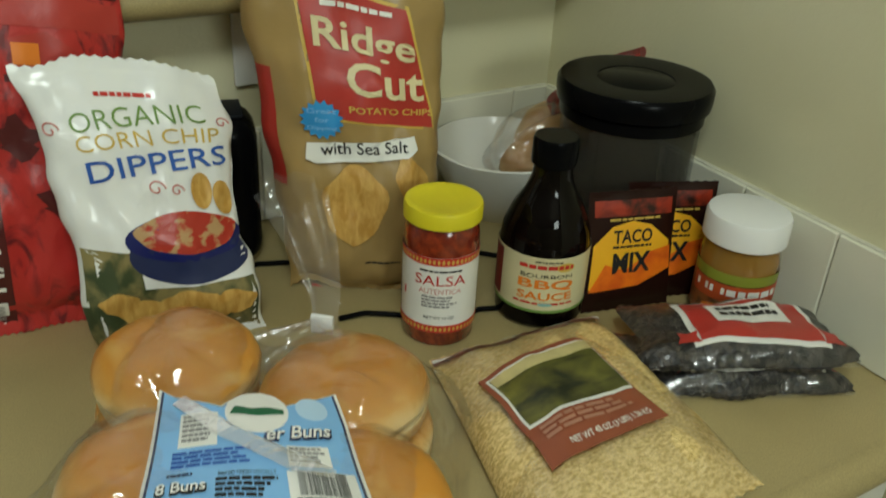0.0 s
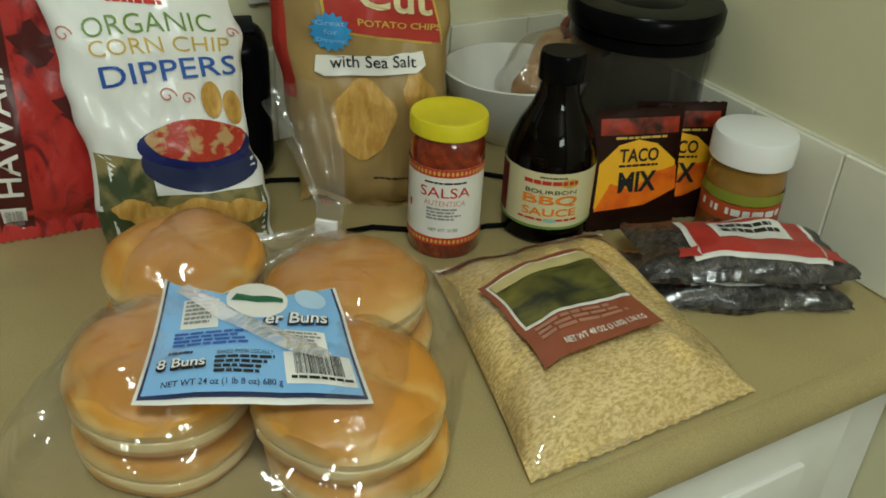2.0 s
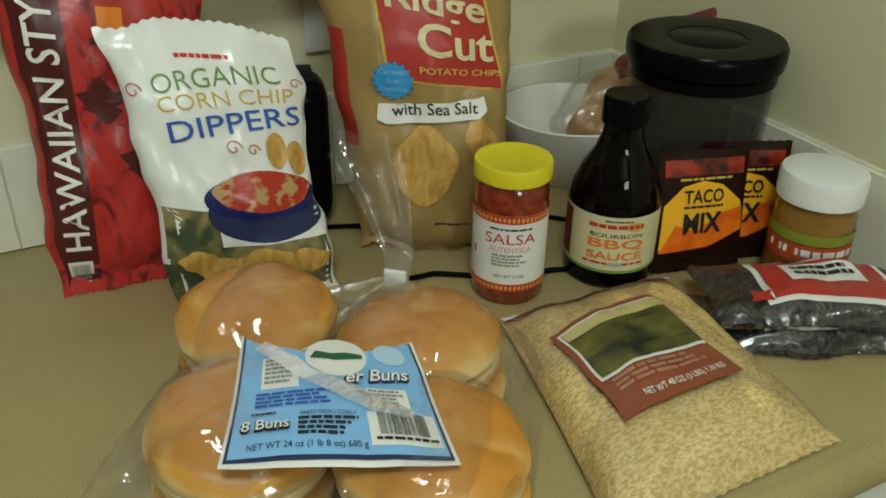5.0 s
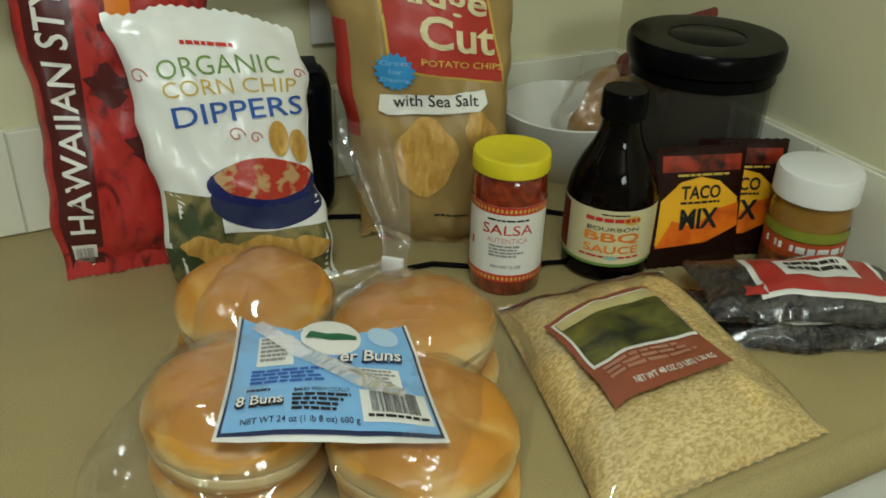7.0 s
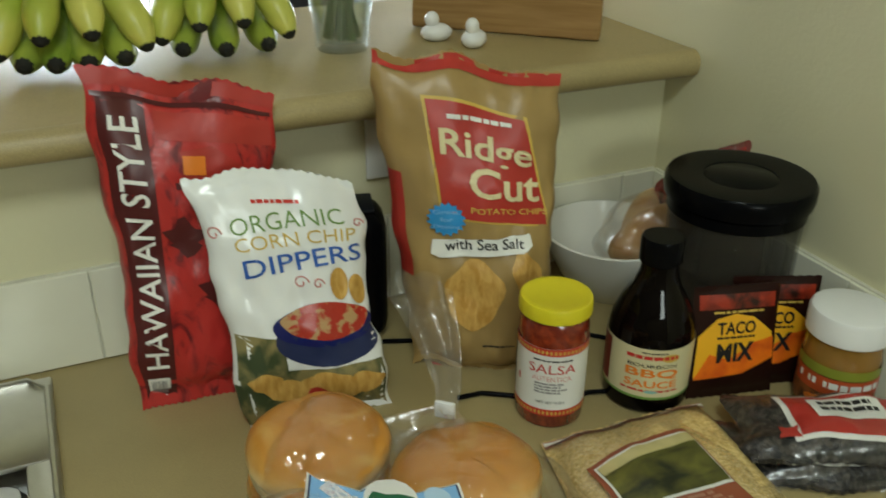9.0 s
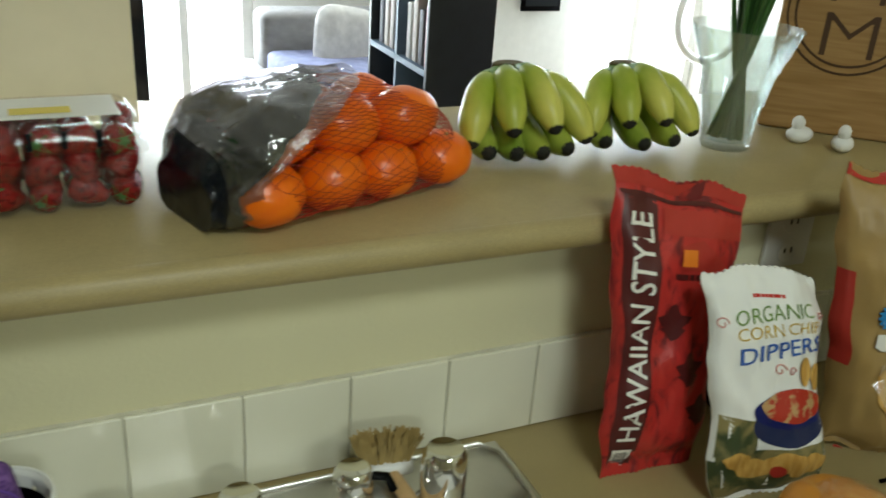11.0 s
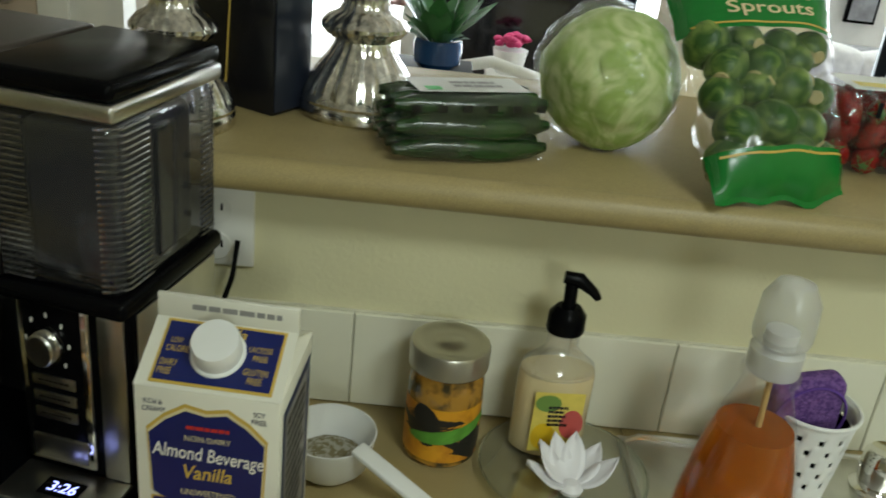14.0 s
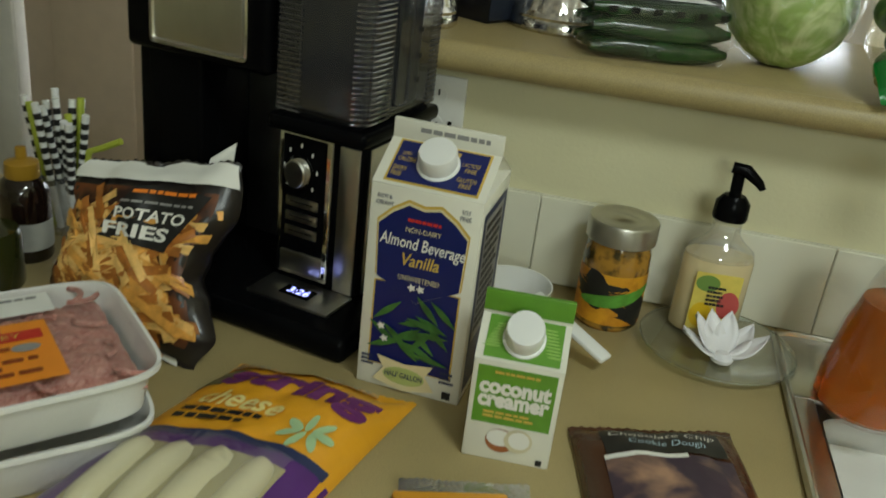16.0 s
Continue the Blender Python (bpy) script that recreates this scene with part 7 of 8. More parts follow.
def strawberries():
    t = thing("strawberry_box", pose(0.193, 0.128, BARZ, 0, 0, 2), "clear plastic clamshell of red strawberries", "strawberries")
    clamshell(t, 0.145, 0.105, 0.086, 0.62, CLEAR_STIFF)
    red = patchy("strawberry_skin", (0.26, 0.012, 0.010), (0.10, 0.005, 0.006), 220, 0.5, 0.6, 0.22, 0.5)
    leaf = material("strawberry_leaf", (0.06, 0.16, 0.03), 0.5, var=0.2)
    rnd = random.Random(4)
    for z in (0.018, 0.042, 0.064):
        for iy in range(3):
            for ix in range(4):
                bm = lathe([(0, -0.020), (0.006, -0.017), (0.012, -0.006), (0.0145, 0.006), (0.012, 0.014), (0.005, 0.017), (0, 0.0165)], 16)
                b = part("strawberry", bm, red, t)
                b.matrix_local = Matrix.Translation((-0.048 + 0.032 * ix + rnd.uniform(-0.004, 0.004), -0.032 + 0.031 * iy + rnd.uniform(-0.003, 0.003), z)) @ Euler((rnd.uniform(-1, 3), rnd.uniform(-1.5, 1.5), 0)).to_matrix().to_4x4()
                if rnd.random() < 0.5:
                    part("calyx", (lambda r: ([(0, 0, 0.018)] + [(r * (1 if k % 2 else 0.35) * math.cos(k * math.pi / 5), r * (1 if k % 2 else 0.35) * math.sin(k * math.pi / 5), 0.0175 - 0.004 * (k % 2)) for k in range(10)], [], [(0, k + 1, (k + 1) % 10 + 1) for k in range(10)]))(0.014), leaf, b)
    f = Flat((-0.050, -0.036, 0.0866), (0.10, 0, 0), (0, 0.070, 0))
    patch("label", f, 0, 0, 1, 1, PAPER, t, 0, 2, 2, "white lid label")
    patch("label_band", f, 0.1, 0.2, 0.6, 0.5, material("yellow_label_ink", (0.75, 0.60, 0.10), 0.4, var=0), t, 0.0005, 1, 1)
    for k in range(3):
        part("lid_slot", slab(-0.030 + 0.028 * k, -0.025 + 0.028 * k, -0.0500, -0.0488, 0.062, 0.078, 0.0004), DARK, t)


strawberries()


def oranges():
    t = thing("orange_bag", pose(0.418, 0.086, BARZ, 0, 0, 18) @ Matrix.Diagonal((1.11, 1, 0.92, 1)), "mesh bag of oranges with a dark printed plastic sleeve", "oranges")
    skin = patchy("orange_peel", (0.84, 0.135, 0.003), (0.90, 0.19, 0.005), 30, 0.3, 0.7, 0.28, 0.25)
    rnd = random.Random(2)
    spots = [(-0.074 + 0.060 * i, -0.046 + 0.066 * j, 0.031) for i in range(4) for j in range(2)]
    spots += [(-0.052 + 0.062 * i, -0.030 + 0.060 * j, 0.080) for i in range(3) for j in range(2)]
    for x, y, z in spots:
        r = rnd.uniform(0.0305, 0.0335)
        bm = blob(r, r, r * 0.95, (0, 0, 0), 4, 0.0012, 70, rnd.random())
        o = part("orange", bm, skin, t)
        o.matrix_local = Matrix.Translation((x + rnd.uniform(-0.004, 0.004), y + rnd.uniform(-0.006, 0.004), z + rnd.uniform(0, 0.004))) @ Euler((rnd.uniform(-0.6, 0.6), rnd.uniform(-0.6, 0.6), 0)).to_matrix().to_4x4()
        part("stem_scar", lathe([(0, r * 0.935), (0.003, r * 0.938), (0.0035, r * 0.932)], 10), GREEN_INK, o)

    def shell(x, a, grow=0.0):
        e = max(0.0, 1 - abs((x - 0.004) / 0.136) ** 4) ** 0.5
        hw, hh = (0.086 + grow) * max(e, 0.55), (0.116 + grow) * max(e, 0.45) * (1 - 0.9 * max(0, x - 0.06))
        c, s_ = math.cos(a), math.sin(a)
        y = math.copysign(abs(c) ** 0.6, c) * hw
        z = hh * 0.5 + math.copysign(abs(s_) ** 0.6, s_) * hh * 0.5
        k = noise.noise(Vector((x * 30, y * 30, z * 30))) + 0.5 * noise.noise(Vector((x * 80, y * 80, z * 80)))
        return Vector((x, y + 0.003 * k, max(0.002, z + 0.003 * k)))

    net = material("red_net", (0.40, 0.03, 0.01), 0.7, var=0)
    lines_v, lines_f = [], []
    na, nx = 60, 36
    for sgn in (1, -1):
        for k in range(na):
            pts = [shell(-0.10 + 0.236 * i / nx, 2 * math.pi * k / na + sgn * 1.4 * i / nx) for i in range(nx + 1)]
            for p, q in zip(pts, pts[1:]):
                d = (q - p).normalized()
                w = d.cross(Vector((0.3, 0.5, 0.8))).normalized() * 0.00035
                w2 = d.cross(w).normalized() * 0.00035
                b = len(lines_v)
                lines_v += [tuple(p + w), tuple(p - w * 0.5 + w2), tuple(p - w * 0.5 - w2), tuple(q + w), tuple(q - w * 0.5 + w2), tuple(q - w * 0.5 - w2)]
                lines_f += [(b, b + 1, b + 4, b + 3), (b + 1, b + 2, b + 5, b + 4), (b + 2, b, b + 3, b + 5)]
    part("red_mesh", (lines_v, [], lines_f), net, t, "fine red net", smooth=False)

    def sleeve(name, start, ends, mat, grow, label, cap):
        n, m = 60, 30
        v, fc = [], []
        for i in range(m + 1):
            for k in range(n):
                a = 2 * math.pi * k / n
                c, s_ = math.cos(a), math.sin(a)
                f, top, back, low = max(0, -c), max(0, s_), max(0, c), max(0, -s_)
                w = f + top + back + low
                end = (ends[0] * f + ends[1] * top + ends[2] * back + ends[3] * low) / w + 0.006 * noise.noise(Vector((3 * c, 3 * s_, 5)))
                x = start + (end - start) * i / m
                p = shell(x, a, grow)
                wr = 0.006 * noise.noise(p * 38 + Vector((9, 0, 0))) + 0.003 * noise.noise(p * 95)
                v.append(tuple(p + Vector((0, -wr * f, wr * top if p.z > 0.02 else 0))))
        for i in range(m):
            for k in range(n):
                q = (k + 1) % n
                fc.append((i * n + k, i * n + q, (i + 1) * n + q, (i + 1) * n + k))
        if cap:
            fc.append(tuple(range(n)))
        return part(name, (v, [], fc), mat, t, label)

    dark = patchy("dark_printed_film", (0.003, 0.005, 0.009), (0.035, 0.038, 0.042), 16, 0.48, 0.80, 0.20, 0.8, detail=4)
    sleeve("plastic_sleeve", -0.125, (-0.104, 0.006, 0.060, -0.090), dark, 0.005, "dark printed plastic sleeve", True)
    sleeve("clear_sleeve_edge", -0.115, (-0.094, 0.045, 0.105, -0.080), film("clear_sleeve_film", 0.16, (0.62, 0.60, 0.64), 0.12, 0.9, 35, 0.02), 0.009, "clear edge of the sleeve", False)


oranges()


def banana_bunch(x, y, yaw, upper, lower, size, label):
    t = thing("banana_bunch", pose(x, y, BARZ, 0, 0, yaw) @ Matrix.Scale(size, 4), label, "bananas", "banana bunches")
    skin = patchy("green_yellow_peel", (0.30, 0.38, 0.03), (0.60, 0.58, 0.12), 11, 0.35, 0.65, 0.34, 0.15)
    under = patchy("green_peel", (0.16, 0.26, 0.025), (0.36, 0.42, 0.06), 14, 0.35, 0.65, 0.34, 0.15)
    neck = material("green_stem", (0.10, 0.22, 0.02), 0.4, var=0.15)
    tip = material("banana_tip", (0.012, 0.012, 0.008), 0.8, var=0.2)
    part("crown", lathe([(0, 0.096), (0.013, 0.096), (0.016, 0.102), (0.017, 0.112), (0.013, 0.115), (0, 0.113)], 20, sx=1.4, sy=0.9), material("crown_brown", (0.10, 0.075, 0.03), 0.8, var=0.3), t, "dark cut crown")
    for row, n in enumerate((upper, lower)):
        for k in range(n):
            s = (2 * k / (n - 1) - 1) + 0.06 * math.sin(5 * k + row)
            if row == 0:
                p0, p1, p2 = Vector((0.014 * s, -0.002, 0.104)), Vector((0.058 * s, -0.040, 0.128 - 0.024 * abs(s))), Vector((0.080 * s, -0.114 + 0.030 * abs(s), 0.062 - 0.030 * abs(s)))
            else:
                p0, p1, p2 = Vector((0.012 * s, 0.004, 0.098)), Vector((0.050 * s, 0.010, 0.030)), Vector((0.058 * s, -0.100 + 0.015 * abs(s), 0.019))
            pts, rad = [], []
            for i in range(17):
                q = i / 16
                pts.append(tuple(p0 * (1 - q) ** 2 + p1 * 2 * q * (1 - q) + p2 * q * q))
                rad.append(0.0066 + 0.0007 * i if i < 4 else min(0.0208, 0.0090 + 0.0026 * (i - 3)) if i < 13 else 0.0212 * (1 - ((i - 12) / 4.6) ** 2.2 * 0.70))
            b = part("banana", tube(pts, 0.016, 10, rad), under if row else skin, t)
            part("stalk", tube(pts[:6], 0.007, 9, [r + 0.0005 for r in rad[:6]]), neck, b, "green stalk")
            e, d = Vector(pts[-1]), (Vector(pts[-1]) - Vector(pts[-2])).normalized()
            part("blossom_tip", tube([tuple(e - d * 0.001), tuple(e + d * 0.003), tuple(e + d * 0.006)], 0.006, 9, [rad[-1] + 0.0008, 0.0078, 0.004]), tip, b)
    return t


banana_bunch(0.680, 0.184, -4, 4, 4, 0.88, "bunch of green-yellow bananas with a brown cut crown")
banana_bunch(0.842, 0.186, -8, 4, 3, 0.84, "smaller bunch of green-yellow bananas")


def flower_vase():
    t = thing("glass_vase", pose(0.968, 0.122, BARZ), "tall clear glass vase with green flower stems", "vase")
    part("vase", lathe([(0, 0), (0.029, 0), (0.031, 0.004), (0.034, 0.04), (0.046, 0.095), (0.062, 0.138), (0.068, 0.150), (0.066, 0.151), (0.060, 0.138), (0.044, 0.095), (0.0325, 0.04), (0.028, 0.010), (0, 0.010)], 44), film("vase_glass", 0.12, (0.93, 0.97, 0.96), 0.02, 0.02, 10, 0.04), t)
    g = material("stem_green", (0.035, 0.10, 0.02), 0.5, var=0.25)
    rnd = random.Random(6)
    for k in range(30):
        a, r = rnd.uniform(0, 6.283), rnd.uniform(0.004, 0.022)
        b = a + rnd.uniform(1.5, 3.5)
        part("stem", tube([(r * math.cos(a), r * math.sin(a), 0.012), (0.4 * r * math.cos(b), 0.4 * r * math.sin(b), 0.11), (1.4 * r * math.cos(b), 1.4 * r * math.sin(b), 0.21), (2.6 * r * math.cos(b), 2.6 * r * math.sin(b), 0.36)], 0.0032, 7), g, t)
    for k in range(14):
        a = rnd.uniform(0, 6.283)
        part("leaf", ([(0, 0, 0.16), (0.012 * math.cos(a + 1.5), 0.012 * math.sin(a + 1.5), 0.23), (0.05 * math.cos(a), 0.05 * math.sin(a), 0.30), (-0.012 * math.cos(a + 1.5), -0.012 * math.sin(a + 1.5), 0.23)], [], [(0, 1, 2, 3)]), g, t, smooth=False)


flower_vase()


def cutting_board():
    lean = 0.062
    m = Matrix.Translation((1.172, 0.108, BARZ)) @ Matrix.Rotation(radians(-42), 4, "Z") @ Matrix.Rotation(radians(-2), 4, "X")
    t = thing("cutting_board", m, "wooden cutting board with a round engraved monogram", "cutting board")
    wood = patchy("bamboo_wood", (0.30, 0.165, 0.055), (0.40, 0.235, 0.09), 9, 0.35, 0.65, 0.45, 0.05, stretch=(1, 6, 14), detail=6)
    part("board", slab(-0.120, 0.120, 0, 0.016, 0.001, 0.36, 0.004, 3), wood, t)
    burn = material("burnt_engraving", (0.07, 0.032, 0.012), 0.7, var=0.2)
    for r in (0.082, 0.072):
        part("engraved_ring", tube([(-0.030 + r * math.cos(2 * math.pi * k / 60), -0.0003, 0.165 + r * math.sin(2 * math.pi * k / 60)) for k in range(61)], 0.0016, 6), burn, t)
    text("M", Flat((-0.085, 0, 0.100), (0.11, 0, 0), (0, 0, 0.11)), 0.20, 0.05, 0.80, 0.55, burn, t, 0.0006, bold=-0.015, name="monogram")
    text("M", Flat((-0.085, 0, 0.100), (0.11, 0, 0), (0, 0, 0.11)), 0.20, 0.68, 0.80, 1.15, burn, t, 0.0006, bold=-0.015, name="monogram")


cutting_board()
for k, (x, y) in enumerate(((1.084, 0.112), (1.112, 0.066))):
    t = thing("ceramic_ornament", pose(x, y, BARZ, 0, 0, 40 * k), "small white ceramic ornament on the bar", "ornament", "white ornaments")
    part("ornament_body", merge(blob(0.020, 0.014, 0.011, (0, 0, 0.0105), 3), blob(0.009, 0.008, 0.010, (-0.006, 0, 0.026), 3)), material("white_ceramic", (0.80, 0.79, 0.76), 0.3, var=0.02), t)

# ---------------------------------------------------------------- the living room
structure("wall_living_far", merge(slab(-4.2, -1.75, 4.0, 4.1, 0, 2.44), slab(-1.75, -0.42, 4.0, 4.1, 0, 0.06), slab(-1.75, -0.42, 4.0, 4.1, 2.1, 2.44), slab(-0.42, 0.55, 4.0, 4.1, 0, 2.44), slab(0.55, 1.25, 4.0, 4.1, 0, 0.06), slab(0.55, 1.25, 4.0, 4.1, 2.1, 2.44), slab(1.25, 3.20, 4.0, 4.1, 0, 2.44), slab(3.20, 4.2, 4.0, 4.1, 2.1, 2.44)), WHITE_PAINT, "white painted living room wall with window openings")
structure("wall_living_right", slab(4.2, 4.3, 0.42, 5.0, 0, 2.44), WHITE_PAINT, "white painted living room wall")
structure("column", slab(0.105, 0.308, 0.60, 0.80, 0, 2.44), material("warm_white_paint", (0.78, 0.70, 0.55), 0.8, var=0.03), "cream painted square column beside the bar")
structure("backdrop", slab(-3.2, 4.2, 4.9, 4.95, 0.0, 2.44), glow("bright_daylight", (0.90, 0.96, 1.0), 4.0), "bright overexposed daylight beyond the windows")
for i, (a, b) in enumerate(((0.55, 1.25), (3.20, 4.2), (-1.75, -0.42))):
    w = structure("window_%d" % (i + 1), merge(slab(a, a + 0.05, 4.02, 4.07, 0.0 if i == 1 else 0.06, 2.1), slab(b - 0.05, b, 4.02, 4.07, 0.0 if i == 1 else 0.06, 2.1), slab(a, b, 4.02, 4.07, 2.05, 2.1), slab((a + b) / 2 - 0.02, (a + b) / 2 + 0.02, 4.02, 4.07, 0.0 if i == 1 else 0.06, 2.1)), WHITE_PAINT, "white framed bright window")


def bookcase():
    t = thing("bookcase", pose(1.400, 2.05, 0), "tall black bookcase with open shelves of books", "bookcase")
    d = material("black_wood", (0.012, 0.014, 0.020), 0.4, var=0.15)
    part("side_board", slab(0.0, 0.25, 0.0, 0.025, 0, 1.95, 0.003), d, t)
    part("side_board", slab(0.0, 0.25, 0.565, 0.59, 0, 1.95, 0.003), d, t)
    part("back_board", slab(0.225, 0.25, 0.02, 0.57, 0, 1.95), WHITE_PAINT, t)
    part("upright", slab(0.0, 0.22, 0.285, 0.305, 0.05, 1.93), material("blue_grey_wood", (0.10, 0.15, 0.22), 0.5, var=0.1), t)
    for k in range(6):
        part("shelf", slab(0.0, 0.22, 0.02, 0.57, 0.05 + 0.37 * k, 0.072 + 0.37 * k), material("blue_grey_wood", (0.10, 0.15, 0.22), 0.5, var=0.1), t)
    rnd = random.Random(9)
    for k in range(2, 5):
        for j in range(9):
            y = 0.05 + 0.056 * j
            if abs(y - 0.295) < 0.04:
                continue
            h = rnd.uniform(0.16, 0.27)
            c = rnd.choice(((0.5, 0.45, 0.42), (0.08, 0.08, 0.1), (0.45, 0.2, 0.2), (0.6, 0.6, 0.6)))
            b = thing("book", pose(1.417, 2.05 + y, 0.0725 + 0.37 * k), "upright book on a shelf of the bookcase", "book", "books")
            part("cover", slab(0, 0.16, -0.018, 0.018, 0, h, 0.002), material("book_cover", c, 0.6), b)


bookcase()


def cushion_mesh():
    bm = blob(1, 1, 1, (0, 0, 0), 4)
    for v in bm.verts:
        x, y, z = v.co
        sx, sz = math.copysign(abs(x) ** 0.5, x), math.copysign(abs(z) ** 0.5, z)
        v.co = (0.17 * sx, 0.075 * y * (1 - 0.5 * max(abs(sx), abs(sz)) ** 6) + 0.006 * noise.noise(Vector((x, y, z)) * 4), 0.17 * sz)
    return bm


def sofa():
    t = thing("armchair_sofa", pose(1.52, 3.10, 0) @ Matrix.Diagonal((1, 1, 0.60, 1)), "grey upholstered sofa with a purple-blue throw", "sofa")
    g = material("grey_upholstery", (0.30, 0.29, 0.29), 0.9, var=0.12, bump=0.3, bump_scale=200)
    part("seat", slab(-0.35, 0.55, -0.35, 0.40, 0.12, 0.76, 0.05, 4), g, t)
    part("backrest", slab(-0.35, 0.55, 0.35, 0.60, 0.12, 1.28, 0.06, 4), g, t)
    part("armrest", slab(-0.48, -0.33, -0.35, 0.60, 0.10, 0.86, 0.05, 4), g, t)
    for x in (-0.30, 0.50):
        for y in (-0.28, 0.52):
            part("foot", slab(x - 0.03, x + 0.03, y - 0.03, y + 0.03, 0.0, 0.125, 0.004), DARK, t)
    part("throw_blanket", slab(-0.34, 0.54, -0.36, 0.36, 0.755, 1.00, 0.05, 4), material("lavender_fabric", (0.26, 0.28, 0.45), 0.9, var=0.2, scale=20, bump=0.4, bump_scale=60), t, "crumpled purple-blue throw")
    for k, (x, y, z, r) in enumerate(((0.02, 0.22, 1.12, 10), (0.24, 0.24, 1.10, -12))):
        p = thing("cushion", pose(1.52 + x, 3.10 + y, z - 0.47, -15, r, 5), "white patterned cushion on the sofa", "cushion", "sofa cushions")
        part("cushion_body", cushion_mesh(), material("white_cotton", (0.72, 0.70, 0.68), 0.9, var=0.12, scale=25), p)


sofa()


def dining_set():
    t = thing("black_pedestal", pose(-0.275, 1.68, 0) @ Matrix.Diagonal((1.1, 1.1, 0.767, 1)), "black square pedestal stand", "stand")
    part("stand_body", box(0.20, 0.20, 1.160, 0.004), DARK, t)
    p = thing("potted_plant", pose(-0.268, 1.66, 0.892) @ Matrix.Scale(1.35, 4), "bushy green house plant in a blue pot", "plant")
    part("pot", lathe([(0, 0), (0.036, 0), (0.048, 0.012), (0.050, 0.05), (0.046, 0.058), (0.042, 0.054), (0, 0.05)], 32), material("blue_glaze", (0.01, 0.05, 0.16), 0.2, var=0.1), p)
    g = material("house_plant_leaf", (0.05, 0.17, 0.05), 0.4, var=0.3)
    rnd = random.Random(11)
    for k in range(60):
        a, e, L = rnd.uniform(0, 6.283), rnd.uniform(0.3, 1.45), rnd.uniform(0.06, 0.15)
        d = Vector((math.cos(a) * math.cos(e), math.sin(a) * math.cos(e), math.sin(e)))
        w = d.cross(Vector((0, 0, 1))).normalized() * rnd.uniform(0.010, 0.022)
        o = Vector((0.02 * math.cos(a), 0.02 * math.sin(a), 0.05))
        part("leaf", ([tuple(o), tuple(o + d * L * 0.6 + w), tuple(o + d * L + Vector((0, 0, -0.012))), tuple(o + d * L * 0.6 - w), tuple(o + d * L * 0.6 + Vector((0, 0, -0.004)))], [], [(0, 1, 4), (1, 2, 4), (2, 3, 4), (3, 0, 4)]), g, p)
    tb = thing("dining_table", pose(-0.79, 2.08, 0), "white dining table with a pale cloth", "table")
    part("tabletop", slab(-0.6, 0.35, -0.35, 0.5, 0.72, 0.76, 0.005), WHITE_PAINT, tb)
    for x in (-0.55, 0.30):
        for y in (-0.30, 0.45):
            part("leg", slab(x - 0.025, x + 0.025, y - 0.025, y + 0.025, 0, 0.72, 0.003), WHITE_PAINT, tb)
    v = thing("silver_vase", pose(-0.462, 1.80, 0.76) @ Matrix.Diagonal((1, 1, 0.72, 1)), "tall silver vase of pink flowers on the table", "vase")
    part("vase", lathe([(0, 0), (0.05, 0), (0.055, 0.01), (0.035, 0.10), (0.040, 0.28), (0.055, 0.36), (0.052, 0.36), (0.036, 0.28), (0, 0.27)], 32), MERCURY, v)
    pk = material("pink_petals", (0.72, 0.38, 0.36), 0.7, var=0.15, scale=40)
    for k in range(46):
        a, r, z = rnd.uniform(0, 6.283), rnd.uniform(0.0, 0.09), rnd.uniform(0.37, 0.50)
        part("blossom", blob(0.022, 0.022, 0.016, (r * math.cos(a), r * math.sin(a), z), 2, 0.008, 60, k), pk, v)
    gl = thing("pale_glass", pose(-0.470, 1.76, 0.76) @ Matrix.Diagonal((1, 1, 0.5, 1)), "tall pale aqua drinking glass on the table", "glass")
    part("tumbler", lathe([(0, 0), (0.03, 0), (0.040, 0.30), (0.037, 0.30), (0.028, 0.01), (0, 0.01)], 28), material("aqua_glass", (0.55, 0.72, 0.75), 0.2, var=0.05), gl)
    c = thing("dining_chair", pose(-0.10, 1.72, 0) @ Matrix.Diagonal((1, 1, 0.87, 1)), "white dining chair with a rounded back", "chair")
    part("seat", slab(-0.2, 0.2, -0.2, 0.2, 0.43, 0.47, 0.015, 3), WHITE_PAINT, c)
    part("backrest", tube([(-0.19, 0.18, 0.45), (-0.19, 0.2, 0.85), (-0.15, 0.21, 0.95), (0, 0.22, 0.99), (0.15, 0.21, 0.95), (0.19, 0.2, 0.85), (0.19, 0.18, 0.45)], 0.022, 12), WHITE_PAINT, c)
    for x in (-0.17, 0.17):
        for y in (-0.17, 0.17):
            part("leg", tube([(x, y, 0), (x * 0.95, y * 0.95, 0.44)], 0.016, 10), WHITE_PAINT, c)


dining_set()
t = thing("tv_console", pose(0.42, 3.6, 0) @ Matrix.Diagonal((1, 1, 0.45, 1)), "low black media console", "console")
part("console_body", slab(-0.85, 0.15, -0.2, 0.2, 0.05, 0.62, 0.006), DARK, t)
for x in (-0.7, -0.35, 0.0):
    part("drawer_front", slab(x - 0.14, x + 0.14, -0.206, -0.200, 0.1, 0.55, 0.003), BLACK, t)
t = thing("television", pose(0.30, 3.6, 0.28) @ Matrix.Diagonal((1, 1, 1.0, 1)), "large flat black television on the console", "television")
part("screen", slab(-0.62, 0.36, -0.02, 0.02, 0.06, 0.66, 0.006), material("dark_screen", (0.006, 0.006, 0.008), 0.12, var=0.05), t)
part("stand", slab(-0.35, 0.1, -0.09, 0.09, 0.0, 0.02, 0.004), BLACK, t)
part("stem", slab(-0.16, -0.10, -0.015, 0.015, 0.015, 0.08), BLACK, t)
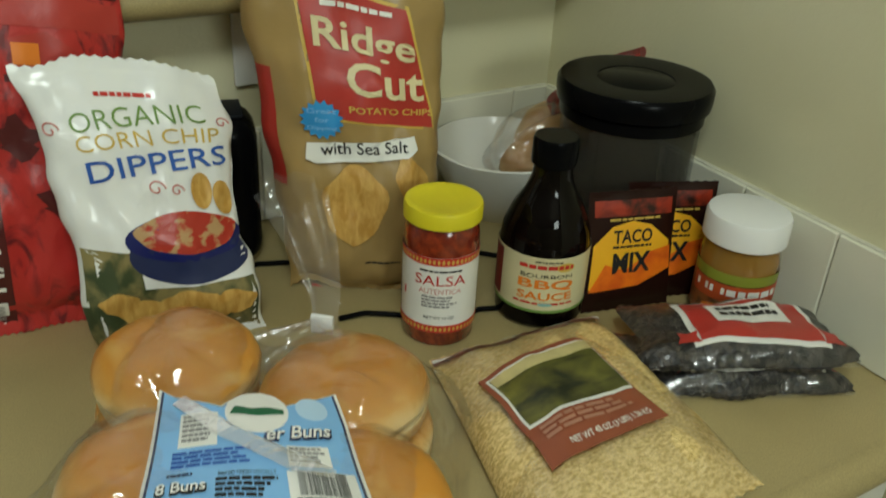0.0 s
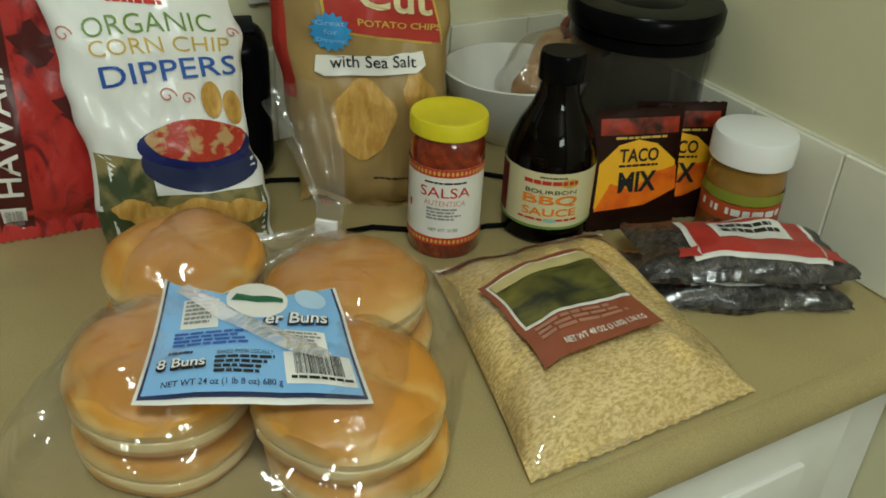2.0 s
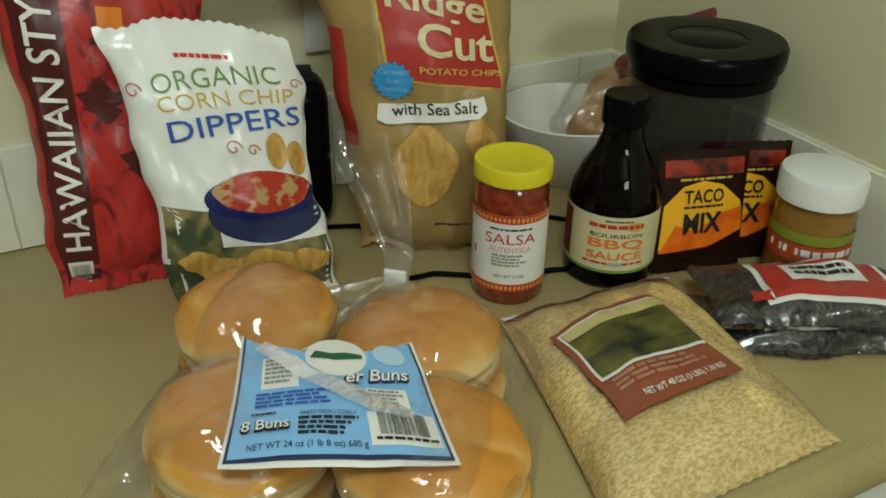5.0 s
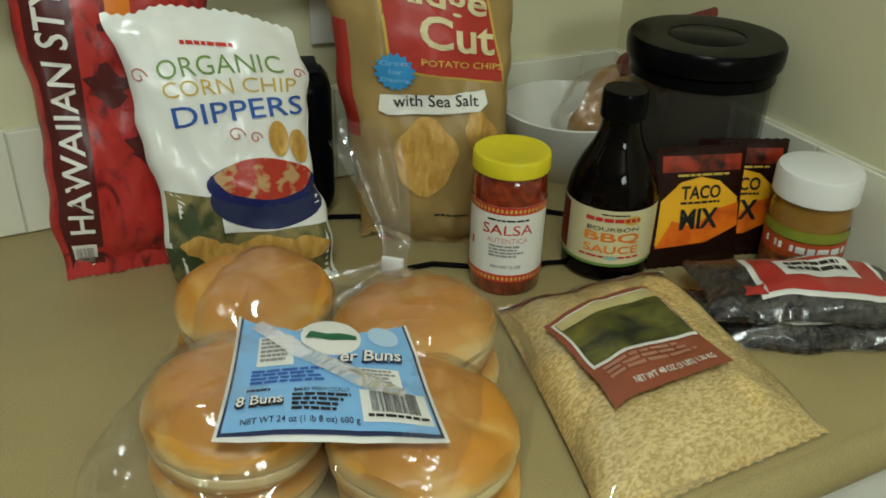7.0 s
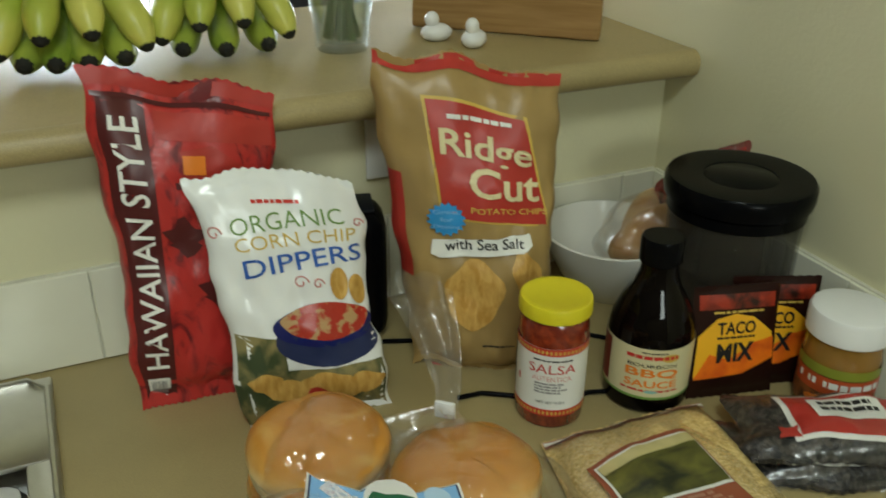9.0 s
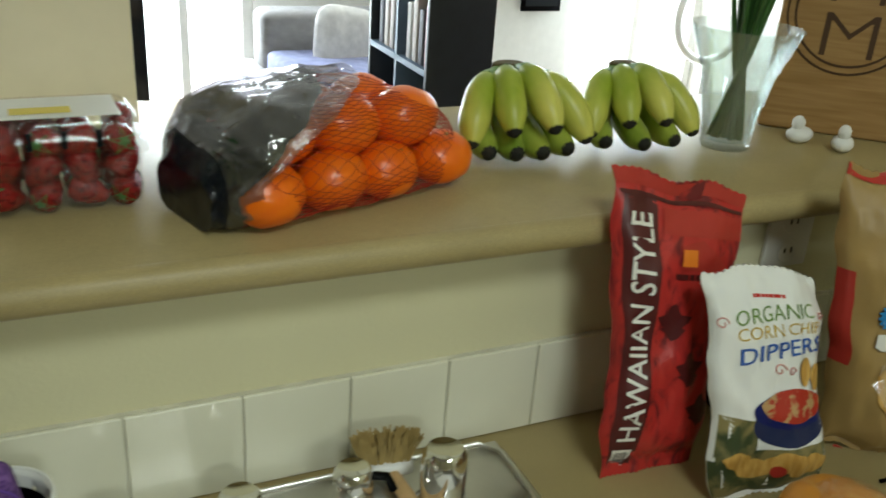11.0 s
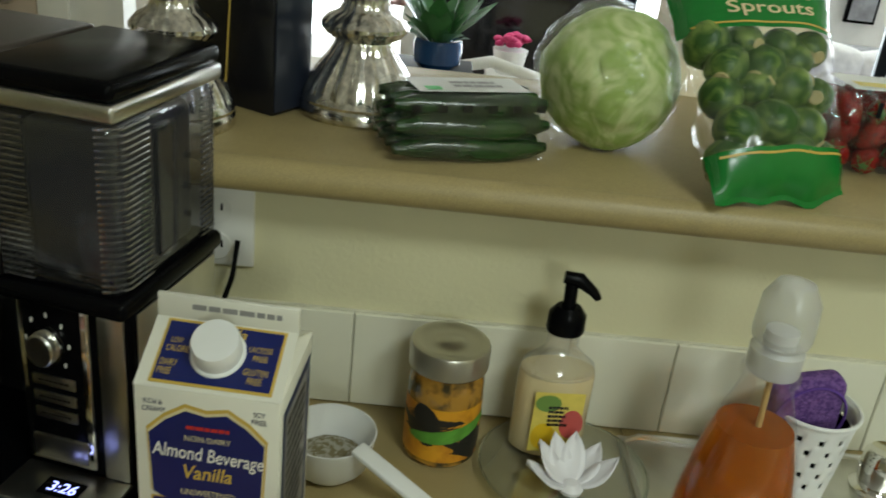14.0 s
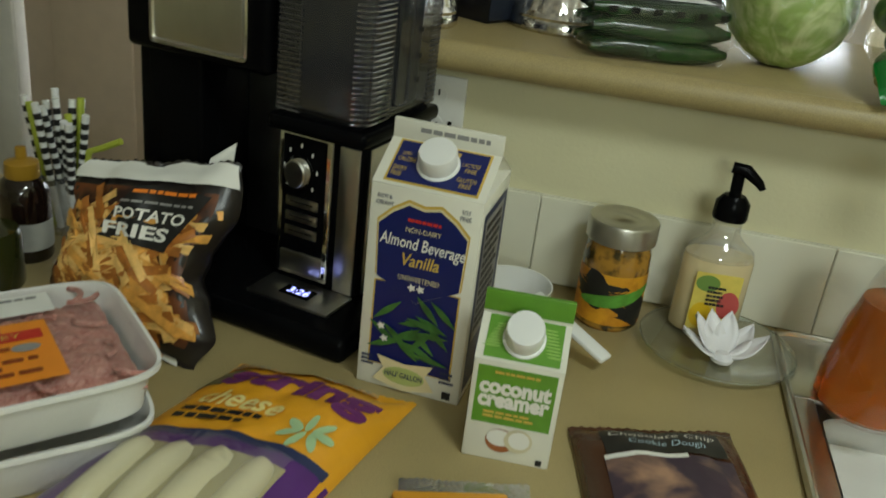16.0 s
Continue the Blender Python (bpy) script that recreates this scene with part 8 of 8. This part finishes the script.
t = thing("pink_flower_pot", pose(0.06, 3.25, 0.077) @ Matrix.Diagonal((1, 1, 0.77, 1)), "white pot of bright pink flowers on a white stand", "plant")
part("stand", slab(-0.10, 0.10, -0.1, 0.1, -0.10, 0.60, 0.004), WHITE_PAINT, t)
part("pot", lathe([(0, 0.6), (0.06, 0.6), (0.08, 0.74), (0.07, 0.74), (0, 0.72)], 28), WHITE, t)
rnd = random.Random(21)
for k in range(30):
    a, r = rnd.uniform(0, 6.283), rnd.uniform(0, 0.075)
    part("blossom", blob(0.022, 0.022, 0.018, (r * math.cos(a), r * math.sin(a), 0.76 + rnd.uniform(0, 0.06)), 2, 0.006, 60, k), material("magenta_petals", (0.55, 0.03, 0.14), 0.6), t)
t = thing("framed_picture", pose(2.96, 3.985, 0.98), "dark framed picture on the white wall", "picture")
part("frame", slab(-0.13, 0.13, -0.03, 0.0, -0.30, 0.45, 0.004), BLACK, t)
part("canvas", slab(-0.11, 0.11, -0.033, -0.029, -0.27, 0.42), DARK, t)
t = thing("small_picture", pose(1.90, 3.985, 0.93), "small dark picture on the white wall", "picture")
part("frame", slab(-0.08, 0.08, -0.03, 0.0, -0.10, 0.12, 0.004), BLACK, t)
part("canvas", slab(-0.065, 0.065, -0.033, -0.029, -0.085, 0.105), material("grey_print", (0.3, 0.3, 0.32), 0.5, var=0.3), t)
t = thing("round_mirror", pose(3.95, 3.60, 0.70), "large round white framed ornament before the bright window", "ornament")
part("ring", tube([(0.26 * math.cos(2 * math.pi * k / 48), 0, 0.26 * math.sin(2 * math.pi * k / 48)) for k in range(49)], 0.025, 10), WHITE_PAINT, t)
part("stand", slab(-0.03, 0.03, -0.03, 0.03, -0.70, -0.25), WHITE_PAINT, t)
# hall with a door beyond the end of the bar
structure("wall_hall", merge(slab(-4.2, -2.22, 1.6, 1.7, 0, 2.44), slab(-1.32, -1.10, 1.6, 1.7, 0, 2.44), slab(-2.22, -1.32, 1.6, 1.7, 2.06, 2.44)), WHITE_PAINT, "white painted hall wall round the door")
d = structure("door_1", slab(-2.20, -1.34, 1.625, 1.665, 0.01, 2.05, 0.002), material("beige_door_paint", (0.56, 0.45, 0.35), 0.5, var=0.04), "beige panelled hall door")
for x0 in (-2.10, -1.73):
    for z0, z1 in ((0.15, 0.85), (0.98, 1.92)):
        part("door_panel", slab(x0, x0 + 0.29, 1.615, 1.628, z0, z1, 0.006), material("beige_door_paint", (0.56, 0.45, 0.35), 0.5, var=0.04), d)
part("door_knob", moved(lathe([(0, 0), (0.025, 0), (0.012, 0.02), (0.028, 0.04), (0.026, 0.055), (0, 0.06)], 24), pose(-1.40, 1.625, 0.98, 90, 0, 0)), CHROME, d)
structure("door_trim", merge(slab(-2.30, -2.22, 1.585, 1.60, 0, 2.12, 0.003), slab(-1.32, -1.24, 1.585, 1.60, 0, 2.12, 0.003), slab(-2.30, -1.24, 1.585, 1.60, 2.06, 2.14, 0.003)), WHITE_PAINT, "white door casing")
